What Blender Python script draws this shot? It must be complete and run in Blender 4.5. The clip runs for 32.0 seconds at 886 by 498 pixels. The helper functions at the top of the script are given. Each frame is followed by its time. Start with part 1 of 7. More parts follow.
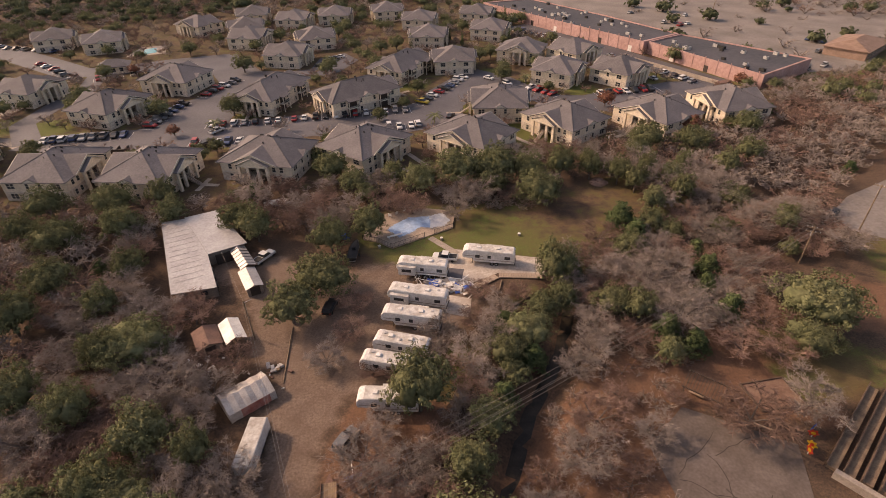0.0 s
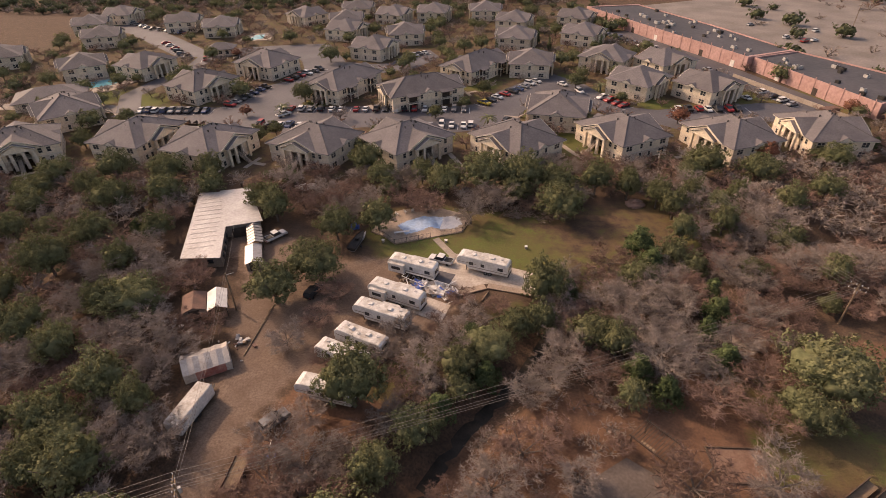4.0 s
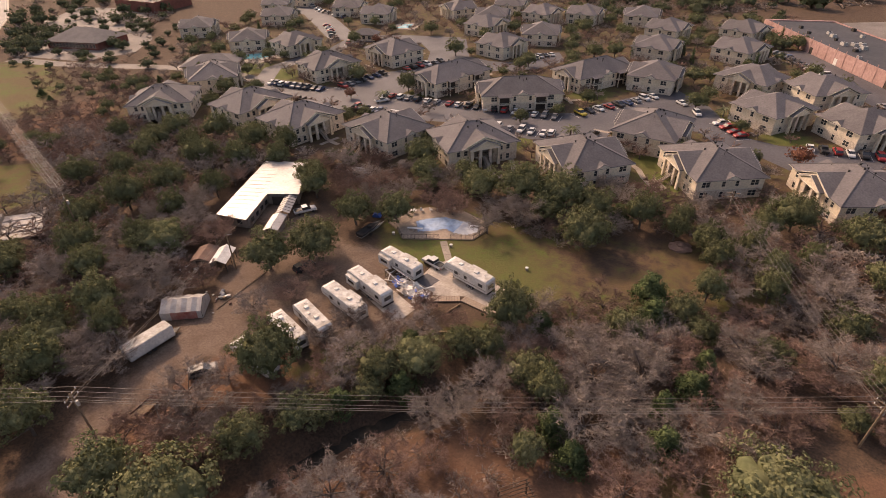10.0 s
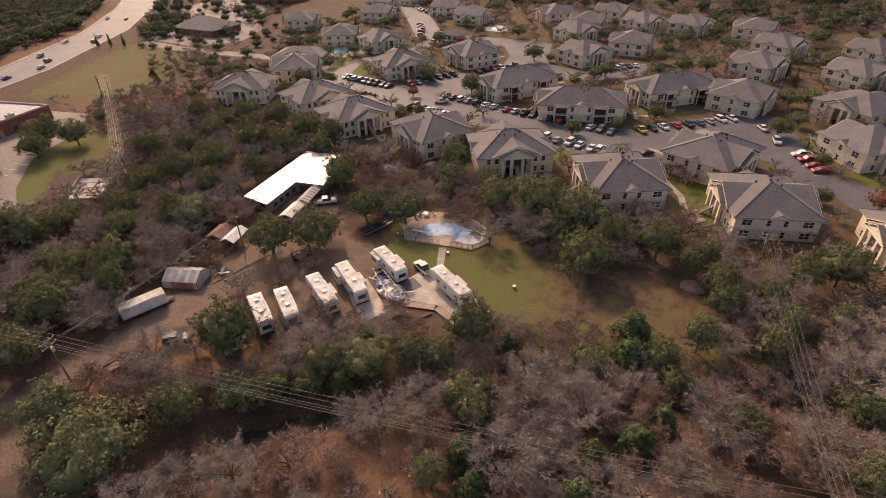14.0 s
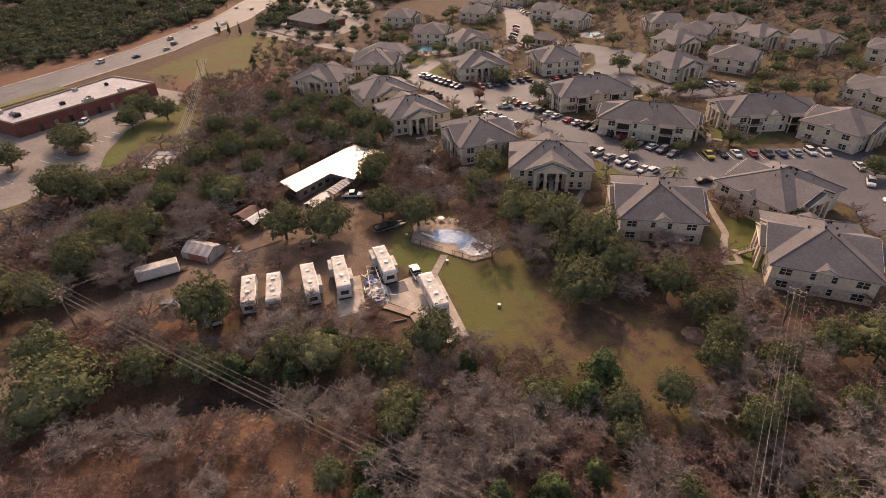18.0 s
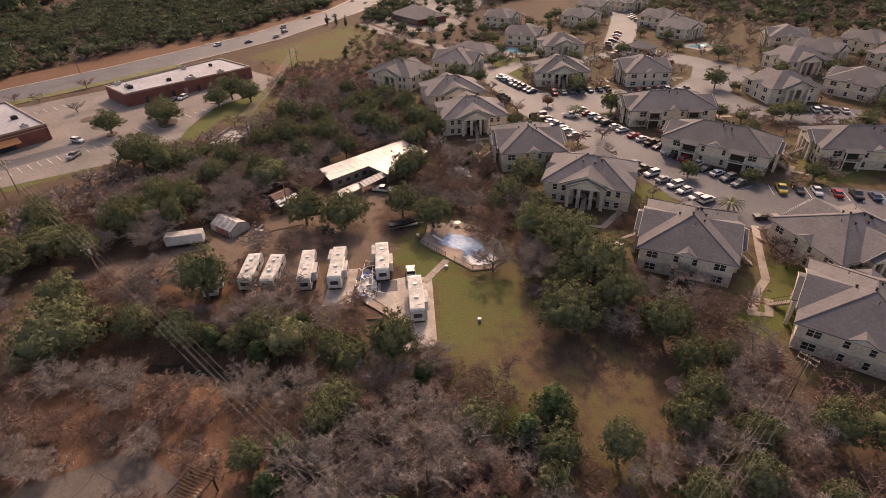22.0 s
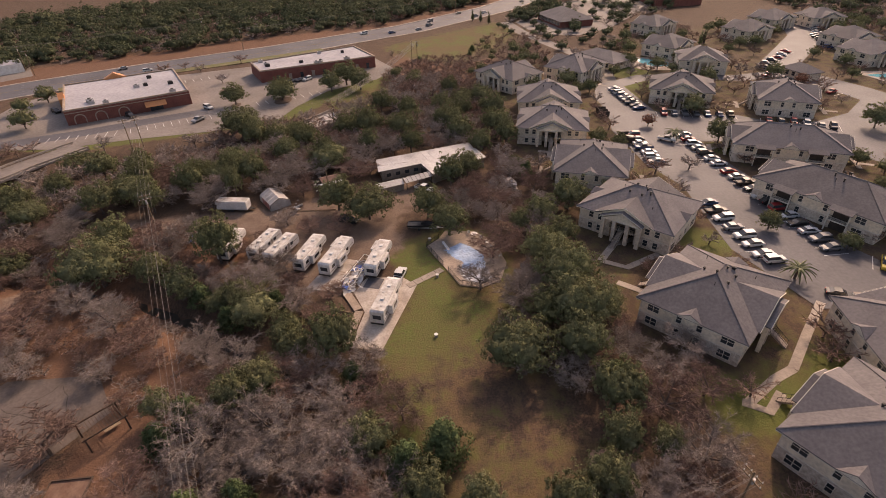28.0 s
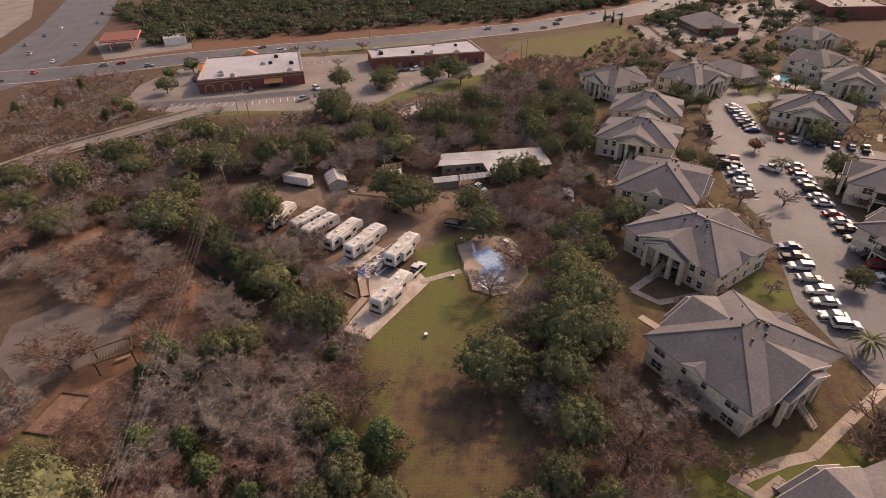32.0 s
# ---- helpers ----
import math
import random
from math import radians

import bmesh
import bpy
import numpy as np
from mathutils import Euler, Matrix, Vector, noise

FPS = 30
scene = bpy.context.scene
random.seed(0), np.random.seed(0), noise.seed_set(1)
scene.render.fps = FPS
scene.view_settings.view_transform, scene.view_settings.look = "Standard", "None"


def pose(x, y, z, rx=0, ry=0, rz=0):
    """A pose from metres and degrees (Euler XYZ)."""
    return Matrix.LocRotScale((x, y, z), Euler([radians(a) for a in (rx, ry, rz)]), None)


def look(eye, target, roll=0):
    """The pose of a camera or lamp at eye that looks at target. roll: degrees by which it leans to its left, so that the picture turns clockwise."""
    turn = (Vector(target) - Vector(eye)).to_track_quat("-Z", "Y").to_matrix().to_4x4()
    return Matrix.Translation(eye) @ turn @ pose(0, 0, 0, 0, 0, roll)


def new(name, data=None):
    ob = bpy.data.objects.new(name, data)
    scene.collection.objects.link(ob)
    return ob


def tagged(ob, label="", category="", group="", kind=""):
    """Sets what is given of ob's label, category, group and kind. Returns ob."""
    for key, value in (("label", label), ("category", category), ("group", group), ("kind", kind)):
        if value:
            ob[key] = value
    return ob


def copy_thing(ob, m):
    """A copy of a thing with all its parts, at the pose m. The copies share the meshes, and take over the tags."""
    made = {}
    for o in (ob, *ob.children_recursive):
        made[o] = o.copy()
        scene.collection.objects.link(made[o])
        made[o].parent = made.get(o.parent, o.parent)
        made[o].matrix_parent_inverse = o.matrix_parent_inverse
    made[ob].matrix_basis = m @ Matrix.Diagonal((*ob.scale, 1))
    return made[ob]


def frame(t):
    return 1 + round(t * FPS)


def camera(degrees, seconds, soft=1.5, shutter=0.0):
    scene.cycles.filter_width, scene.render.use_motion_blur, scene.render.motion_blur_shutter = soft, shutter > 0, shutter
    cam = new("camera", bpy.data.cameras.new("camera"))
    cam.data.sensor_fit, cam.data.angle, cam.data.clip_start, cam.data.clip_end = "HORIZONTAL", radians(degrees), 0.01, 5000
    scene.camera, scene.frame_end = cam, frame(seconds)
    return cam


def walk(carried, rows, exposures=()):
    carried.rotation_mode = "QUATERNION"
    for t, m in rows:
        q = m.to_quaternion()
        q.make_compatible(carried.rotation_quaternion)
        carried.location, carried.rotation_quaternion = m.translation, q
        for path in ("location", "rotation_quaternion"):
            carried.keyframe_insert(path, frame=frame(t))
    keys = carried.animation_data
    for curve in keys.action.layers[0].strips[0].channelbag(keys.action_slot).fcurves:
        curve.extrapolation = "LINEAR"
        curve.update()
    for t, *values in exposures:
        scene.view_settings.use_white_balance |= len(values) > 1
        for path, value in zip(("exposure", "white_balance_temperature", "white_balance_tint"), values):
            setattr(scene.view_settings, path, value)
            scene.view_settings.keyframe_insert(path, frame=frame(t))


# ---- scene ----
cam = camera(80.1, 32.0, 0.8)
METRES, EYE, TILT, LEAN, TURN = 172.0, 64.5, 0.0, 0.0, 0.0
ROWS = [
    (0.0, 0.0, 0.0, 0.0, -0.63, -34.8, 0.91),
    (0.5, 0.0163, 0.0009, -0.0003, 1.15, -34.75, 0.94),
    (1.0, 0.0321, 0.0026, -0.0005, 2.9, -34.72, 0.93),
    (1.5, 0.0479, 0.0047, -0.0007, 4.7, -34.69, 0.92),
    (2.0, 0.0634, 0.0073, -0.0012, 6.52, -34.66, 0.88),
    (2.5, 0.0793, 0.0102, -0.0014, 8.3, -34.63, 0.92),
    (3.0, 0.095, 0.0137, -0.0023, 9.95, -34.62, 0.94),
    (3.5, 0.1104, 0.0179, -0.0036, 11.5, -34.59, 0.94),
    (5.5, 0.1708, 0.0385, -0.0057, 17.94, -34.55, 1.01),
    (6.0, 0.1857, 0.045, -0.0062, 19.6, -34.56, 1.03),
    (6.5, 0.2002, 0.0518, -0.0069, 21.34, -34.57, 1.05),
    (7.0, 0.2143, 0.0592, -0.0073, 23.18, -34.58, 1.07),
    (7.5, 0.2287, 0.0668, -0.0078, 24.95, -34.56, 1.1),
    (8.0, 0.2425, 0.0749, -0.0081, 26.81, -34.56, 1.12),
    (8.5, 0.2559, 0.0832, -0.0082, 28.81, -34.54, 1.11),
    (9.0, 0.2693, 0.0923, -0.008, 30.67, -34.53, 1.14),
    (9.5, 0.2824, 0.1015, -0.008, 32.18, -34.52, 1.15),
    (10.0, 0.2954, 0.1112, -0.0081, 33.74, -34.49, 1.18),
    (10.5, 0.3078, 0.1212, -0.0083, 35.47, -34.46, 1.21),
    (11.0, 0.3198, 0.1316, -0.0088, 37.2, -34.42, 1.21),
    (11.5, 0.3322, 0.1428, -0.0087, 38.81, -34.39, 1.29),
    (12.0, 0.3438, 0.1541, -0.0088, 40.47, -34.35, 1.33),
    (12.5, 0.3552, 0.1658, -0.0088, 42.11, -34.29, 1.37),
    (13.0, 0.3662, 0.1778, -0.0088, 43.81, -34.24, 1.39),
    (13.5, 0.3768, 0.1902, -0.009, 45.42, -34.18, 1.44),
    (14.0, 0.3868, 0.2027, -0.0092, 47.02, -34.13, 1.44),
    (14.5, 0.3964, 0.2156, -0.0092, 48.6, -34.08, 1.46),
    (16.5, 0.4296, 0.2689, -0.0096, 55.4, -33.93, 1.52),
    (17.0, 0.4369, 0.2828, -0.0101, 57.09, -33.89, 1.54),
    (17.5, 0.4436, 0.2968, -0.0105, 59.01, -33.85, 1.54),
    (18.0, 0.4498, 0.311, -0.0105, 60.55, -33.8, 1.53),
    (18.5, 0.4557, 0.3254, -0.0106, 61.98, -33.74, 1.52),
    (19.0, 0.4614, 0.3397, -0.011, 63.7, -33.71, 1.53),
    (19.5, 0.4664, 0.3541, -0.0117, 65.44, -33.67, 1.51),
    (20.0, 0.4708, 0.3686, -0.0124, 67.28, -33.65, 1.49),
    (20.5, 0.4749, 0.3831, -0.0134, 69.04, -33.61, 1.47),
    (21.0, 0.4789, 0.3978, -0.0142, 71.02, -33.57, 1.43),
    (21.5, 0.4822, 0.4122, -0.014, 72.82, -33.57, 1.4),
    (22.0, 0.485, 0.4275, -0.0139, 74.18, -33.54, 1.4),
    (22.5, 0.4872, 0.4425, -0.0136, 75.98, -33.52, 1.37),
    (23.0, 0.4893, 0.4578, -0.013, 77.73, -33.5, 1.36),
    (23.5, 0.4907, 0.473, -0.0126, 78.96, -33.48, 1.34),
    (24.0, 0.4922, 0.488, -0.0127, 80.76, -33.43, 1.33),
    (24.5, 0.4932, 0.5031, -0.0128, 82.44, -33.38, 1.37),
    (25.0, 0.4935, 0.5181, -0.0139, 83.52, -33.37, 1.41),
    (25.5, 0.4936, 0.5334, -0.0152, 85.1, -33.36, 1.45),
    (27.5, 0.489, 0.5945, -0.014, 92.13, -33.31, 1.51),
    (28.0, 0.4862, 0.6091, -0.0145, 93.83, -33.33, 1.51),
    (28.5, 0.4833, 0.624, -0.0152, 95.87, -33.33, 1.5),
    (29.0, 0.4802, 0.6388, -0.0159, 97.76, -33.35, 1.5),
    (29.5, 0.4767, 0.6529, -0.0169, 99.58, -33.34, 1.49),
    (30.0, 0.473, 0.6672, -0.0178, 101.58, -33.33, 1.43),
    (30.5, 0.4687, 0.6816, -0.0177, 103.74, -33.31, 1.43),
    (31.0, 0.4641, 0.6958, -0.0174, 105.53, -33.33, 1.42),
    (31.5, 0.4586, 0.7095, -0.0181, 107.62, -33.32, 1.43),
    (32.0, 0.4531, 0.7233, -0.0187, 110.04, -33.29, 1.39),
]
walk(cam, [(t, pose(0, 0, EYE, TILT, LEAN, TURN) @ pose(METRES * x, METRES * y, METRES * z, 90 + pitch, roll, yaw)) for t, x, y, z, yaw, pitch, roll in ROWS], [(0.0, 0.14, 8550, 26), (6.0, 0.22, 8520, 26), (14.0, 0.22, 8450, 26), (32.0, 0.12, 8100, 26)])

SUN_AZ, SUN_EL = radians(68.0), radians(34.0)   # counter-clockwise from +y
to_sun = Vector((-math.sin(SUN_AZ) * math.cos(SUN_EL), math.cos(SUN_AZ) * math.cos(SUN_EL), math.sin(SUN_EL)))
world = bpy.data.worlds.new("sky")
scene.world = world
world.use_nodes = True
wn = world.node_tree
sky = wn.nodes.new("ShaderNodeTexSky")
sky.sky_type, sky.sun_disc = "NISHITA", False
sky.sun_elevation, sky.sun_rotation = SUN_EL, -SUN_AZ
sky.air_density, sky.dust_density = 1.0, 3.0
wn.links.new(sky.outputs[0], wn.nodes["Background"].inputs[0])
wn.nodes["Background"].inputs[1].default_value = 0.2
sun = new("sun", bpy.data.lights.new("sun", "SUN"))
sun.data.energy, sun.data.angle, sun.data.color = 3.0, radians(1.5), (1.0, 0.86, 0.72)
sun.matrix_world = look(to_sun * 200, (0, 0, 0))

# ---------------------------------------------------------------- helpers


def mat(name, base, second=None, scale=1.0, rough=0.8, metal=0.0, bump=0.0, fine=None, island=0.0, random_ob=0.0, spec=0.3, detail=4.0, fluff=0.0, grain=0.16):
    """A node material: two colours mixed by noise at two scales, fine bump, and a random shift per object or per loose piece."""
    m = bpy.data.materials.new(name)
    m.use_nodes = True
    n, l = m.node_tree.nodes, m.node_tree.links
    b = n["Principled BSDF"]
    b.inputs["Roughness"].default_value, b.inputs["Metallic"].default_value = rough, metal
    b.inputs["Specular IOR Level"].default_value = spec
    second = second or tuple(c * 0.7 for c in base)
    geo = n.new("ShaderNodeNewGeometry")
    tex = n.new("ShaderNodeTexNoise")
    tex.inputs["Scale"].default_value, tex.inputs["Detail"].default_value = scale, detail
    l.new(geo.outputs["Position"], tex.inputs["Vector"])
    ramp = n.new("ShaderNodeMapRange")
    ramp.inputs[1].default_value, ramp.inputs[2].default_value = 0.35, 0.65
    l.new(tex.outputs["Fac"], ramp.inputs[0])
    mix = n.new("ShaderNodeMix")
    mix.data_type = "RGBA"
    mix.inputs[6].default_value, mix.inputs[7].default_value = (*base, 1), (*second, 1)
    l.new(ramp.outputs[0], mix.inputs[0])
    out = mix.outputs[2]
    tex2 = n.new("ShaderNodeTexNoise")
    tex2.inputs["Scale"].default_value, tex2.inputs["Detail"].default_value = fine or scale * 9.0, 3.0
    l.new(geo.outputs["Position"], tex2.inputs["Vector"])
    hsv = n.new("ShaderNodeHueSaturation")
    l.new(out, hsv.inputs["Color"])
    val = n.new("ShaderNodeMapRange")
    val.inputs[1].default_value, val.inputs[2].default_value, val.inputs[3].default_value, val.inputs[4].default_value = 0.3, 0.7, 1 - grain, 1 + grain
    l.new(tex2.outputs["Fac"], val.inputs[0])
    vout = val.outputs[0]
    for amount, node, socket in ((island, geo, "Random Per Island"), (random_ob, None, "Random")):
        if amount:
            src = (node or n.new("ShaderNodeObjectInfo")).outputs[socket]
            mr = n.new("ShaderNodeMapRange")
            mr.inputs[3].default_value, mr.inputs[4].default_value = 1 - amount, 1 + amount
            l.new(src, mr.inputs[0])
            mul = n.new("ShaderNodeMath")
            mul.operation = "MULTIPLY"
            l.new(vout, mul.inputs[0]), l.new(mr.outputs[0], mul.inputs[1])
            vout = mul.outputs[0]
    l.new(vout, hsv.inputs["Value"])
    l.new(hsv.outputs[0], b.inputs["Base Color"])
    if fluff:      # foliage: leaf grain as relief, and some light through the leaves
        bp = n.new("ShaderNodeBump")
        bp.inputs["Strength"].default_value, bp.inputs["Distance"].default_value = fluff, 0.3
        l.new(tex2.outputs["Fac"], bp.inputs["Height"])
        l.new(bp.outputs[0], b.inputs["Normal"])
        tr = n.new("ShaderNodeBsdfTranslucent")
        l.new(hsv.outputs[0], tr.inputs["Color"])
        both = n.new("ShaderNodeMixShader")
        both.inputs[0].default_value = 0.2
        l.new(b.outputs[0], both.inputs[1])
        l.new(tr.outputs[0], both.inputs[2])
        l.new(both.outputs[0], n["Material Output"].inputs["Surface"])
    if bump:
        bp = n.new("ShaderNodeBump")
        bp.inputs["Strength"].default_value, bp.inputs["Distance"].default_value = bump, 0.05
        l.new(tex2.outputs["Fac"], bp.inputs["Height"])
        l.new(bp.outputs[0], b.inputs["Normal"])
    return m


def mesh_of(name, verts, faces, material=None):
    me = bpy.data.meshes.new(name)
    me.from_pydata([tuple(v) for v in verts], [], faces)
    for m in (material if isinstance(material, (list, tuple)) else [material]):
        if m:
            me.materials.append(m)
    me.update()
    return me


class Shape:
    """Vertices and faces gathered piece by piece."""

    def __init__(self):
        self.v, self.f, self.k = [], [], []

    def add(self, verts, faces, k=0):
        o = len(self.v)
        self.v += [tuple(p) for p in verts]
        self.f += [tuple(i + o for i in f) for f in faces]
        self.k += [k] * len(faces)
        return self

    def box(self, x0, y0, z0, x1, y1, z1, k=0, m=None):
        vs = [Vector((x, y, z)) for z in (z0, z1) for y in (y0, y1) for x in (x0, x1)]
        if m:
            vs = [m @ p for p in vs]
        return self.add(vs, [(0, 2, 3, 1), (4, 5, 7, 6), (0, 1, 5, 4), (2, 6, 7, 3), (0, 4, 6, 2), (1, 3, 7, 5)], k)

    def prism(self, outline, axis, a, b, k=0, m=None):
        """An outline of 2D points pushed from a to b along 'x', 'y' or 'z'."""
        put = {"x": lambda u, v, w: (w, u, v), "y": lambda u, v, w: (u, w, v), "z": lambda u, v, w: (u, v, w)}[axis]
        n = len(outline)
        vs = [Vector(put(u, v, w)) for w in (a, b) for u, v in outline]
        if m:
            vs = [m @ p for p in vs]
        fs = [tuple(range(n - 1, -1, -1)), tuple(range(n, 2 * n))] + [(i, (i + 1) % n, n + (i + 1) % n, n + i) for i in range(n)]
        return self.add(vs, fs, k)

    def tube(self, p, q, r0, r1, sides=6, k=0, cap=True, link=None):
        """A tapered tube; link: the index of a vertex of the same shape to which its foot is joined."""
        p, q = Vector(p), Vector(q)
        d = (q - p).normalized()
        u = d.orthogonal().normalized()
        w = d.cross(u)
        ring = [(math.cos(2 * math.pi * i / sides), math.sin(2 * math.pi * i / sides)) for i in range(sides)]
        vs = [p + (u * c + w * s) * r0 for c, s in ring] + [q + (u * c + w * s) * r1 for c, s in ring]
        fs = [(i, (i + 1) % sides, sides + (i + 1) % sides, sides + i) for i in range(sides)]
        if cap:
            fs += [tuple(range(sides - 1, -1, -1)), tuple(range(sides, 2 * sides))]
        o = len(self.v)
        self.add(vs, fs, k)
        if link is not None:
            self.f.append((link, o, o + 1))
            self.k.append(k)
        return self

    def lattice(self, xs, zs, holes, y0, y1, m=None, k=0):
        """A flat lattice in x and z with thickness, in one piece; holes: the cells left open."""
        nx, nz = len(xs), len(zs)
        vs = [Vector((x, y, z)) for y in (y0, y1) for z in zs for x in xs]
        if m:
            vs = [m @ p for p in vs]
        at = lambda i, j, s: s * nx * nz + j * nx + i
        solid = lambda i, j: 0 <= i < nx - 1 and 0 <= j < nz - 1 and (i, j) not in holes
        fs = []
        for i in range(nx - 1):
            for j in range(nz - 1):
                if not solid(i, j):
                    continue
                fs.append((at(i, j, 0), at(i + 1, j, 0), at(i + 1, j + 1, 0), at(i, j + 1, 0)))
                fs.append((at(i, j, 1), at(i, j + 1, 1), at(i + 1, j + 1, 1), at(i + 1, j, 1)))
                for (a, b), (di, dj) in ((((i, j), (i + 1, j)), (0, -1)), (((i + 1, j), (i + 1, j + 1)), (1, 0)), (((i + 1, j + 1), (i, j + 1)), (0, 1)), (((i, j + 1), (i, j)), (-1, 0))):
                    if not solid(i + di, j + dj):
                        fs.append((at(*a, 0), at(*a, 1), at(*b, 1), at(*b, 0)))
        return self.add(vs, fs, k)

    def slab(self, quad, t, k=0):
        """A flat polygon with thickness t below it."""
        n = len(quad)
        vs = [Vector(p) for p in quad] + [Vector(p) - Vector((0, 0, t)) for p in quad]
        fs = [tuple(range(n)), tuple(range(2 * n - 1, n - 1, -1))] + [(i, n + i, n + (i + 1) % n, (i + 1) % n) for i in range(n)]
        return self.add(vs, fs, k)

    def mesh(self, name, material):
        me = mesh_of(name, self.v, self.f, material)
        if any(self.k):
            me.polygons.foreach_set("material_index", self.k)
        return me


def part(name, shape, material, parent, label="", bevel=0.0):
    """Links a Shape as one mesh object under a thing or a part."""
    me = shape if isinstance(shape, bpy.types.Mesh) else shape.mesh(name, material)
    if bevel:
        bm = bmesh.new()
        bm.from_mesh(me)
        bmesh.ops.bevel(bm, geom=[e for e in bm.edges if e.is_manifold and e.calc_face_angle(0) > 0.5], offset=bevel, segments=1, affect="EDGES")
        bm.to_mesh(me)
        bm.free()
    ob = new(name, me)
    if parent:
        ob.parent = parent
    if label:
        ob["label"] = label
    return ob


def thing(name, label, category, m=None, group="", kind=""):
    ob = tagged(new(name), label, category, group, kind)
    if m:
        ob.matrix_basis = m
    return ob


def solo(name, shape, material, label, category, m=None, group="", kind=""):
    ob = part(name, shape, material, None)
    tagged(ob, label, category, group, kind)
    if m:
        ob.matrix_basis = m
    return ob


def inside(poly, x, y):
    hit = False
    for (x0, y0), (x1, y1) in zip(poly, poly[1:] + poly[:1]):
        if (y0 > y) != (y1 > y) and x < (x1 - x0) * (y - y0) / (y1 - y0) + x0:
            hit = not hit
    return hit


def seg_dist(line, X, Y):
    """Distance of grid points to a polyline."""
    best = np.full(np.shape(X), 1e9)
    for (x0, y0), (x1, y1) in zip(line, line[1:]):
        dx, dy = x1 - x0, y1 - y0
        t = np.clip(((X - x0) * dx + (Y - y0) * dy) / (dx * dx + dy * dy), 0, 1)
        best = np.minimum(best, np.hypot(X - x0 - t * dx, Y - y0 - t * dy))
    return best


def in_poly(poly, X, Y):
    hit = np.zeros(np.shape(X), bool)
    for (x0, y0), (x1, y1) in zip(poly, poly[1:] + poly[:1]):
        if y0 == y1:
            continue
        c = ((y0 > Y) != (y1 > Y)) & (X < (x1 - x0) * (Y - y0) / (y1 - y0) + x0)
        hit ^= c
    return hit


def soft_poly(poly, X, Y, width):
    d = seg_dist(poly + poly[:1], X, Y)
    return np.clip(np.where(in_poly(poly, X, Y), 0.5 + d / width, 0.5 - d / width), 0, 1)

from mathutils import geometry

# ---------------------------------------------------------------- the plan: polygons on the ground
YARD = [(-19, 20), (-15, 22), (-17, 34), (-18, 44), (-15, 54), (-6, 57), (-1, 62), (3, 69), (6, 75), (7, 80), (2, 82), (-6, 82), (-9, 88), (-15, 88), (-19, 85), (-24, 86), (-36, 92), (-46, 91), (-48, 86), (-40, 80), (-35, 72), (-33, 62), (-27.5, 60), (-27, 50), (-25, 48), (-24, 35)]
YARD_OPEN = [(-19, 20), (-12, 22), (-12, 34), (-13, 44), (-6, 47), (3, 56), (8, 66), (13, 75), (12, 80), (2, 82), (-6, 82), (-9, 88), (-15, 88), (-24, 86), (-36, 92), (-46, 91), (-48, 86), (-40, 80), (-35, 72), (-33, 62), (-27.5, 60), (-27, 50), (-25, 48), (-24, 35)]
LEAVES = [(-15, 24), (-6, 30), (-4, 44), (2, 54), (-6, 56), (-14, 53), (-17, 44), (-16, 34)]
SHED_SPOTS = [(-30.3, 53.2, 4.6), (-26.7, 44.2, 5.2), (-36.3, 66.4, 3.6), (-41, 65, 5.6), (-41, 88, 4.5), (-37.6, 81.4, 4), (-40.6, 112.6, 3.5), (-18.8, 91.8, 4), (38.6, 52.0, 4.0)]
GREENS = [(29, 150, 6), (30, 143, 5), (25, 160, 6), (-15, 152, 5), (-64, 163, 4), (-66, 176, 4), (8, 178, 4), (-2, 172, 3), (30, 200, 7), (52, 196, 6), (20, 218, 6), (60, 183, 4), (-118, 158, 4), (-130, 166, 8), (-88, 190, 4), (-12, 206, 7), (-150, 165, 9)]
DRIVE = [(-15.5, 24), (-8, 20), (1.4, 17.4), (13.5, 13.3), (26, 8), (40, -4)]
LAWN = [(-13, 87), (-6, 86), (2, 90), (4, 92), (20, 89), (27, 86), (40, 92), (56, 106), (66, 118), (64, 128), (52, 128), (36, 121), (22, 117), (8, 112), (2, 111), (-8, 111), (-18, 108), (-20, 100), (-17, 92)]
DRY_PATCH = [(22, 89), (40, 92), (56, 106), (66, 118), (64, 127), (48, 125), (30, 118), (18, 110), (20, 100)]
FIELD = [(-2, 28), (6, 38), (14, 50), (24, 58), (32, 62), (44, 64), (40, 56), (34, 46), (30, 30), (24, 10), (10, 0), (-6, 8)]
GREEN_STRIP = [(-4, 53), (1, 51), (6, 57), (7, 64), (2, 66), (-2, 60)]
TAN_STRIP = [(5, 64), (9, 62), (18, 76), (20, 82), (13, 80)]
APT_AREA = [(-150, 96), (-118, 96), (-96, 112), (-64, 112), (-40, 120), (-16, 116), (8, 126), (30, 134), (52, 138), (76, 146), (112, 158), (128, 190), (88, 250), (60, 310), (30, 380), (-120, 380), (-240, 330), (-240, 200), (-180, 150)]
MEADOW = [(-180, 62), (-165, 90), (-190, 112), (-240, 130), (-265, 112), (-245, 92), (-200, 50)]
PLAZA_VERGE = [(-62, -50), (-62, -22), (-80, 18), (-90, 38), (-118, 50), (-138, 66), (-150, 62), (-120, 38), (-92, 28), (-70, -20), (-70, -52)]
PARK = [(50, 50), (60, 51), (70, 53), (73, 60), (62, 66), (55, 70), (50, 69), (52, 60)]
PARK_EAST = [(84, 78), (96, 74), (114, 76), (114, 92), (96, 96), (88, 94)]
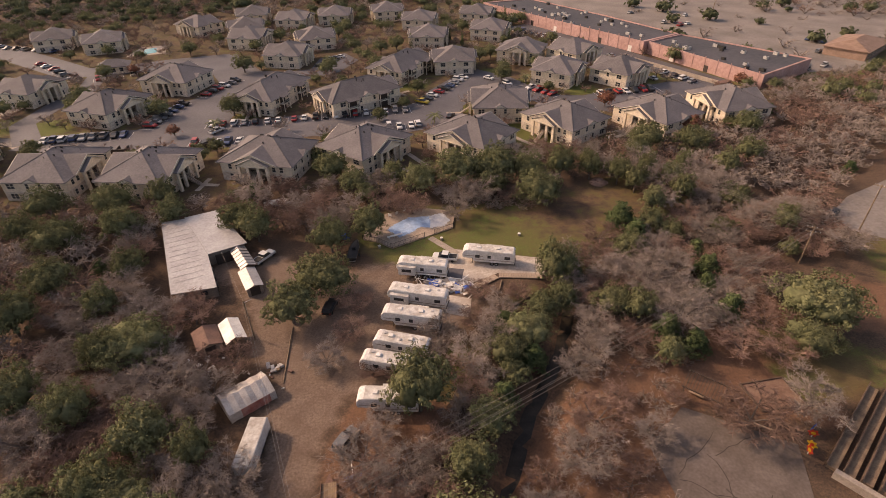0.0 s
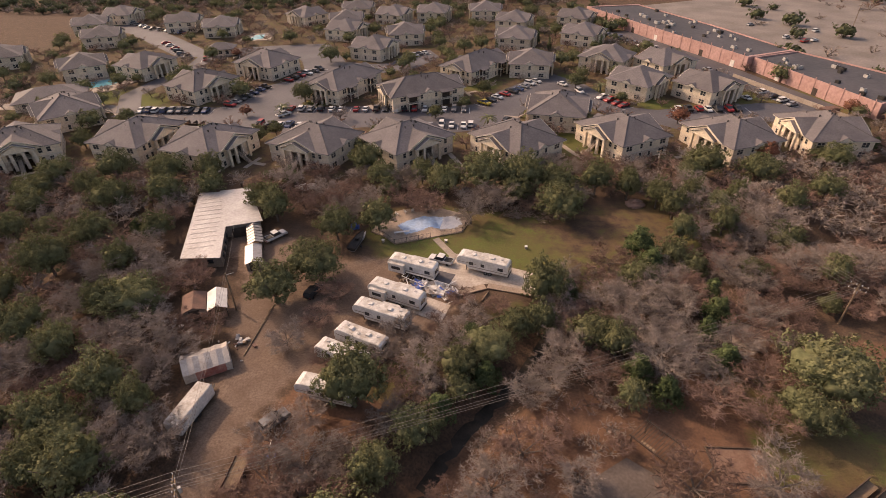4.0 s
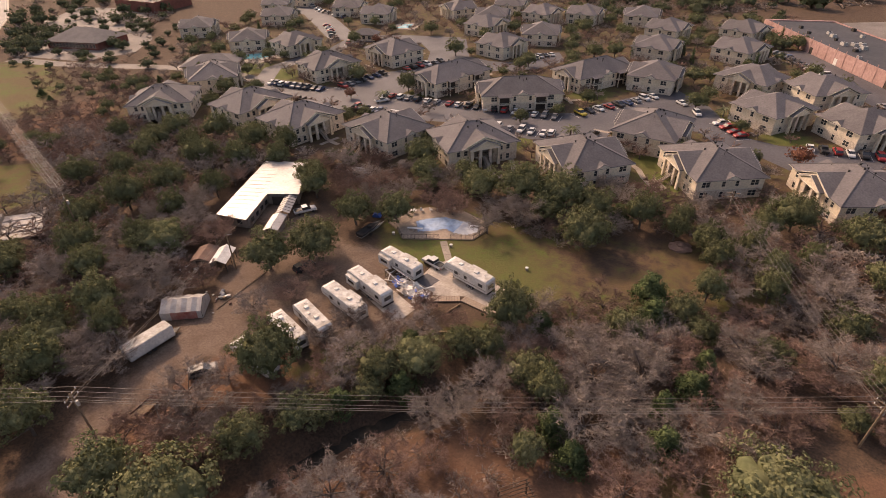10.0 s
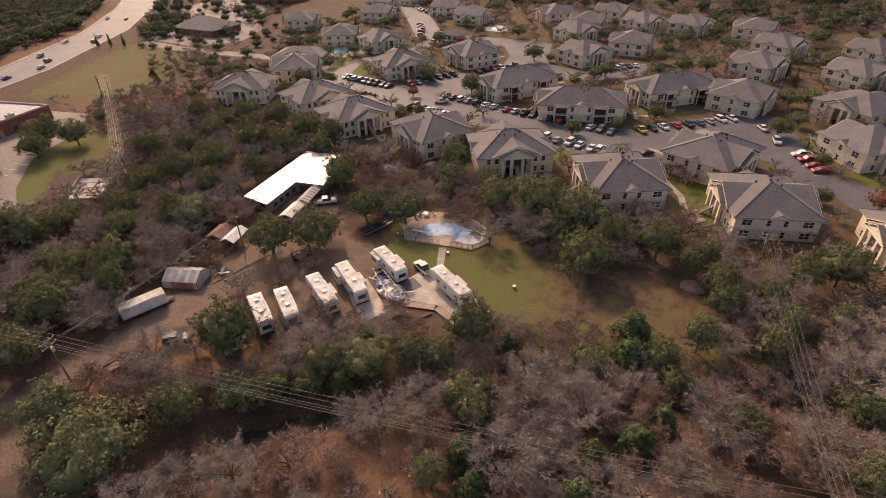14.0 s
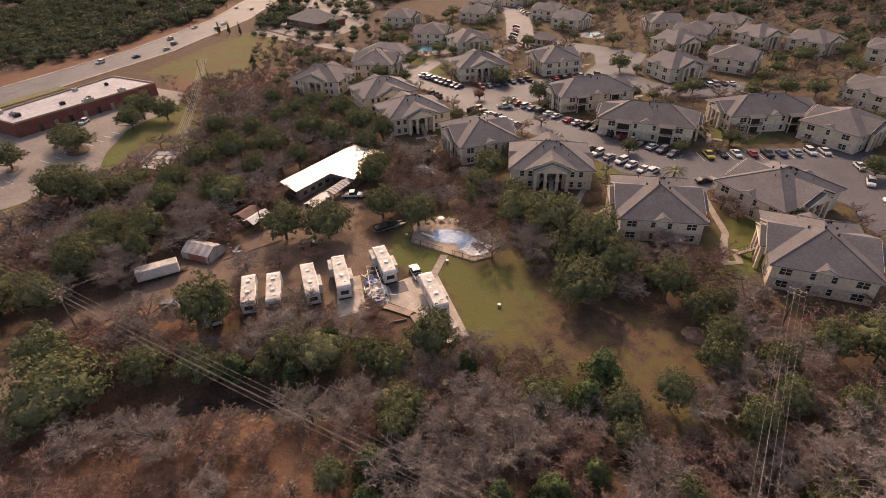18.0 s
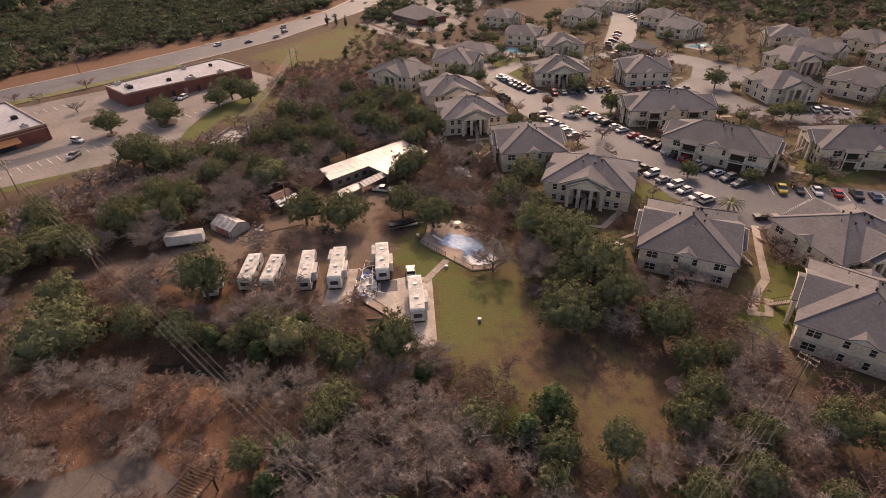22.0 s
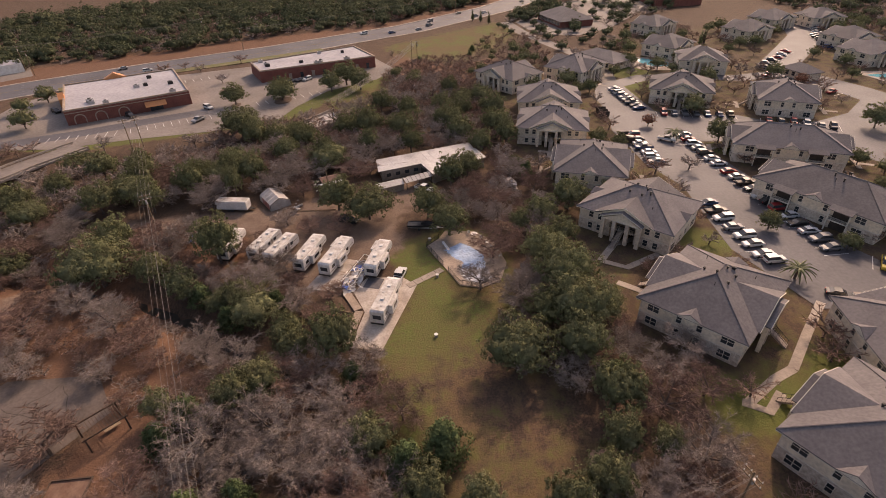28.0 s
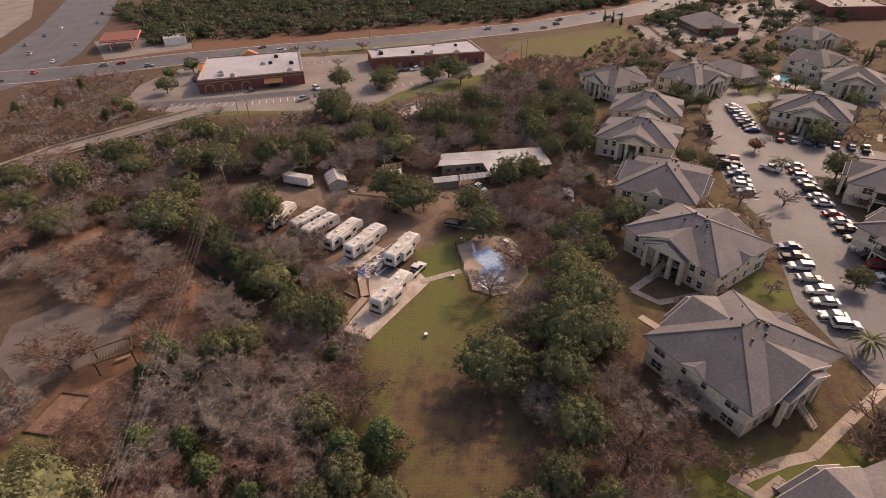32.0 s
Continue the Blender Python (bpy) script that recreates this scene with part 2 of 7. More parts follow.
MULCH = [(34, 52), (42, 49), (58, 46), (60, 60), (62, 76), (60, 84), (52, 84), (46, 70), (38, 62)]
MULCH_2 = [(66, 66), (84, 64), (88, 76), (76, 82), (68, 78)]
WEST_VERGE = [(-98, 60), (-108, 66), (-124, 70), (-134, 60), (-118, 48), (-104, 48)]
WEIR = [(-98, 50), (-92, 57), (-81, 52), (-87, 44)]
BRUSH = [(-190, 60), (-150, 62), (-120, 70), (-122, 96), (-150, 110), (-175, 112), (-165, 90)]
CREEK = [(0, 6), (5, 24), (8.2, 39.5), (10.6, 46), (12.6, 51.3), (16, 57), (20, 64.5), (22.6, 72), (25.5, 81), (31, 86.5), (38, 91), (50, 97), (62, 104), (84, 114), (110, 130)]
WEST_CREEK = [(-28, -60), (-36, -34), (-52, -8), (-58, 16), (-66, 36), (-80, 60), (-96, 84), (-118, 104), (-150, 122)]


def ground_z(X, Y):
    d = seg_dist(CREEK, X, Y)
    e = seg_dist(WEST_CREEK, X, Y)
    return -3.2 * np.clip(1 - d / 6.0, 0, 1) ** 1.0 - 2.5 * np.clip(1 - e / 9.0, 0, 1)


def gz(x, y):
    return float(ground_z(np.array([float(x)]), np.array([float(y)]))[0])


def ground_material():
    m = bpy.data.materials.new("ground_cover")
    m.use_nodes = True
    n, l = m.node_tree.nodes, m.node_tree.links
    b = n["Principled BSDF"]
    b.inputs["Roughness"].default_value, b.inputs["Specular IOR Level"].default_value = 0.95, 0.1
    geo = n.new("ShaderNodeNewGeometry")

    def tex(scale, detail=6.0, rough=0.6):
        t = n.new("ShaderNodeTexNoise")
        t.inputs["Scale"].default_value, t.inputs["Detail"].default_value, t.inputs["Roughness"].default_value = scale, detail, rough
        l.new(geo.outputs["Position"], t.inputs["Vector"])
        return t.outputs["Fac"]

    def rng(src, a, c, d=0.0, e=1.0):
        r = n.new("ShaderNodeMapRange")
        for i, v in zip((1, 2, 3, 4), (a, c, d, e)):
            r.inputs[i].default_value = v
        l.new(src, r.inputs[0])
        return r.outputs[0]

    def mixc(f, a, c):
        x = n.new("ShaderNodeMix")
        x.data_type = "RGBA"
        for s, v in ((6, a), (7, c)):
            if isinstance(v, tuple):
                x.inputs[s].default_value = (*v, 1)
            else:
                l.new(v, x.inputs[s])
        l.new(f, x.inputs[0])
        return x.outputs[2]

    big, mid, small = tex(0.05), tex(0.35), tex(2.6, 5.0, 0.7)
    att = n.new("ShaderNodeVertexColor")
    att.layer_name = "cover"
    fresh = n.new("ShaderNodeMapRange")
    fresh.inputs[3].default_value, fresh.inputs[4].default_value = 1.0, 0.15
    l.new(att.outputs["Alpha"], fresh.inputs[0])

    def worn(src):
        """A weight for dry grass, less where the grass is fresh."""
        mul = n.new("ShaderNodeMath")
        mul.operation = "MULTIPLY"
        l.new(src, mul.inputs[0]), l.new(fresh.outputs[0], mul.inputs[1])
        return mul.outputs[0]

    sep = n.new("ShaderNodeSeparateColor")
    l.new(att.outputs["Color"], sep.inputs[0])

    def weight(src):
        """A soft weight with a ragged edge."""
        add = n.new("ShaderNodeMath")
        add.operation = "ADD"
        l.new(src, add.inputs[0])
        l.new(rng(mid, 0.25, 0.75, -0.32, 0.32), add.inputs[1])
        return rng(add.outputs[0], 0.32, 0.68)

    litter = mixc(rng(small, 0.35, 0.65), mixc(rng(mid, 0.35, 0.65), (0.1, 0.062, 0.043), (0.155, 0.097, 0.066)), (0.06, 0.045, 0.032))
    lawn = mixc(rng(small, 0.3, 0.7), (0.076, 0.098, 0.028), (0.13, 0.134, 0.044))
    lawn = mixc(worn(rng(tex(0.09, 3.0), 0.4, 0.56, 0.0, 0.95)), lawn, mixc(rng(small, 0.3, 0.7), (0.1, 0.076, 0.036), (0.15, 0.108, 0.055)))
    lawn = mixc(worn(rng(tex(0.75, 5.0, 0.8), 0.48, 0.6, 0.0, 0.85)), lawn, mixc(rng(small, 0.35, 0.65), (0.16, 0.105, 0.058), (0.07, 0.05, 0.028)))
    dirt = mixc(rng(small, 0.3, 0.7), mixc(rng(mid, 0.35, 0.65), (0.17, 0.12, 0.091), (0.24, 0.178, 0.137)), (0.125, 0.085, 0.062))
    field = mixc(rng(small, 0.3, 0.7), mixc(rng(mid, 0.35, 0.65), (0.165, 0.088, 0.056), (0.2, 0.115, 0.072)), (0.115, 0.064, 0.042))
    col = mixc(weight(sep.outputs[2]), litter, field)
    col = mixc(weight(sep.outputs[0]), col, lawn)
    col = mixc(weight(sep.outputs[1]), col, dirt)
    l.new(col, b.inputs["Base Color"])
    bp = n.new("ShaderNodeBump")
    bp.inputs["Strength"].default_value, bp.inputs["Distance"].default_value = 0.6, 0.25
    l.new(small, bp.inputs["Height"])
    l.new(bp.outputs[0], b.inputs["Normal"])
    return m


def build_ground():
    xs = np.concatenate([np.array([-3500, -2000, -1200, -800, -600, -480, -400, -350]), np.arange(-310, 211, 2.6), np.array([230, 260, 320, 420, 600, 900, 1500, 3000])])
    ys = np.concatenate([np.array([-3000, -1500, -900, -600, -420, -320, -250, -210]), np.arange(-180, 391, 2.6), np.array([410, 450, 520, 650, 900, 1400, 2200, 3500])])
    X, Y = np.meshgrid(xs, ys)
    rs = np.random.RandomState(3)
    Z = ground_z(X, Y) + rs.uniform(-0.05, 0.05, X.shape)
    nx, ny = len(xs), len(ys)
    verts = np.stack([X, Y, Z], -1).reshape(-1, 3)
    i = np.arange(nx * ny).reshape(ny, nx)
    faces = np.stack([i[:-1, :-1], i[:-1, 1:], i[1:, 1:], i[1:, :-1]], -1).reshape(-1, 4)
    me = mesh_of("ground", verts.tolist(), faces.tolist(), ground_material())
    lawn = np.maximum.reduce([soft_poly(LAWN, X, Y, 5), 0.42 * soft_poly(APT_AREA, X, Y, 10), 0.75 * soft_poly(MEADOW, X, Y, 14), soft_poly(PLAZA_VERGE, X, Y, 3), 0.85 * soft_poly(GREEN_STRIP, X, Y, 4), 0.8 * soft_poly(PARK, X, Y, 4), 0.8 * soft_poly(PARK_EAST, X, Y, 5), 0.45 * soft_poly(TAN_STRIP, X, Y, 3), 0.95 * soft_poly(WEST_VERGE, X, Y, 3)])
    green = 0.75 * soft_poly([(-13, 87), (-6, 86), (2, 90), (16, 90), (23, 90), (25, 98), (14, 104), (0, 97), (-8, 92), (-16, 98)], X, Y, 7)
    for gx, gy, gr in GREENS:
        spot = np.clip(1.7 - np.hypot(X - gx, Y - gy) / gr, 0, 1)
        lawn, green = np.maximum(lawn, spot), np.maximum(green, spot)
    green = np.maximum(green, 0.9 * soft_poly(PLAZA_VERGE, X, Y, 3))
    lawn = np.where(seg_dist([(96, 205), (150, 205), (190, 226), (230, 240)], X, Y) < 14, 0.9, lawn)
    dirt = np.maximum.reduce([soft_poly(YARD, X, Y, 5), 0.95 * np.clip(1.5 - seg_dist(DRIVE, X, Y) / 1.9, 0, 1)])
    field = np.maximum.reduce([soft_poly(FIELD, X, Y, 8), 0.42 * soft_poly(DRY_PATCH, X, Y, 14), soft_poly(MULCH, X, Y, 4), soft_poly(LEAVES, X, Y, 4), soft_poly(MULCH_2, X, Y, 4), 0.8 * soft_poly(BRUSH, X, Y, 12)])
    field = np.maximum(field, np.clip(1.6 - seg_dist([(-136, -125), (-190, -50), (-250, 50), (-300, 92), (-400, 160)], X, Y) / 14, 0, 1))
    lawn = lawn * (1 - 0.5 * soft_poly(DRY_PATCH, X, Y, 12)) * (1 - 0.35 * soft_poly([(20, 100), (33, 104), (40, 116), (30, 126), (12, 118), (8, 108)], X, Y, 6))
    col = np.stack([lawn, dirt, field, green], -1).reshape(-1, 4).astype(np.float32)
    att = me.color_attributes.new("cover", "FLOAT_COLOR", "POINT")
    att.data.foreach_set("color", col.ravel())
    for p in me.polygons:
        p.use_smooth = True
    return tagged(new("ground", me), "brown leaf litter, dry grass, dirt and lawn ground", "ground", kind="structure")


build_ground()

# ---------------------------------------------------------------- materials
ASPHALT = mat("asphalt", (0.07, 0.065, 0.07), (0.1, 0.093, 0.098), 0.08, 0.72, fine=1.4, bump=0.1, spec=0.35)
CONCRETE = mat("concrete", (0.36, 0.3, 0.245), (0.25, 0.205, 0.168), 0.3, 0.85, fine=3.0, random_ob=0.06)
LOT_CONCRETE = mat("lot_concrete", (0.215, 0.184, 0.16), (0.15, 0.127, 0.11), 0.07, 0.85, fine=1.1)
PAINT_WHITE = mat("road_paint", (0.7, 0.69, 0.66), (0.5, 0.48, 0.45), 0.8, 0.7)
SHINGLE = mat("shingle", (0.112, 0.1, 0.101), (0.142, 0.127, 0.126), 0.25, 0.85, fine=2.2, bump=0.25, random_ob=0.12)
SIDING = mat("cream_siding", (0.66, 0.56, 0.43), (0.58, 0.49, 0.375), 0.3, 0.8, fine=2.0, random_ob=0.08)
STONE = mat("pale_stone", (0.62, 0.53, 0.43), (0.42, 0.35, 0.28), 1.6, 0.9, fine=5.0, bump=0.4)
TRIM = mat("cream_trim", (0.62, 0.56, 0.47), (0.52, 0.47, 0.39), 0.6, 0.7)
GLASS_DARK = mat("window_glass", (0.025, 0.028, 0.032), (0.05, 0.055, 0.06), 0.4, 0.12, spec=0.6)
DARK_GAP = mat("dark_brown_paint", (0.06, 0.045, 0.036), (0.04, 0.03, 0.025), 1.0, 0.8)
METAL_VENT = mat("vent_metal", (0.45, 0.43, 0.41), (0.3, 0.29, 0.28), 2.0, 0.5, 0.3)
IRON = mat("dark_iron", (0.05, 0.045, 0.042), (0.03, 0.03, 0.03), 3.0, 0.6, 0.5)
WOOD = mat("weathered_wood", (0.24, 0.17, 0.11), (0.16, 0.11, 0.075), 1.2, 0.9, fine=6.0, random_ob=0.15)
BRICK_RED = mat("red_brick", (0.21, 0.075, 0.055), (0.16, 0.055, 0.042), 0.5, 0.85, fine=4.0)
PINK_WALL = mat("pink_stucco", (0.41, 0.255, 0.23), (0.35, 0.21, 0.185), 0.15, 0.85, fine=1.0)
FLAT_ROOF = mat("dark_flat_roof", (0.05, 0.05, 0.055), (0.075, 0.07, 0.075), 0.05, 0.8, fine=0.6)
GREY_ROOF = mat("grey_membrane_roof", (0.36, 0.34, 0.35), (0.28, 0.27, 0.28), 0.08, 0.7, fine=0.8)
METAL_ROOF = mat("pale_metal_roof", (0.36, 0.345, 0.335), (0.29, 0.275, 0.265), 0.25, 0.42, 0.25, fine=1.8, spec=0.5)
RV_WHITE = mat("rv_white", (0.619, 0.593, 0.559), (0.516, 0.49, 0.447), 0.5, 0.4, fine=2.5, random_ob=0.05)
RV_ROOF = mat("rv_roof", (0.53, 0.505, 0.465), (0.34, 0.305, 0.265), 0.8, 0.7, fine=2.5, random_ob=0.06)
RV_STRIPE = mat("rv_stripe", (0.3, 0.26, 0.22), (0.24, 0.2, 0.17), 0.8, 0.4)
RUBBER = mat("tyre_rubber", (0.025, 0.024, 0.024), (0.035, 0.033, 0.032), 3.0, 0.8)
CHROME = mat("rim_metal", (0.5, 0.5, 0.5), (0.35, 0.35, 0.35), 3.0, 0.35, 0.8)
BARK = mat("bark", (0.15, 0.12, 0.1), (0.09, 0.07, 0.058), 2.0, 0.95)
TWIG = mat("pale_twig", (0.305, 0.25, 0.214), (0.21, 0.17, 0.146), 0.3, 0.95, random_ob=0.22, spec=0.1)
TWIG_RED = mat("red_twig", (0.25, 0.162, 0.128), (0.165, 0.107, 0.085), 0.3, 0.95, random_ob=0.25, spec=0.1)
LEAF = mat("oak_leaf", (0.112, 0.121, 0.062), (0.158, 0.156, 0.083), 0.3, 0.95, fine=1.3, island=0.12, random_ob=0.16, spec=0.05, fluff=0.3, grain=0.25)
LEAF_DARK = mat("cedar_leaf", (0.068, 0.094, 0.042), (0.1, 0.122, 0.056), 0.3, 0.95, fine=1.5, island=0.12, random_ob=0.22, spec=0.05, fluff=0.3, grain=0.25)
LEAF_FAR = mat("far_leaf", (0.07, 0.082, 0.046), (0.115, 0.122, 0.07), 0.06, 0.95, fine=0.8, island=0.16, spec=0.05, fluff=0.3, grain=0.3)
LEAF_RED = mat("russet_leaf", (0.22, 0.085, 0.05), (0.17, 0.075, 0.045), 0.5, 0.8, island=0.35)
PALM_LEAF = mat("palm_leaf", (0.13, 0.13, 0.06), (0.09, 0.1, 0.045), 0.6, 0.7, island=0.25)
POOL_WATER = mat("pool_water", (0.12, 0.42, 0.46), (0.1, 0.36, 0.42), 0.3, 0.1, spec=0.6)
COVER = mat("pool_cover", (0.2, 0.31, 0.47), (0.32, 0.42, 0.55), 0.3, 0.6, fine=1.5, bump=0.5, spec=0.25)
CREEK_WATER = mat("creek_water", (0.022, 0.02, 0.016), (0.045, 0.036, 0.027), 0.5, 0.4, spec=0.15)


def flat_patch(name, poly, z, material, label, category, kind="structure", thick=0.0):
    tris = geometry.tessellate_polygon([[Vector((x, y, 0)) for x, y in poly]])
    s, n = Shape(), len(poly)
    fs = []
    for a, b, c in tris:
        (ax, ay), (bx, by), (cx, cy) = poly[a], poly[b], poly[c]
        fs.append((a, b, c) if (bx - ax) * (cy - ay) - (by - ay) * (cx - ax) > 0 else (a, c, b))
    vs = [(x, y, z) for x, y in poly]
    if thick:
        vs += [(x, y, z - thick) for x, y in poly]
        fs += [(i, i + n, (i + 1) % n + n, (i + 1) % n) for i in range(n)]
    s.add(vs, fs)
    return tagged(new(name, s.mesh(name, material)), label, category, kind=kind)


def strip(line, width):
    """The outline of a road along a polyline."""
    left, right = [], []
    for i, (x, y) in enumerate(line):
        a, b = line[max(i - 1, 0)], line[min(i + 1, len(line) - 1)]
        d = math.hypot(b[0] - a[0], b[1] - a[1])
        nx, ny = -(b[1] - a[1]) / d, (b[0] - a[0]) / d
        left.append((x + nx * width / 2, y + ny * width / 2))
        right.append((x - nx * width / 2, y - ny * width / 2))
    return left + right[::-1]


flat_patch("creek_water", strip(CREEK[1:10], 2.2), -2.6, CREEK_WATER, "narrow dark water in the creek bed", "creek")
# roads and lots
LOT_MAIN = [(-131, 149), (-112, 146.5), (-99, 148), (-80, 146), (-69, 148), (-55, 150), (-41, 156), (-26, 156.5), (-12, 157), (0, 162), (7, 165), (8, 180), (-2, 188), (-18, 179), (-32, 177.5), (-48, 174.5), (-62, 171), (-78, 170), (-95, 169), (-99, 164), (-112, 162), (-127, 160)]
LOT_NORTH = [(-96, 167), (-71, 168), (-71, 186), (-66, 205), (-56, 213), (-42, 224), (-36, 242), (-44, 254), (-54, 246), (-55, 229), (-64, 226), (-76, 228), (-95, 256), (-112, 246), (-110, 238), (-96, 226), (-88, 212), (-86, 200), (-94, 190)]
LOT_EAST = [(7, 166), (8, 181), (14, 188), (30, 188), (36, 181), (48, 178), (57, 172), (70, 178), (92, 187), (112, 193), (105, 203), (88, 203), (76, 198), (62, 194), (52, 189), (41, 191), (28, 213), (14, 226), (6, 215), (-4, 198), (-7, 184), (4, 176)]
LOT_MALL = strip([(106, 198), (91, 224), (74, 254), (58, 280), (42, 304)], 15)
LOT_WEST = strip([(-96, 250), (-120, 242), (-140, 232), (-156, 230), (-182, 248), (-212, 268), (-266, 286)], 15)
LOT_SPUR = strip([(-128, 154), (-140, 170), (-140, 190), (-138, 206), (-144, 226)], 8)
for i, poly in enumerate((LOT_MAIN, LOT_NORTH, LOT_EAST, LOT_MALL, LOT_WEST, LOT_SPUR)):
    flat_patch("road_lot", poly, 0.06 + i * 0.006, ASPHALT, "grey asphalt road and parking lot between the apartments", "parking lot")
HIGHWAY = [(-60, -178), (-92, -128), (-128, -92), (-160, -52), (-196, 0), (-246, 60), (-310, 112), (-385, 152), (-480, 190)]
flat_patch("highway", strip(HIGHWAY, 24), 0.08, ASPHALT, "wide grey asphalt highway", "road")
CROSS = [(140, -150), (40, -152), (-30, -146), (-74, -146), (-112, -168), (-190, -235), (-290, -335), (-400, -440)]
flat_patch("cross_road", strip(CROSS, 40), 0.1, ASPHALT, "wide asphalt cross road at the junction", "road")
PLAZA = [(-62, -58), (-64, -30), (-72, -10), (-80, 16), (-92, 34), (-105, 36), (-124, 43), (-140, 60), (-156, 66), (-184, 48), (-172, 14), (-150, -30), (-140, -52), (-112, -78), (-88, -74)]
flat_patch("plaza_lot", PLAZA, 0.09, LOT_CONCRETE, "pale concrete parking lot round the shops", "parking lot")
MALL_LOT = [(96, 262), (120, 205), (150, 212), (172, 214), (205, 250), (330, 330), (340, 420), (120, 420), (60, 380)]
flat_patch("mall_lot", MALL_LOT, 0.05, LOT_CONCRETE, "pale worn parking lot behind the long mall", "parking lot")
BRIDGE_ROAD = [(-66, -22), (-52, -29), (-38, -34), (-24, -40), (-8, -42), (4, -40), (30, -20)]
flat_patch("bridge_road", strip(BRIDGE_ROAD, 9), 0.4, LOT_CONCRETE, "pale concrete road over a small bridge", "road", thick=0.5)
COURT = mat("court_concrete", (0.135, 0.107, 0.091), (0.092, 0.072, 0.06), 0.25, 0.9, fine=2.5)
flat_patch("court_slab", [(28, 44), (35, 50.5), (48.5, 43.8), (45, 32), (38, 26), (30, 30)], 0.06, COURT, "cracked grey concrete court slab", "pavement")
cracks = Shape()
for seed in range(9):
    cr = random.Random(seed + 40)
    x, y, a = cr.uniform(30, 44), cr.uniform(30, 44), cr.uniform(0, 6.28)
    for _ in range(cr.randrange(4, 9)):
        a += cr.uniform(-0.7, 0.7)
        x1, y1 = x + math.cos(a) * 1.4, y + math.sin(a) * 1.4
        if not inside([(29, 44), (35, 49.5), (47.5, 43.4), (44, 32.5), (38, 27), (31, 31)], x1, y1):
            break
        cracks.box(0, -0.05, 0.058, 1.42, 0.05, 0.068, m=pose(x, y, 0, 0, 0, math.degrees(a)))
        x, y = x1, y1
tagged(new("court_crack", cracks.mesh("court_crack", DARK_GAP)), "dark cracks across the concrete court", "cracks", kind="stuff")
LANE_PAINT = mat("worn_lane_paint", (0.26, 0.25, 0.235), (0.16, 0.152, 0.145), 0.5, 0.75)
LANE_YELLOW = mat("worn_yellow_paint", (0.2, 0.15, 0.07), (0.14, 0.115, 0.07), 0.5, 0.75)
lanes = Shape()
for line, offs in ((HIGHWAY, (-11.2, -7.6, -3.9, -0.3, 0.3, 3.9, 7.6, 11.2)), (CROSS, (-16, -12, -8, -0.4, 0.4, 8, 12, 16))):
    for (ax, ay), (bx, by) in zip(line, line[1:]):
        dd = math.hypot(bx - ax, by - ay)
        mm = pose(ax, ay, 0, 0, 0, math.degrees(math.atan2(by - ay, bx - ax)))
        for off in offs:
            solid = abs(off) > 11 and line is HIGHWAY or abs(off) < 1
            if solid:
                lanes.box(0, off - 0.09, 0.105, dd, off + 0.09, 0.118, m=mm, k=1 if abs(off) < 1 else 0)
            else:
                for q in range(int(dd / 9)):
                    lanes.box(q * 9, off - 0.08, 0.105, q * 9 + 3, off + 0.08, 0.118, m=mm)
tagged(new("lane_lines", lanes.mesh("lane_lines", [LANE_PAINT, LANE_YELLOW])), "white and yellow painted lane lines", "road marking", kind="stuff")
for side in (-1, 1):
    kl = []
    for i, (x, y) in enumerate(HIGHWAY):
        a, b = HIGHWAY[max(i - 1, 0)], HIGHWAY[min(i + 1, len(HIGHWAY) - 1)]
        dd = math.hypot(b[0] - a[0], b[1] - a[1])
        kl.append((x - (b[1] - a[1]) / dd * side * 12.6, y + (b[0] - a[0]) / dd * side * 12.6))
    flat_patch("kerb", strip(kl, 1.2), 0.2 + 0.004 * side, CONCRETE, "pale concrete kerb and footway along the highway", "kerb", thick=0.18)
flat_patch("office_lot", [(-226, 134), (-222, 156), (-240, 176), (-268, 192), (-330, 226), (-376, 206), (-345, 168), (-300, 142), (-262, 124)], 0.07, LOT_CONCRETE, "pale parking lot round the low office building", "parking lot")
flat_patch("office_road", strip([(-262, 118), (-232, 126), (-200, 140), (-178, 150), (-150, 156), (-128, 155)], 7), 0.085, LOT_CONCRETE, "pale road from the apartments to the highway", "road")
flat_patch("side_lot", [(90.5, 97), (90, 104), (99, 112), (114, 120), (140, 122), (150, 104), (120, 94), (96, 93)], 0.05, LOT_CONCRETE, "pale gravel parking lot beyond the trees", "parking lot")

# ---------------------------------------------------------------- apartment houses


def window(name, parent, m, w, h, split=1, sub=True):
    t = 0.09
    xs = [-w / 2 - t, -w / 2] + [e for i in range(1, split) for e in (-w / 2 + w * i / split - 0.05, -w / 2 + w * i / split + 0.05)] + [w / 2, w / 2 + t]
    zs = [-h / 2 - t, -h / 2, -0.03, 0.03, h / 2, h / 2 + t]
    s = Shape().lattice(xs, zs, {(i, j) for i in range(1, len(xs) - 1, 2) for j in (1, 3)}, -0.06, 0.0, m)
    g = Shape().box(-w / 2, -0.03, -h / 2, w / 2, 0.02, h / 2, m=m)
    if not sub:
        s.add(g.v, g.f, 1)
        return part(name, s, [TRIM, GLASS_DARK], parent)
    ob = part(name, s, TRIM, parent)
    part("pane", g, GLASS_DARK, ob)
    return ob


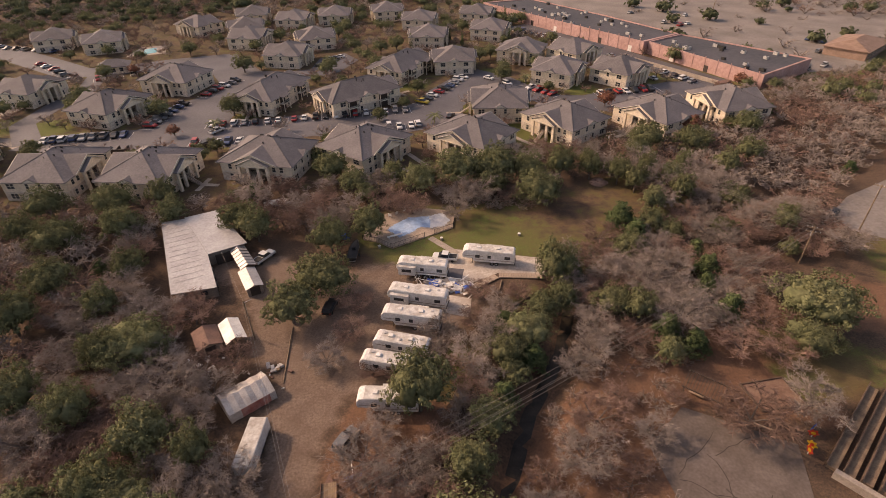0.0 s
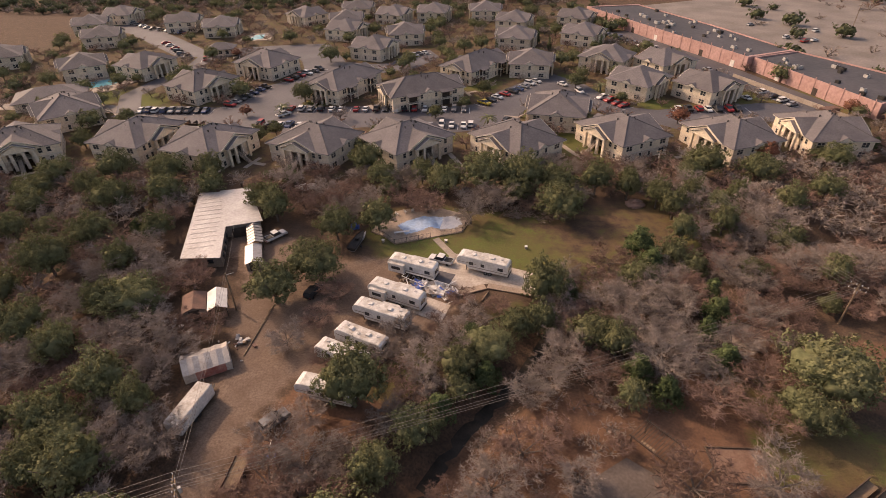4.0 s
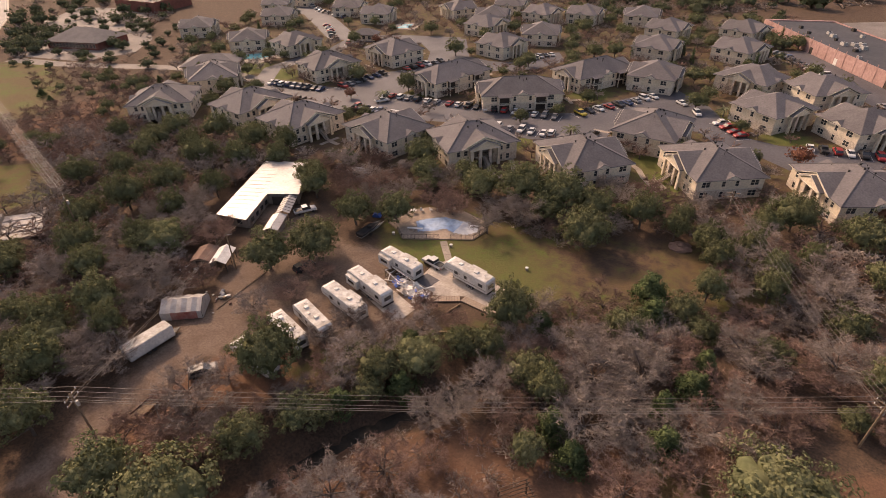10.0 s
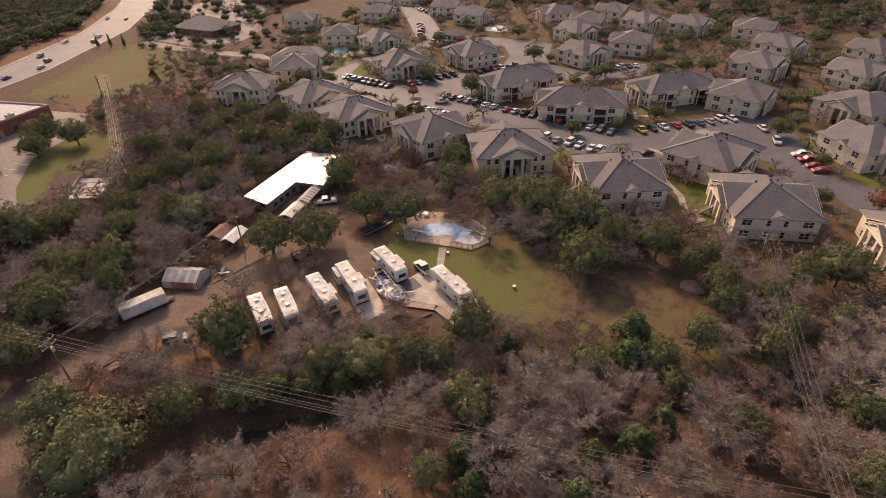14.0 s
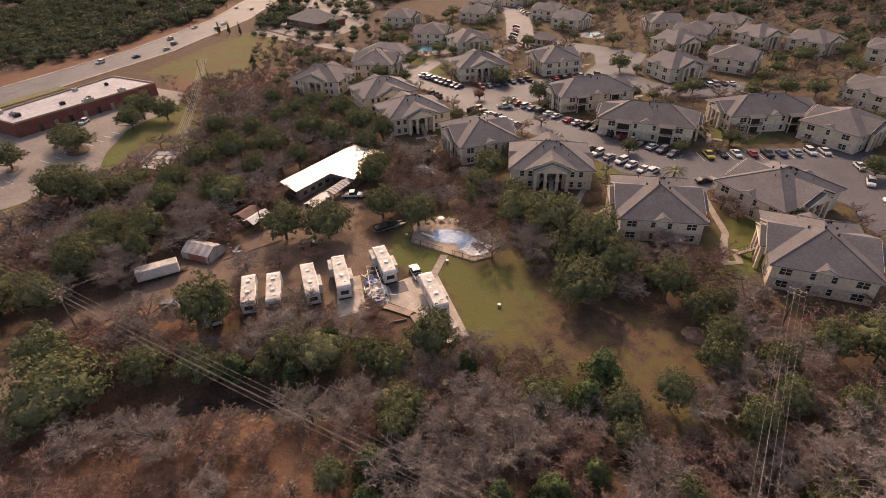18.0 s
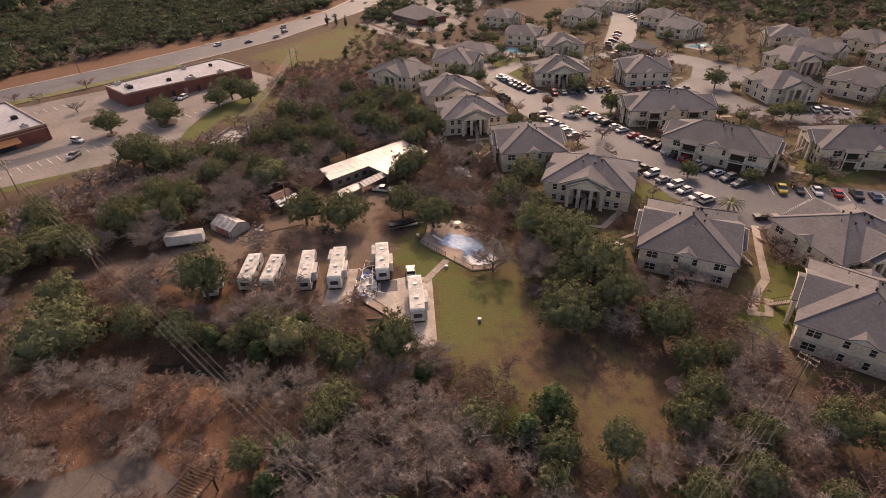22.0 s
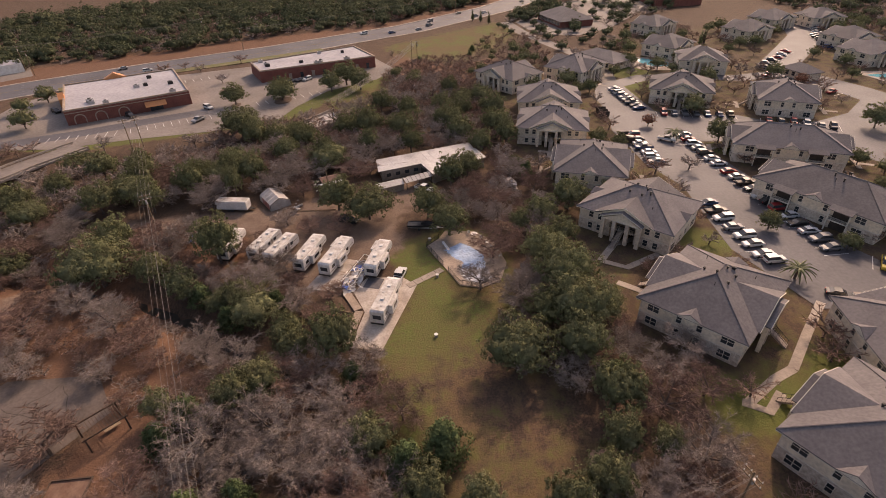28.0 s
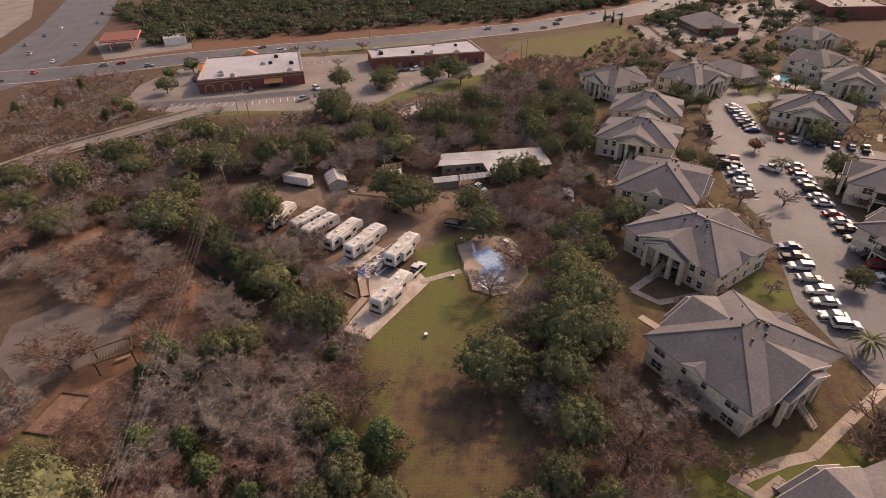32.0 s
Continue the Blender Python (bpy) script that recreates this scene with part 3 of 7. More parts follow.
def apartment(lx, ly, sub, label):
    """A two-storey house: hip roof, cross gables with columns on its +-x sides, gablets on its +-y sides."""
    root = thing("apartment_house", label, "house", group="apartment houses")
    hx, hy, eave = lx / 2 - 0.7, ly / 2 - 0.7, 5.4
    ex, ey = lx / 2, ly / 2
    slope = 0.47
    rise = min(ex, ey) * slope
    gw = min(4.4, ey * 0.43)      # half width of the recessed entry
    # walls: the two wings and the core behind each breezeway
    low, up = Shape(), Shape()
    rec = 3.2
    for s, z0, z1 in ((low, 0.0, 2.55), (up, 2.55, eave)):
        s.box(-hx, gw * 0.62, z0, hx, hy, z1).box(-hx, -hy, z0, hx, -gw * 0.62, z1)
        s.box(-hx + rec, -gw * 0.62, z0, hx - rec, gw * 0.62, z1)
    part("lower_wall", low, STONE, root, "pale rough stone lower wall")
    part("upper_wall", up, SIDING, root, "cream siding upper wall")
    if sub:
        part("band", Shape().box(-hx - 0.05, gw * 0.62, 2.48, hx + 0.05, hy + 0.05, 2.62).box(-hx - 0.05, -hy - 0.05, 2.48, hx + 0.05, -gw * 0.62, 2.62), TRIM, root)
    # hip roof
    ridge = max(ey - ex, 0.3) if ey >= ex else 0.3
    rx = max(ex - ey, 0.3) if ex > ey else 0.3
    a, b, c, d = (-ex, -ey, eave), (ex, -ey, eave), (ex, ey, eave), (-ex, ey, eave)
    top = eave + rise
    if ey >= ex:
        r0, r1 = (0, -ridge, top), (0, ridge, top)
        faces = [[a, b, r0], [b, c, r1, r0], [c, d, r1], [d, a, r0, r1]]
    else:
        r0, r1 = (-rx, 0, top), (rx, 0, top)
        faces = [[a, b, r1, r0], [b, c, r1], [c, d, r0, r1], [d, a, r0]]
    s = Shape()
    for f in faces:
        s.slab(f, 0.16)
    part("roof", s, SHINGLE, root, "grey-brown shingle hip roof")
    rc = Shape()
    rc.tube(r0, r1, 0.12, 0.12, 4)
    for p, q in ((a, r0), (b, r0 if ey >= ex else r1), (c, r1), (d, r1 if ey >= ex else r0)):
        rc.tube(Vector(p) + Vector((0, 0, 0.03)), Vector(q) + Vector((0, 0, 0.03)), 0.1, 0.1, 4)
    if sub:
        part("ridge_cap", rc, SHINGLE, root)
    soffit = Shape()
    for x0, y0, x1, y1 in ((-ex, -ey, ex, -ey + 0.2), (-ex, ey - 0.2, ex, ey), (-ex, -ey + 0.2, -ex + 0.2, ey - 0.2), (ex - 0.2, -ey + 0.2, ex, ey - 0.2)):
        soffit.box(x0, y0, eave - 0.3, x1, y1, eave - 0.17)
    part("fascia", soffit, TRIM, root)
    if sub:
        part("eave_ceiling", Shape().box(-ex + 0.2, -ey + 0.2, eave - 0.22, ex - 0.2, ey - 0.2, eave - 0.17), TRIM, root)
    # two-stage cross gables with columns, on both entry sides
    pitch = rise / (ex if ey >= ex else ey)
    for sx in (-1, 1):
        for stage, (half, out) in enumerate(((min(ey * 0.62, (top - eave - 0.4) / 0.43), ex + 0.25), (gw + 0.25, ex + 1.2))):
            gr = half * 0.43
            lift = 0.09 + 0.05 * stage
            p1 = (sx * out, 0, eave + gr + lift)
            q1 = (sx * max(ex - gr / pitch - 0.4, 0.3), 0, eave + gr + lift)
            g = Shape()
            for sy in (-1, 1):
                g.slab([(sx * out, sy * half, eave + lift), p1, q1, (sx * (ex - 0.3), sy * half, eave + lift)], 0.18)
            part("gable_roof", g, SHINGLE, root)
            tw = Shape().prism([(-half + 0.5, eave - 0.28), (half - 0.5, eave - 0.28), (0, eave + gr - 0.25)], "x", sx * (out - 0.45), sx * (out - 0.2))
            part("gable_wall", tw, SIDING, root)
            edge = Shape()
            for y in (-half, half):
                edge.tube((sx * (out + 0.02), y, eave + lift - 0.1), (sx * (out + 0.02), 0, eave + gr + lift - 0.1), 0.1, 0.1, 4)
            part("gable_trim", edge, TRIM, root)
        gs = gw + 0.3
        if sub:
            part("porch_ceiling", Shape().box(sx * (ex - 0.2), -gs + 0.4, eave - 0.34, sx * (ex + 1.15), gs - 0.4, eave - 0.26), TRIM, root)
        for i, y in enumerate((-gw * 0.9, -gw * 0.33, gw * 0.33, gw * 0.9)):
            part("column", Shape().box(sx * (ex + 0.25), y - 0.42, 0, sx * (ex + 0.85), y + 0.38, eave - 0.3), STONE if i in (1, 2) else SIDING, root)
        if sub:
            part("balcony_floor", Shape().box(sx * (hx - rec), -gw * 0.62, 2.5, sx * (ex - 0.1), gw * 0.62, 2.7), TRIM, root)
        rail = Shape()
        for i in range(-8, 9):
            y = gw * 0.6 * i / 8
            rail.box(sx * (ex - 0.2) - 0.03, y - 0.03, 2.7, sx * (ex - 0.2) + 0.03, y + 0.03, 3.7)
        rail.box(sx * (ex - 0.2) - 0.05, -gw * 0.62, 3.65, sx * (ex - 0.2) + 0.05, gw * 0.62, 3.75)
        if sub:
            part("railing", rail, IRON, root, "dark iron balcony railing")
        outline = [(sx * (ex + 3.75), 0.0)]
        for i in range(14):
            outline += [(sx * (ex + 3.75 - i * 0.27), i * 0.19 + 0.19), (sx * (ex + 3.48 - i * 0.27), i * 0.19 + 0.19)]
        outline += [(sx * (ex - 0.03), 2.3), (sx * (ex + 3.4), -0.05)]
        st = Shape().prism(outline, "y", -0.6, 0.6)
        if sub:
            part("stair", st, CONCRETE, root)
        sr = Shape()
        for y in (-0.62, 0.62):
            sr.tube((sx * (ex + 3.7), y, 0.9), (sx * (ex + 0.0), y, 3.6), 0.04, 0.04, 4)
            for i in range(0, 14, 2):
                sr.tube((sx * (ex + 3.6 - i * 0.27), y, i * 0.19), (sx * (ex + 3.6 - i * 0.27), y, i * 0.19 + 0.95), 0.025, 0.025, 4)
        if sub:
            part("stair_rail", sr, IRON, root)
        for y in (-gw * 0.35, gw * 0.35) if sub else ():
            for z in (1.05, 3.75):
                part("entry_door", Shape().box(sx * (hx - rec), y - 0.5, z - 1.05, sx * (hx - rec + 0.06), y + 0.5, z + 1.05), DARK_GAP, root)
        # windows of the entry side
        wing = (gw * 0.62 + hy) / 2
        for y in (-wing - 0.9, wing + 0.9, -wing + 1.2, wing - 1.2) if sub else (-wing, wing):
            for z in (1.35, 4.1):
                m = Matrix.Translation((sx * hx, y, z)) @ Matrix.Rotation(radians(90 * sx), 4, "Z")
                window("window", root, m, 0.95, 1.35, 1, sub)
    # gablets and windows on the other two sides
    for sy in (-1, 1):
        g = Shape()
        w, h = 2.1, 1.0
        yb = ey - h / slope * 1.0
        for sgn in (-1, 1):
            g.slab([(sgn * w, sy * (ey + 0.15), eave + 0.08), (0, sy * (ey + 0.15), eave + h + 0.08), (0, sy * (yb - 0.2), eave + h + 0.08)], 0.12)
        part("gablet_roof", g, SHINGLE, root)
        part("gablet_wall", Shape().prism([(-w + 0.25, eave - 0.05), (w - 0.25, eave - 0.05), (0, eave + h - 0.1)], "y", sy * (ey - 0.3), sy * (ey + 0.05)), TRIM, root)
        for x, w2, n2 in ((-hx * 0.72, 1.9, 2), (-hx * 0.2, 0.8, 1), (hx * 0.2, 0.8, 1), (hx * 0.72, 1.9, 2)) if sub else ((-hx * 0.6, 1.9, 2), (hx * 0.6, 1.9, 2), (0, 0.9, 1)):
            for z in (1.35, 4.1):
                m = Matrix.Translation((x, sy * hy, z)) @ Matrix.Rotation(radians(0 if sy < 0 else 180), 4, "Z")
                window("window", root, m, w2, 1.4, n2, sub)
    # balconies along the long sides
    for sy in (-1, 1) if lx > ly else ():
        for x in (-hx * 0.46, hx * 0.46):
            bal = part("balcony", Shape().box(x - 2.1, sy * hy, 2.5, x + 2.1, sy * (hy + 1.7), 2.72), TRIM, root)
            part("balcony_roof", Shape().slab([(x - 2.4, sy * (ey + 1.3), eave - 0.28), (x + 2.4, sy * (ey + 1.3), eave - 0.28), (x + 2.4, sy * (ey - 0.5), eave + 0.34), (x - 2.4, sy * (ey - 0.5), eave + 0.34)][::sy], 0.14), SHINGLE, root)
            for z in (0.0, 2.72):
                part("balcony_door", Shape().box(x - 1.7, sy * hy, z, x + 1.7, sy * (hy + 0.04), z + 2.2), DARK_GAP, root, "dark sliding door in the shade of the balcony")
            for px in (x - 2.0, x + 2.0):
                part("balcony_post", Shape().box(px - 0.12, sy * (hy + 1.4), 0, px + 0.12, sy * (hy + 1.64), eave - 0.2), TRIM, root)
            xs = [x - 2.0] + [e for q in range(1, 20) for e in (x - 2.0 + q * 0.2 - 0.02, x - 2.0 + q * 0.2 + 0.02)] + [x + 2.0]
            part("balcony_rail", Shape().lattice(xs, [2.8, 2.86, 3.66, 3.74], {(a, 1) for a in range(0, len(xs) - 1, 2)}, sy * (hy + 1.5), sy * (hy + 1.55)), IRON, bal)
    # vents and pipes near the ridge
    rs = random.Random(5)
    for i in range(7 if sub else 1):
        x, y = rs.uniform(-2.6, 2.6), rs.uniform(-2.6, 2.6)
        z = top - max(abs(x) / ex, max(abs(y) - ridge, 0) / ex) * rise
        v = Shape().tube((x, y, z - 0.3), (x, y, z + 0.35), 0.16, 0.16, 6).tube((x, y, z + 0.35), (x, y, z + 0.5), 0.28, 0.2, 6)
        part("roof_vent", v, IRON, root)
    for i in range(3 if sub else 0):
        x = rs.uniform(-ex * 0.7, ex * 0.7)
        y = rs.choice((-1, 1)) * rs.uniform(ey * 0.35, ey * 0.6)
        z = top - max(abs(x) / ex, max(abs(y) - ridge, 0) / ex) * rise
        part("vent_pipe", Shape().tube((x, y, z - 0.3), (x, y, z + 0.6), 0.06, 0.06, 5), IRON, root)
    return root


SQ = "two-storey cream apartment house with grey shingle hip roof"
LG = "long two-storey cream apartment house with grey shingle roof and balconies"
houses_near = [(-21.5, 139.8, -36), (9.0, 145.0, 50.5), (38.2, 156.4, 38.5), (-46.8, 133.6, 78), (-76, 126.6, -8), (-101, 127.6, -3), (-131, 115, -46), (-141, 142.6, 52), (-112, 176, -17), (-101.8, 206.5, 75), (19.5, 173.5, -2), (68, 160, 32), (94, 168, 12)]
houses_far = [(5.6, 226.5, 3), (36, 238, 69), (46.5, 208, -32), (58.5, 236, -50), (70, 206.5, -46), (-66, 240, -10), (-5, 268, -5), (26, 280, -20), (22, 318, -20), (-60, 268, 21), (-101, 294, 20), (-92, 272, -9), (-128, 301, 60), (-106, 326, 10), (-79, 312, -10), (-58, 321, 0), (-190, 276, 20), (-162, 269, 20), (-152, 196, -10), (-226, 196, 40), (-178, 190, 45), (-210, 238, 30), (-238, 262, 30), (-240, 288, 10), (-30, 330, 10), (-10, 305, -10)]
houses_long = [(-60.5, 188.5, 74), (-29.5, 184.5, 37), (-15.5, 219, 63)]
near_proto = None
for i, (x, y, a) in enumerate(houses_near):
    if i == 0:
        near_proto = apartment(18.0, 21.5, True, SQ + " and stone columns")
        near_proto.matrix_basis = pose(x, y, 0, 0, 0, a)
    else:
        copy_thing(near_proto, pose(x, y, 0, 0, 0, a))
far_proto = None
for i, (x, y, a) in enumerate(houses_far):
    if i == 0:
        far_proto = apartment(17.0, 19.5, False, SQ)
        far_proto.matrix_basis = pose(x, y, 0, 0, 0, a)
    else:
        copy_thing(far_proto, pose(x, y, 0, 0, 0, a))
long_proto = None
for i, (x, y, a) in enumerate(houses_long):
    if i == 0:
        long_proto = apartment(28.0, 17.0, True, LG)
        long_proto.matrix_basis = pose(x, y, 0, 0, 0, a)
    else:
        copy_thing(long_proto, pose(x, y, 0, 0, 0, a))

# ---------------------------------------------------------------- trailers and yard


def fifth_wheel(front, rear, slide=1, raised=True, width=2.6, label=""):
    """A travel trailer along +x of its own, from front to rear."""
    fx, fy = front
    rx, ry = rear
    L = math.hypot(rx - fx, ry - fy)
    root = thing("travel_trailer", label, "trailer", pose(fx, fy, 0, 0, 0, math.degrees(math.atan2(ry - fy, rx - fx))), group="parked travel trailers")
    w, h, f0 = width / 2, 3.45, 0.75
    if raised:
        side = [(0.35, 1.55), (0.1, 2.0), (0.15, 2.7), (0.6, 3.35), (1.3, h + 0.02), (L - 0.3, h - 0.15), (L, h - 0.4), (L, f0), (2.6, f0), (2.3, 1.5)]
    else:
        side = [(0.15, f0), (0.0, 1.6), (0.15, 2.7), (0.7, 3.2), (L - 0.3, 3.2), (L, 3.0), (L, f0)]
        h = 3.2
    part("body", Shape().prism([(x, z) for x, z in side], "y", -w, w), RV_WHITE, root, bevel=0.06)
    top = h - 0.16 if raised else h
    part("roof_skin", Shape().slab([(1.3, -w + 0.08, h + 0.06 if raised else h + 0.04), (L - 0.35, -w + 0.08, top + 0.05), (L - 0.35, w - 0.08, top + 0.05), (1.3, w - 0.08, h + 0.06 if raised else h + 0.04)], 0.05), RV_ROOF, root, "off-white rubber roof with dirt streaks")
    for x in (L * 0.32, L * 0.68):
        part("air_conditioner", Shape().prism([(x - 0.5, top), (x - 0.42, top + 0.34), (x + 0.3, top + 0.36), (x + 0.55, top)], "y", -0.36, 0.36), RV_WHITE, root, bevel=0.04)
    for x, y in ((L * 0.2, 0.5), (L * 0.5, -0.45), (L * 0.85, 0.4)):
        part("roof_hatch", Shape().box(x - 0.22, y - 0.22, top, x + 0.22, y + 0.22, top + 0.17), METAL_VENT, root)
    part("awning_roll", Shape().tube((L * 0.35, w + 0.06, h - 0.35), (L * 0.8, w + 0.06, h - 0.35), 0.08, 0.08, 6), RV_WHITE, root)
    for sy in (-1, 1):
        part("stripe", Shape().box(2.7, sy * (w + 0.002), 1.25, L - 0.1, sy * (w + 0.012), 1.42).box(0.5, sy * (w + 0.002), 2.05, L * 0.4, sy * (w + 0.012), 2.2), RV_STRIPE, root, "grey-brown stripe")
        for x, ww in ((L * 0.3, 0.9), (L * 0.52, 0.7), (L * 0.86, 1.1)):
            part("window", Shape().box(x - ww / 2, sy * (w - 0.03), 1.75, x + ww / 2, sy * (w + 0.02), 2.45), GLASS_DARK, root)
        for x in (L * 0.58, L * 0.58 + 0.9):
            wh = part("wheel", Shape().tube((x, sy * (w - 0.3), 0.38), (x, sy * (w - 0.02), 0.38), 0.38, 0.38, 14), RUBBER, root)
            part("rim", Shape().tube((x, sy * (w - 0.02), 0.38), (x, sy * (w + 0.01), 0.38), 0.2, 0.18, 10), CHROME, wh)
    part("entry_door", Shape().box(L * 0.42 - 0.33, w, 0.85, L * 0.42 + 0.33, w + 0.025, 2.75), RV_STRIPE, root)
    part("rear_window", Shape().box(L - 0.02, -0.75, 1.55, L + 0.02, 0.75, 2.4), GLASS_DARK, root)
    part("bumper", Shape().box(L, -w + 0.1, 0.55, L + 0.16, w - 0.1, 0.7), IRON, root)
    ld = Shape()
    for y in (0.85, 1.15):
        ld.tube((L + 0.09, y, 0.8), (L + 0.09, y, 3.3), 0.02, 0.02, 4)
    for i in range(8):
        ld.tube((L + 0.09, 0.85, 1.0 + i * 0.3), (L + 0.09, 1.15, 1.0 + i * 0.3), 0.015, 0.015, 4)
    part("ladder", ld, METAL_VENT, root)
    for y in (-0.9, 0.9):
        part("jack_leg", Shape().box(2.1 if raised else 0.8, y - 0.05, 0, 2.2 if raised else 0.9, y + 0.05, 1.5 if raised else 0.9), IRON, root)
    for i in range(slide):
        x = L * (0.62 if i == 0 else 0.25)
        sy = 1 if i % 2 == 0 else -1
        if slide > 2:
            sy = -1
        so = part("slide_out", Shape().box(x - 1.9, sy * w, 0.95, x + 1.5, sy * (w + 0.75), 2.85), RV_WHITE, root, bevel=0.03)
        part("slide_window", Shape().box(x - 1.2, sy * (w + 0.75), 1.7, x + 0.7, sy * (w + 0.77), 2.35), GLASS_DARK, so)
        part("slide_roof", Shape().box(x - 1.95, sy * (w - 0.02), 2.86, x + 1.55, sy * (w + 0.8), 2.92), RV_ROOF, so)
    return root


fifth_wheel((4.0, 88.8), (14.6, 87.0), 1, True, label="white fifth-wheel trailer hitched to a white pickup truck")
fifth_wheel((-9.2, 85.0), (0.8, 83.3), 2, True, label="white fifth-wheel trailer with a slide-out and large rear window")
fifth_wheel((-10.3, 76.6), (0.6, 74.0), 2, True, label="white fifth-wheel trailer beside a broken wooden deck")
fifth_wheel((-11.0, 70.4), (-0.6, 68.4), 1, True, label="white fifth-wheel trailer with leaf-stained roof")
fifth_wheel((-11.7, 64.1), (-2.6, 61.6), 0, False, label="white travel trailer with leaf-stained roof under a bare tree")
fifth_wheel((-13.4, 59.7), (-4.2, 57.5), 0, False, label="white travel trailer with dirty roof in the row")
fifth_wheel((-13.2, 51.6), (-4.0, 51.2), 1, True, label="white fifth-wheel trailer half hidden under oak branches")
PAD_PALE = mat("pad_concrete", (0.45, 0.39, 0.33), (0.3, 0.25, 0.21), 0.35, 0.85, fine=2.5)
flat_patch("pad_concrete", [(20.2, 83.2), (20.6, 88.8), (2.6, 92.6), (0.2, 89.6), (0.4, 82.4), (5, 80.6), (11, 84.0)], 0.05, PAD_PALE, "pale concrete trailer pad", "pavement")
flat_patch("pad_deck", [(4.5, 71.0), (5.2, 76.2), (-5.5, 79.3), (-6.5, 74.5)], 0.05, PAD_PALE, "pale concrete trailer pad", "pavement")


# ---------------------------------------------------------------- yard, pool and sheds
TARP_GREY = mat("grey_tarp", (0.46, 0.42, 0.38), (0.34, 0.3, 0.27), 0.7, 0.5, bump=0.4)
TARP_RED = mat("red_tarp", (0.3, 0.09, 0.07), (0.36, 0.2, 0.17), 0.8, 0.6)
TARP_BLACK = mat("black_tarp", (0.018, 0.018, 0.02), (0.035, 0.034, 0.034), 0.8, 0.45)
TARP_BLUE = mat("blue_tarp", (0.03, 0.08, 0.28), (0.04, 0.1, 0.34), 0.8, 0.5)
RUST_ROOF = mat("rusty_roof", (0.17, 0.095, 0.07), (0.12, 0.07, 0.055), 0.7, 0.8)
DECK_TAN = mat("tan_deck", (0.34, 0.26, 0.2), (0.26, 0.2, 0.15), 0.35, 0.85, fine=3.0)
TIMBER_DARK = mat("dark_timber", (0.11, 0.07, 0.05), (0.07, 0.05, 0.036), 1.0, 0.9, random_ob=0.15)
WHITE_PAINT = mat("white_paint", (0.68, 0.66, 0.62), (0.55, 0.52, 0.48), 0.9, 0.5)
PLASTIC_RED = mat("red_plastic", (0.45, 0.04, 0.02), (0.4, 0.05, 0.02), 1.0, 0.4)
PLASTIC_YELLOW = mat("yellow_plastic", (0.6, 0.38, 0.03), (0.55, 0.33, 0.03), 1.0, 0.4)
AWNING = mat("orange_awning", (0.52, 0.22, 0.09), (0.45, 0.19, 0.08), 0.8, 0.6)
YARD_RS = random.Random(8)


def along(x0, y0, x1, y1, z=0.0):
    """A pose at the first point whose x axis runs to the second, and the distance."""
    return pose(x0, y0, z, 0, 0, math.degrees(math.atan2(y1 - y0, x1 - x0))), math.hypot(x1 - x0, y1 - y0)


def gable_shed(name, label, cx, cy, turn, ln, wd, wall_h, rise, wall_mat, roof_mat, open_end=False, category="shed", ribs=0):
    root = thing(name, label, category, pose(cx, cy, 0, 0, 0, turn))
    a, b = ln / 2, wd / 2
    if open_end:
        for x in (-a + 0.1, 0, a - 0.1):
            for y in (-b + 0.05, b - 0.05):
                part("post", Shape().box(x - 0.05, y - 0.05, 0, x + 0.05, y + 0.05, wall_h), IRON, root)
    else:
        part("wall", Shape().prism([(-b, 0), (b, 0), (b, wall_h), (0, wall_h + rise), (-b, wall_h)], "x", -a, a), wall_mat, root)
        part("door", Shape().box(a, -0.9, 0, a + 0.05, 0.9, 2.0), DARK_GAP, root)
    for s in (-1, 1):
        part("roof_slope", Shape().slab([(-a - 0.2, s * (b + 0.2), wall_h - 0.02), (a + 0.2, s * (b + 0.2), wall_h - 0.02), (a + 0.2, 0, wall_h + rise + 0.06), (-a - 0.2, 0, wall_h + rise + 0.06)][::s], 0.06), roof_mat, root)
        for i in range(ribs):
            x = -a + ln * (i + 0.5) / ribs
            part("roof_rib", Shape().tube((x, s * (b + 0.2), wall_h + 0.03), (x, 0, wall_h + rise + 0.1), 0.05, 0.05, 4), IRON, root)
    return root


# L-shaped workshop: walls with openings set in, low ribbed metal roof
barn = thing("barn", "long L-shaped workshop with pale ribbed metal roof", "barn")
BARN_WALL = mat("barn_wall", (0.27, 0.22, 0.18), (0.2, 0.16, 0.13), 0.6, 0.85)
W_L = [(-43.0, 78.4), (-48.3, 88.5), (-41.8, 92.4), (-52.6, 105.5), (-62.0, 100.5), (-50.0, 76.2)]
part("wall", Shape().prism([(x * 0.99 - 0.5, y) for x, y in W_L], "z", 0.0, 2.75), BARN_WALL, barn)
part("long_roof", Shape().slab([(-42.6, 77.6, 2.85), (-48.2, 88.6, 2.85), (-57.6, 102.8, 2.95), (-63.0, 101.0, 3.0), (-50.4, 75.6, 2.9)], 0.12), METAL_ROOF, barn)
part("wing_roof", Shape().slab([(-48.0, 88.3, 2.99), (-41.2, 92.3, 2.95), (-52.4, 106.1, 2.95), (-58.6, 102.9, 3.05)], 0.12), METAL_ROOF, barn)
m, d = along(-61, 97.6, -50.5, 77.0, 2.97)
for i in range(12):
    part("roof_seam", Shape().box(i * d / 12, 0.2, -0.02, i * d / 12 + 0.05, 5.8, 0.015, m=m), METAL_ROOF, barn)
m, d = along(-43.1, 78.2, -48.2, 88.0)
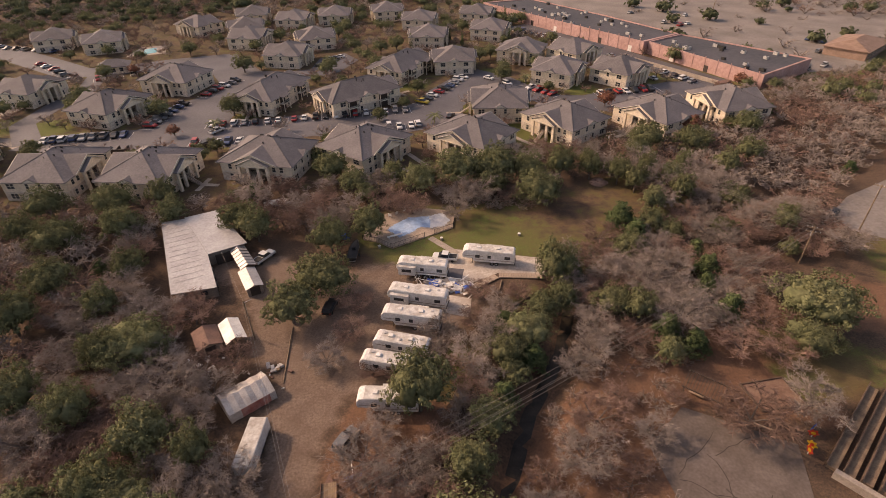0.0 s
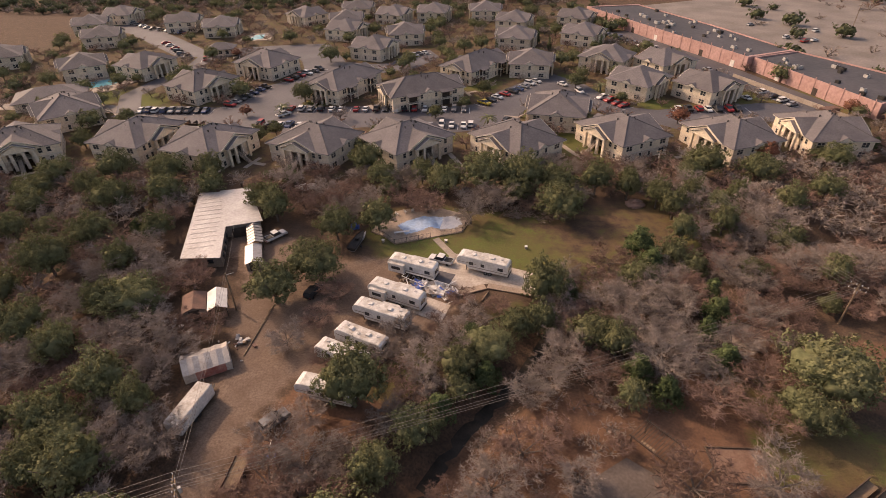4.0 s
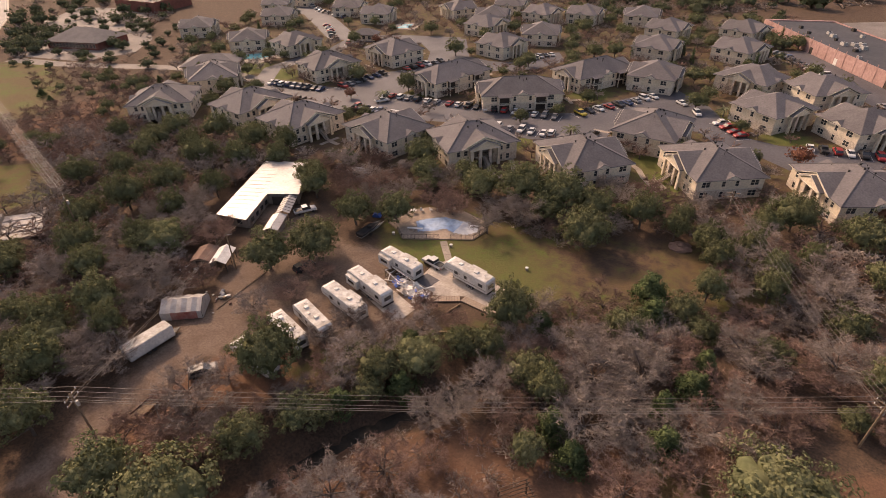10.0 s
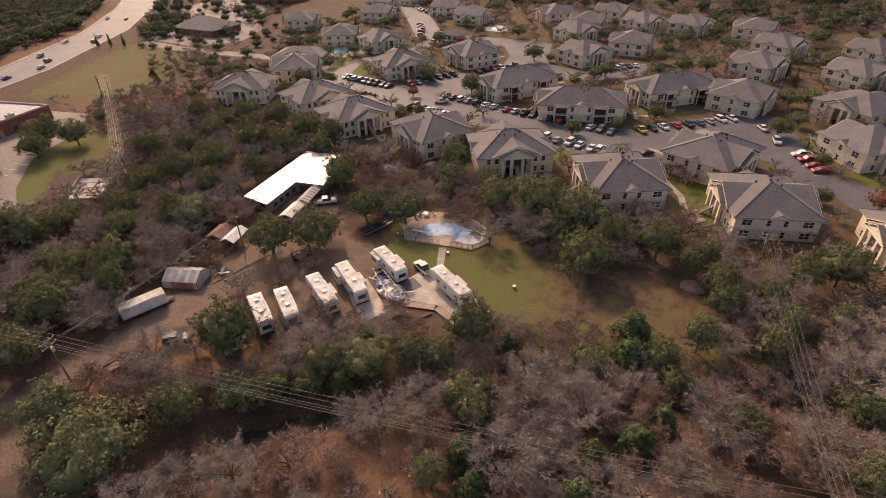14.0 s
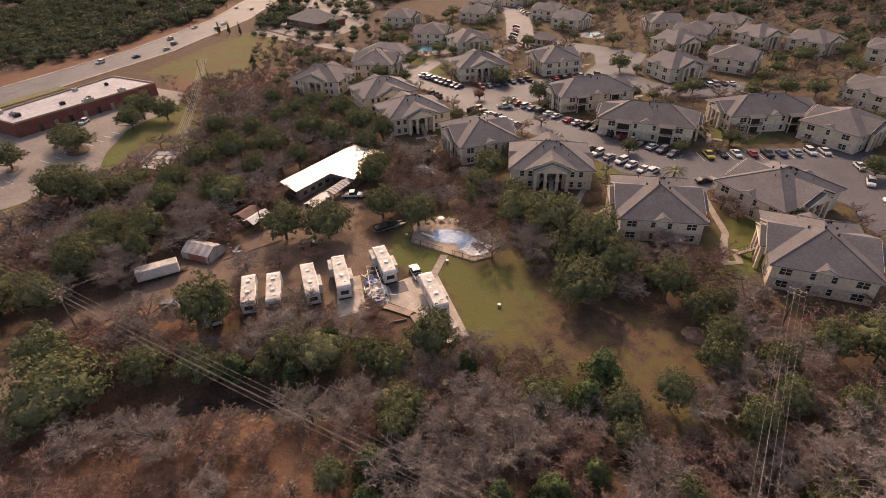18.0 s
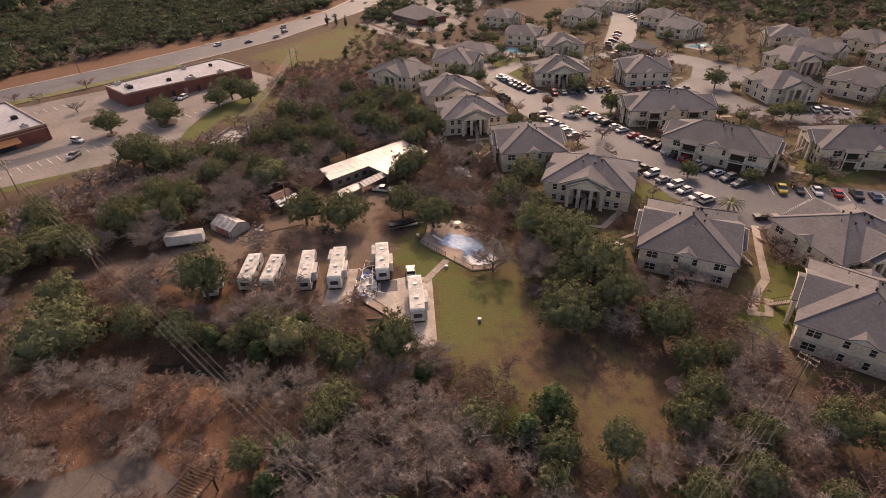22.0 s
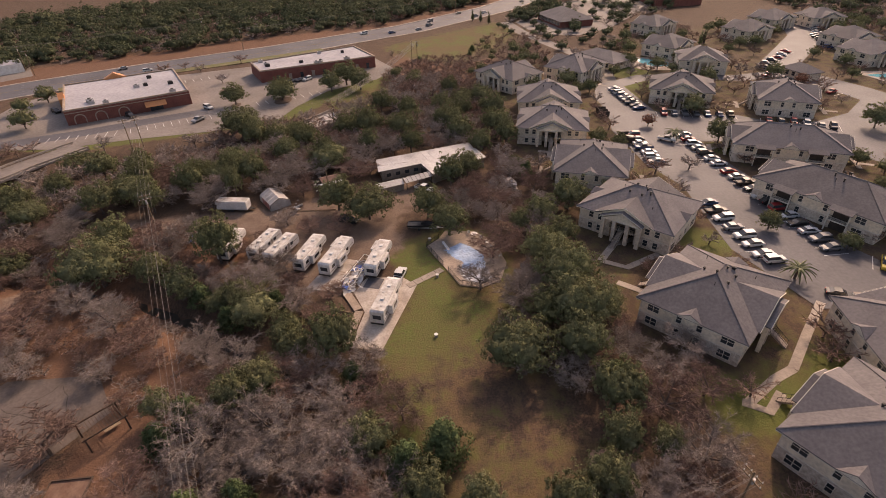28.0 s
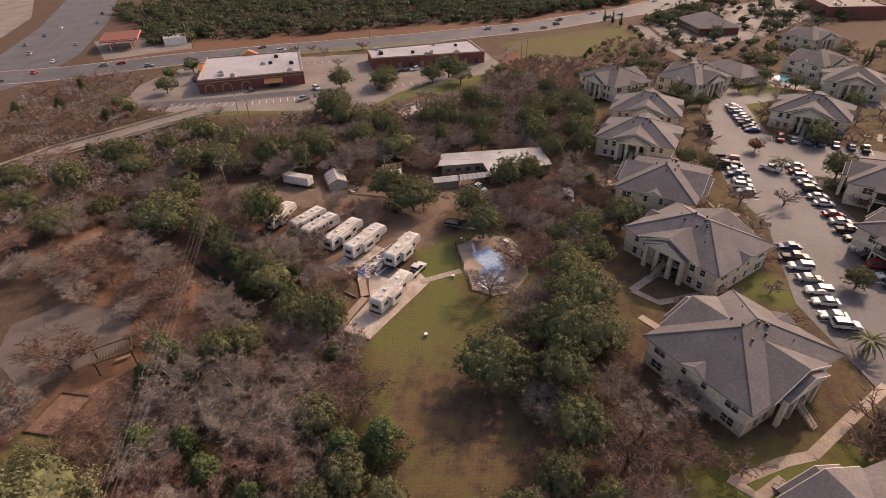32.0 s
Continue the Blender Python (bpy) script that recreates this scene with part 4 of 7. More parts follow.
for i in range(4):
    part("window", Shape().box(1.4 + i * 2.6, -0.42, 1.0, 2.6 + i * 2.6, -0.3, 1.9, m=m), GLASS_DARK, barn)
m, d = along(-48.0, 88.2, -42.2, 91.8)
part("door", Shape().box(1.2, -0.36, 0.0, 4.2, -0.2, 2.4, m=m), DARK_GAP, barn)
m, d = along(-50.0, 76.6, -43.2, 78.5)
for i in range(2):
    part("window", Shape().box(1.2 + i * 3, -0.3, 1.0, 2.4 + i * 3, -0.1, 1.9, m=m), GLASS_DARK, barn)
gable_shed("carport", "open carport with pale striped roof beside the workshop", -41.0, 88.0, -57, 7.4, 2.8, 2.2, 0.6, None, METAL_ROOF, True, "carport", 6)
gable_shed("lean_shed", "low grey metal-roofed shed by the drive", -37.6, 81.4, -60, 6.4, 3.0, 1.9, 0.5, BARN_WALL, METAL_ROOF)
gable_shed("carport", "small white gabled carport with dark open end", -36.3, 66.4, -58, 5.4, 3.1, 2.2, 0.8, None, WHITE_PAINT, True, "carport")
gable_shed("rusty_shed", "small shed with a rusty brown roof", -40.2, 65.0, -58, 5.0, 3.8, 2.0, 0.7, BARN_WALL, RUST_ROOF)

tent = thing("tent_shelter", "sagging grey tarpaulin shelter with a faded red side", "shelter", pose(-30.3, 53.4, 0, 0, 0, 40))
arc = [(-2.7, 0), (-2.65, 0.8), (-2.55, 1.6), (-1.3, 2.3), (0, 2.9), (1.3, 2.3), (2.55, 1.6), (2.65, 0.8), (2.7, 0)]
cover = Shape()
for i in range(9):
    x = -3.6 + i * 0.9
    sag = 0.08 if i % 2 else 0.0
    cover.v += [(x, y * (1 - sag * 0.5), z * (1 - sag)) for y, z in arc]
for i in range(8):
    for j in range(len(arc) - 1):
        o = i * len(arc) + j
        cover.f.append((o, o + 1, o + len(arc) + 1, o + len(arc)))
        cover.k.append(1 if j <= 1 and 2 <= i <= 6 else 0)
part("tarpaulin", cover, [TARP_GREY, TARP_RED], tent)
for x in (-3.6, 0, 3.6):
    hoop = Shape()
    for (y0, z0), (y1, z1) in zip(arc, arc[1:]):
        hoop.tube((x, y0 * 0.97, z0 * 0.97), (x, y1 * 0.97, z1 * 0.97), 0.04, 0.04, 4)
    part("hoop", hoop, IRON, tent)
for x in (-3.62, 3.58):
    part("end_sheet", Shape().prism([(y * 0.98, z * 0.98) for y, z in arc], "x", x, x + 0.04), TARP_GREY, tent)

cargo = thing("cargo_trailer", "white enclosed cargo trailer with a leaf-stained roof", "trailer", pose(-26.7, 44.2, 0, 0, 0, 88))
part("box", Shape().box(-3.9, -1.25, 0.6, 3.9, 1.25, 2.75), RV_WHITE, cargo, bevel=0.08)
part("roof", Shape().box(-3.8, -1.15, 2.75, 3.8, 1.15, 2.81), RV_ROOF, cargo)
part("tongue", Shape().prism([(3.9, -0.8), (5.5, -0.05), (5.5, 0.05), (3.9, 0.8)], "z", 0.5, 0.6), IRON, cargo)
part("rear_door", Shape().box(-3.95, -1.1, 0.7, -3.9, 1.1, 2.6), WHITE_PAINT, cargo)
for sy in (-1, 1):
    part("trim", Shape().box(-3.85, sy * 1.25, 0.6, 3.85, sy * 1.27, 0.78), METAL_VENT, cargo)
    for x in (-0.9, 0.0):
        part("wheel", Shape().tube((x, sy * 1.02, 0.34), (x, sy * 1.3, 0.34), 0.34, 0.34, 12), RUBBER, cargo)

flatbed = thing("flatbed_trailer", "rusty empty flatbed utility trailer with plank deck", "trailer", pose(-15.1, 36.8, 0, 0, 0, 98))
part("chassis", Shape().box(-2.4, -1.0, 0.48, 2.4, 1.0, 0.58), RUST_ROOF, flatbed)
for i in range(7):
    part("plank", Shape().box(-2.35, -0.95 + i * 0.272, 0.58, 2.35, -0.72 + i * 0.272, 0.62), WOOD, flatbed)
for sy in (-1, 1):
    part("side_rail", Shape().box(-2.4, sy * 1.0, 0.58, 2.4, sy * 1.06, 0.85), RUST_ROOF, flatbed)
    part("wheel", Shape().tube((-0.2, sy * 1.08, 0.3), (-0.2, sy * 1.3, 0.3), 0.3, 0.3, 10), RUBBER, flatbed)
part("tongue", Shape().prism([(2.4, -0.6), (3.7, -0.05), (3.7, 0.05), (2.4, 0.6)], "z", 0.45, 0.53), RUST_ROOF, flatbed)
tool = thing("tow_implement", "blue and white tow-behind implement on dry leaves", "implement", pose(-12.4, 40.0, 0, 0, 0, 20))
part("bar", Shape().box(-1.2, -0.25, 0.25, 1.2, 0.25, 0.55), TARP_BLUE, tool)
part("drawbar", Shape().tube((0, 0.2, 0.4), (0.3, 2.6, 0.5), 0.06, 0.06, 5), WHITE_PAINT, tool)
for x in (-0.9, 0.9):
    part("plate", Shape().box(x - 0.35, -0.75, 0.1, x + 0.35, -0.2, 0.4), WHITE_PAINT, tool)
    part("wheel", Shape().tube((x - 0.1, 0.3, 0.25), (x + 0.1, 0.3, 0.25), 0.25, 0.25, 10), RUBBER, tool)
solo("fallen_pole", Shape().tube((-25.6, 56.5, 0.12), (-27.0, 69.5, 0.12), 0.11, 0.08, 7), WOOD, "long pale wooden pole lying on the dirt", "pole")


def boat(label, x, y, turn, hull_mat, deck_mat, ln, on_trailer=True):
    root = thing("boat", label, "boat", pose(x, y, 0, 0, 0, turn))
    n = 9
    vs, fs = [], []
    for i in range(n):
        f = i / (n - 1)
        px = -ln / 2 + ln * f
        w = 1.05 * (1 - max(f - 0.45, 0) ** 2 / 0.3025 * 0.96)
        vs += [(px, -w, 1.25 + f * 0.2), (px, -w * 0.75, 0.7 + f * f * 0.35), (px, 0, 0.5 + f ** 3 * 0.6), (px, w * 0.75, 0.7 + f * f * 0.35), (px, w, 1.25 + f * 0.2)]
    for i in range(n - 1):
        for j in range(4):
            o = i * 5 + j
            fs.append((o, o + 5, o + 6, o + 1))
    fs.append((0, 1, 2, 3, 4))
    part("hull", Shape().add(vs, fs), hull_mat, root)
    top = [(vs[i * 5][0], vs[i * 5][1] * 0.93, vs[i * 5][2] - 0.1) for i in range(n)] + [(vs[i * 5 + 4][0], vs[i * 5 + 4][1] * 0.93, vs[i * 5 + 4][2] - 0.1) for i in range(n - 1, -1, -1)]
    part("deck", Shape().slab(top, 0.06), deck_mat, root)
    part("console", Shape().box(-0.5, -0.4, 1.15, 0.2, 0.4, 1.75), hull_mat, root, bevel=0.05)
    if on_trailer:
        part("trailer_frame", Shape().prism([(-ln / 2, -0.7), (ln * 0.3, -0.7), (ln / 2 + 1.2, 0), (ln * 0.3, 0.7), (-ln / 2, 0.7)], "z", 0.38, 0.47), METAL_VENT, root)
        for sy in (-1, 1):
            part("wheel", Shape().tube((-0.9, sy * 1.0, 0.3), (-0.9, sy * 1.22, 0.3), 0.3, 0.3, 10), RUBBER, root)
    return root


boat("boat under a black cover on a trailer", -18.8, 91.8, 88, TARP_BLACK, TARP_BLACK, 7.0)
boat("small white open boat resting on its trailer", -40.6, 112.6, 25, WHITE_PAINT, TARP_GREY, 5.6)
bt = thing("tarp_heap", "blue tarpaulin over a small heap", "tarpaulin", pose(-21.9, 97.9, 0, 0, 0, 20))
part("tarpaulin", Shape().prism([(-1.0, 0), (-0.8, 0.7), (-0.2, 1.1), (0.5, 0.9), (1.0, 0.3), (1.1, 0)], "y", -0.8, 0.8), TARP_BLUE, bt, bevel=0.1)

# pool: deck, wrinkled cover, diving board, fence
DECK_POLY = [(-17.6, 96.8), (-14.1, 95.6), (-10.9, 93.2), (-4.0, 97.3), (2.4, 101.0), (3.0, 105.4), (0.6, 108.9), (-5.5, 110.2), (-13.6, 107.6), (-17.4, 103.4)]
flat_patch("pool_deck", DECK_POLY, 0.22, DECK_TAN, "tan paved deck round the pool", "pavement", thick=0.22)
POOL = [(-9.6, 97.0), (-12.6, 100.4), (-11.8, 102.2), (-8.2, 105.6), (-3.6, 106.2), (0.2, 107.6), (2.0, 103.8), (0.4, 101.5), (-2.4, 100.7), (-5.0, 101.2), (-6.9, 98.9)]


def pool_cover():
    xs, ys = np.arange(-13, 2.6, 0.3), np.arange(96.6, 108, 0.3)
    s, idx = Shape(), {}
    for i, x in enumerate(xs):
        for j, y in enumerate(ys):
            if inside(POOL, x, y):
                idx[i, j] = len(s.v)
                z = 0.30 + 0.09 * noise.noise(Vector((x * 0.9, y * 0.9, 0))) + 0.05 * noise.noise(Vector((x * 2.4, y * 2.4, 5)))
                s.v.append((x, y, z))
    for (i, j) in list(idx):
        if all(k in idx for k in ((i + 1, j), (i + 1, j + 1), (i, j + 1))):
            s.f.append((idx[i, j], idx[i + 1, j], idx[i + 1, j + 1], idx[i, j + 1]))
            cx, cy = s.v[idx[i, j]][:2]
            s.k.append(1 if cx > -3.4 + noise.noise(Vector((cx * 0.4, cy * 0.4, 9))) * 1.6 else 0)
    return s


solo("pool_cover", pool_cover(), [COVER, mat("silver_cover", (0.56, 0.56, 0.56), (0.42, 0.44, 0.47), 0.7, 0.42, bump=0.7, spec=0.5)], "blue and silver wrinkled cover over the swimming pool", "pool cover")
edge = strip(POOL + POOL[:1], 0.5)
n = len(edge) // 2
cp = Shape()
for i in range(n - 1):
    a, b, c, e = edge[i], edge[i + 1], edge[2 * n - 2 - i], edge[2 * n - 1 - i]
    cp.slab([(*a, 0.262), (*b, 0.262), (*c, 0.262), (*e, 0.262)], 0.06)
solo("pool_coping", cp, CONCRETE, "pale concrete coping round the covered pool", "coping", kind="structure")
board = thing("diving_board", "white diving board at the pool's edge", "diving board", pose(-11.9, 96.8, 0.22, 0, 0, 25))
part("plank", Shape().box(-0.3, -0.28, 0.5, 3.2, 0.28, 0.58), WHITE_PAINT, board)
for x in (0.1, 1.2):
    part("stand", Shape().box(x - 0.08, -0.25, 0, x + 0.08, 0.25, 0.5), METAL_VENT, board)
fence = thing("pool_fence", "low dark metal fence along the pool deck", "fence")
FENCE = DECK_POLY[0:6]
for (x0, y0), (x1, y1) in zip(FENCE, FENCE[1:]):
    m, d = along(x0, y0, x1, y1, 0.2)
    k = max(int(d / 2.2), 1)
    for i in range(k):
        part("post", Shape().box(i * d / k - 0.04, -0.04, 0, i * d / k + 0.04, 0.04, 1.25, m=m), IRON, fence)
        if (x0, y0) == DECK_POLY[3] and i == 0:
            continue
        xs = [i * d / k + 0.04] + [e for q in range(1, 9) for e in (i * d / k + q * d / k / 9 - 0.015, i * d / k + q * d / k / 9 + 0.015)] + [(i + 1) * d / k - 0.04]
        part("panel", Shape().lattice(xs, [0.1, 0.15, 1.1, 1.15], {(a, 1) for a in range(0, len(xs) - 1, 2)}, -0.015, 0.015, m), IRON, fence)
path = thing("garden_path", "pale concrete slab path from the pad to the pool gate", "path")
m, d = along(3.0, 90.9, -2.8, 97.2, 0.0)
for i in range(5):
    part("slab", Shape().box(i * d / 5 + 0.03, -0.75, 0, (i + 1) * d / 5 - 0.03, 0.75, 0.12, m=m), CONCRETE, path)
for x, y in ((16.9, 97.5), (-13.7, 93.7), (-0.3, 96.4)):
    drum = thing("barrel", "pale half barrel standing on the grass", "barrel", pose(x, y, 0), "barrels")
    part("drum", Shape().tube((0, 0, 0), (0, 0, 0.6), 0.3, 0.33, 12), CONCRETE, drum)
    part("rim", Shape().tube((0, 0, 0.54), (0, 0, 0.62), 0.35, 0.35, 12), WHITE_PAINT, drum)
tb = thing("patio_table", "round white patio table on the pool deck", "table", pose(-15.3, 103.4, 0.22))
part("tabletop", Shape().tube((0, 0, 0.7), (0, 0, 0.76), 0.75, 0.75, 16), WHITE_PAINT, tb)
part("leg", Shape().tube((0, 0, 0), (0, 0, 0.7), 0.08, 0.06, 6), METAL_VENT, tb)
for i, (x, y) in enumerate(((-14.0, 104.9), (-12.3, 106.2), (-10.8, 107.2), (-16.3, 102.2), (-9.0, 108.4), (-7.4, 108.9))):
    ch = thing("patio_chair", "white patio chair on the pool deck", "chair", pose(x, y, 0.22, 0, 0, 60 * i), "patio chairs")
    part("seat", Shape().box(-0.28, -0.28, 0.4, 0.28, 0.28, 0.46), WHITE_PAINT, ch)
    part("backrest", Shape().box(-0.3, -0.28, 0.46, -0.24, 0.28, 1.0), WHITE_PAINT, ch)
    for sx in (-0.24, 0.24):
        for sy in (-0.24, 0.24):
            part("leg", Shape().box(sx - 0.03, sy - 0.03, 0, sx + 0.03, sy + 0.03, 0.4), WHITE_PAINT, ch)

# decks, ramp and the heap of broken boards
ramp = thing("plank_ramp", "pale plank ramp running down from the trailer pad", "ramp")
for k, ((x0, y0), (x1, y1)) in enumerate((((5.6, 79.4), (11.0, 83.0)), ((11.0, 83.0), (19.8, 82.4)))):
    m, d = along(x0, y0, x1, y1)
    for i in range(int(d / 0.5)):
        part("plank", Shape().box(i * 0.5, -0.75, 0.12, i * 0.5 + 0.46, 0.75, 0.3, m=m), DECK_TAN, ramp)
heap = thing("debris_heap", "collapsed wooden deck with torn sheets and boards", "debris")
for i in range(70):
    a = YARD_RS.uniform(0, 180)
    x = YARD_RS.uniform(-5.5, 5.5)
    y = 80.2 - 0.28 * x + YARD_RS.gauss(0, 1.1)
    ln = YARD_RS.uniform(0.8, 2.6)
    m = pose(x, y, YARD_RS.uniform(0.12, 0.7), YARD_RS.uniform(-25, 25), YARD_RS.uniform(-20, 20), a)
    part("board", Shape().box(-ln / 2, -0.08, -0.03, ln / 2, 0.08, 0.03, m=m), YARD_RS.choice((WOOD, WHITE_PAINT, DECK_TAN)), heap)
for i in range(40):
    x = YARD_RS.gauss(1.6, 2.4)
    y = 80.2 - 0.28 * x + YARD_RS.gauss(0, 0.8)
    w = YARD_RS.uniform(0.5, 1.2)
    m = pose(x, y, YARD_RS.uniform(0.2, 0.6), YARD_RS.uniform(-30, 30), YARD_RS.uniform(-30, 30), YARD_RS.uniform(0, 180))
    part("torn_sheet", Shape().prism([(-w, -0.1), (-w * 0.4, 0.12), (w * 0.3, -0.05), (w, 0.1), (w, 0.16), (w * 0.3, 0.02), (-w * 0.4, 0.19), (-w, -0.04)], "y", -w * 0.6, w * 0.6, m=m), YARD_RS.choice((WHITE_PAINT, WHITE_PAINT, TARP_BLUE, RV_STRIPE, TARP_GREY)), heap)
frame_deck = thing("deck_frame", "bare wooden awning frame leaning over the pad", "frame")
for a, b in (((-5.6, 80.9), (3.6, 78.0)), ((-5.2, 82.4), (4.0, 80.6)), ((-5.6, 80.9), (-5.2, 82.4)), ((3.6, 78.0), (4.0, 80.6)), ((-1, 79.4), (-0.6, 81.5))):
    part("beam", Shape().tube((*a, 1.6), (*b, 1.2), 0.06, 0.06, 4), WHITE_PAINT, frame_deck)
for x, y, h in ((-5.6, 80.9, 1.65), (-5.2, 82.4, 1.65), (3.6, 78.0, 1.2), (4.0, 80.6, 1.2)):
    part("post", Shape().box(x - 0.06, y - 0.06, 0, x + 0.06, y + 0.06, h), WOOD, frame_deck)
# trailer's shade painted on the pad as a flat dark patch
flat_patch("pad_shade", [(0.2, 82.8), (0.8, 86.0), (4.2, 85.4), (3.6, 82.2)], 0.075, ASPHALT, "dark patch painted as the shade behind a trailer", "pavement")
for line, label in ((((7.0, 68.5), (16.9, 77.2)), "low timber edging along the creek bank"), (((-1.5, 43.5), (6.2, 59.8)), "low timber edging along the creek bank"), (((10.6, 78.4), (11.4, 81.4)), "short timber edging by the ramp"), (((20.6, 84.6), (20.9, 88.9)), "low timber edging at the pad's end")):
    wall = thing("timber_edging", label, "edging")
    m, d = along(*line[0], *line[1], 0.0)
    k = max(int(d / 2.4), 1)
    for i in range(k):
        for j in range(2):
            part("timber", Shape().box(i * d / k + 0.02, -0.11, j * 0.2 - 0.05, (i + 1) * d / k - 0.02, 0.11, j * 0.2 + 0.13, m=m), WOOD, wall)
junk = thing("scrap_heap", "small heap of rusty scrap and boards by the shelter", "debris")
for i in range(16):
    x, y = YARD_RS.gauss(-28.3, 1.3), YARD_RS.gauss(58.6, 1.2)
    s = YARD_RS.uniform(0.2, 0.6)
    part("scrap", Shape().box(-s, -s * 0.5, -s * 0.3, s, s * 0.5, s * 0.3, m=pose(x, y, s * 0.35, YARD_RS.uniform(-20, 20), YARD_RS.uniform(-20, 20), YARD_RS.uniform(0, 180))), YARD_RS.choice((RUST_ROOF, WOOD, METAL_VENT, TARP_GREY)), junk)
junk = thing("scrap_heap", "scattered pale scrap beside the rusty shed", "debris")
for i in range(18):
    x, y = YARD_RS.gauss(-41.5, 2.2), YARD_RS.gauss(60.6, 1.4)
    s = YARD_RS.uniform(0.2, 0.7)
    part("scrap", Shape().box(-s, -s * 0.5, -s * 0.3, s, s * 0.5, s * 0.3, m=pose(x, y, s * 0.35, YARD_RS.uniform(-20, 20), YARD_RS.uniform(-20, 20), YARD_RS.uniform(0, 180))), YARD_RS.choice((METAL_VENT, WHITE_PAINT, TARP_GREY, WOOD)), junk)

# ---------------------------------------------------------------- playground
BARK_MULCH = mat("bark_mulch", (0.15, 0.085, 0.06), (0.2, 0.125, 0.09), 0.8, 0.95, fine=5.0)
perg = thing("pergola", "weathered timber pergola with a slatted top", "pergola", pose(38.6, 52.0, 0, 0, 0, -38))
for x in (-2.6, 2.6):
    for y in (-1.9, 1.9):
        part("post", Shape().box(x - 0.1, y - 0.1, 0, x + 0.1, y + 0.1, 2.5), TIMBER_DARK, perg)
for y in (-1.9, 1.9):
    part("beam", Shape().box(-3.0, y - 0.08, 2.5, 3.0, y + 0.08, 2.7), TIMBER_DARK, perg)
for i in range(14):
    part("slat", Shape().box(-2.9 + i * 0.44, -2.2, 2.7, -2.82 + i * 0.44, 2.2, 2.82), TIMBER_DARK, perg)
part("bench", Shape().box(-2.0, -0.3, 0.4, 0.2, 0.3, 0.5), WOOD, perg)
for cx, cy, turn, a, b in ((56.2, 78.6, -15, 2.8, 3.2), (49.5, 52.5, 10, 3.6, 2.6)):
    box = thing("sand_pit", "square sand pit with dark timber edging", "sand pit", pose(cx, cy, 0, 0, 0, turn), "sand pits")
    part("sand", Shape().box(-a, -b, 0, a, b, 0.08), DECK_TAN if cy > 70 else BARK_MULCH, box)
    for s in (-1, 1):
        part("edging", Shape().box(-a - 0.12, s * b - 0.1, 0, a + 0.12, s * b + 0.1, 0.28), TIMBER_DARK, box)
        part("edging", Shape().box(s * a - 0.1, -b + 0.1, 0, s * a + 0.1, b - 0.1, 0.28), TIMBER_DARK, box)
stand = thing("bleachers", "rows of long weathered timber benches", "bleachers", pose(50.2, 39.6, 0, 0, 0, 42))
for i in range(6):
    part("bench_row", Shape().box(0.6, -0.6 - i * 1.9, 0.0, 20, 0.6 - i * 1.9, 0.5 + 0.32 * i), WOOD, stand)
    part("backrest", Shape().box(0.4, 0.6 - i * 1.9, 0.0, 20.2, 0.75 - i * 1.9, 1.1 + 0.32 * i), TIMBER_DARK, stand)
part("end_wall", Shape().box(-0.6, -10.5, 0, 0.2, -0.4, 1.2), CONCRETE, stand)
for i, (x, y, m1) in enumerate(((49.0, 42.4, PLASTIC_RED), (49.8, 43.2, PLASTIC_YELLOW), (51.0, 45.0, PLASTIC_RED), (80.5, 71.0, PLASTIC_YELLOW), (51.6, 45.9, TARP_BLUE))):
    toy = thing("play_panel", "bright plastic flower-shaped play panel", "toy", pose(x, y, 0, 0, 0, 30 * i), "play panels")
    part("stem", Shape().tube((0, 0, 0), (0, 0, 0.5), 0.06, 0.06, 6), WHITE_PAINT, toy)
    petal = []
    for k in range(24):
        r = 0.55 + 0.16 * math.cos(6 * k * math.pi / 12)
        petal.append((r * math.cos(k * math.pi / 12), 0.9 + r * math.sin(k * math.pi / 12)))
    part("flower", Shape().prism(petal, "x", -0.06, 0.06), m1, toy)
    part("centre", Shape().tube((-0.09, 0, 0.9), (0.09, 0, 0.9), 0.28, 0.28, 10), PLASTIC_YELLOW if m1 != PLASTIC_YELLOW else PLASTIC_RED, toy)

# ---------------------------------------------------------------- shops, mall, far buildings


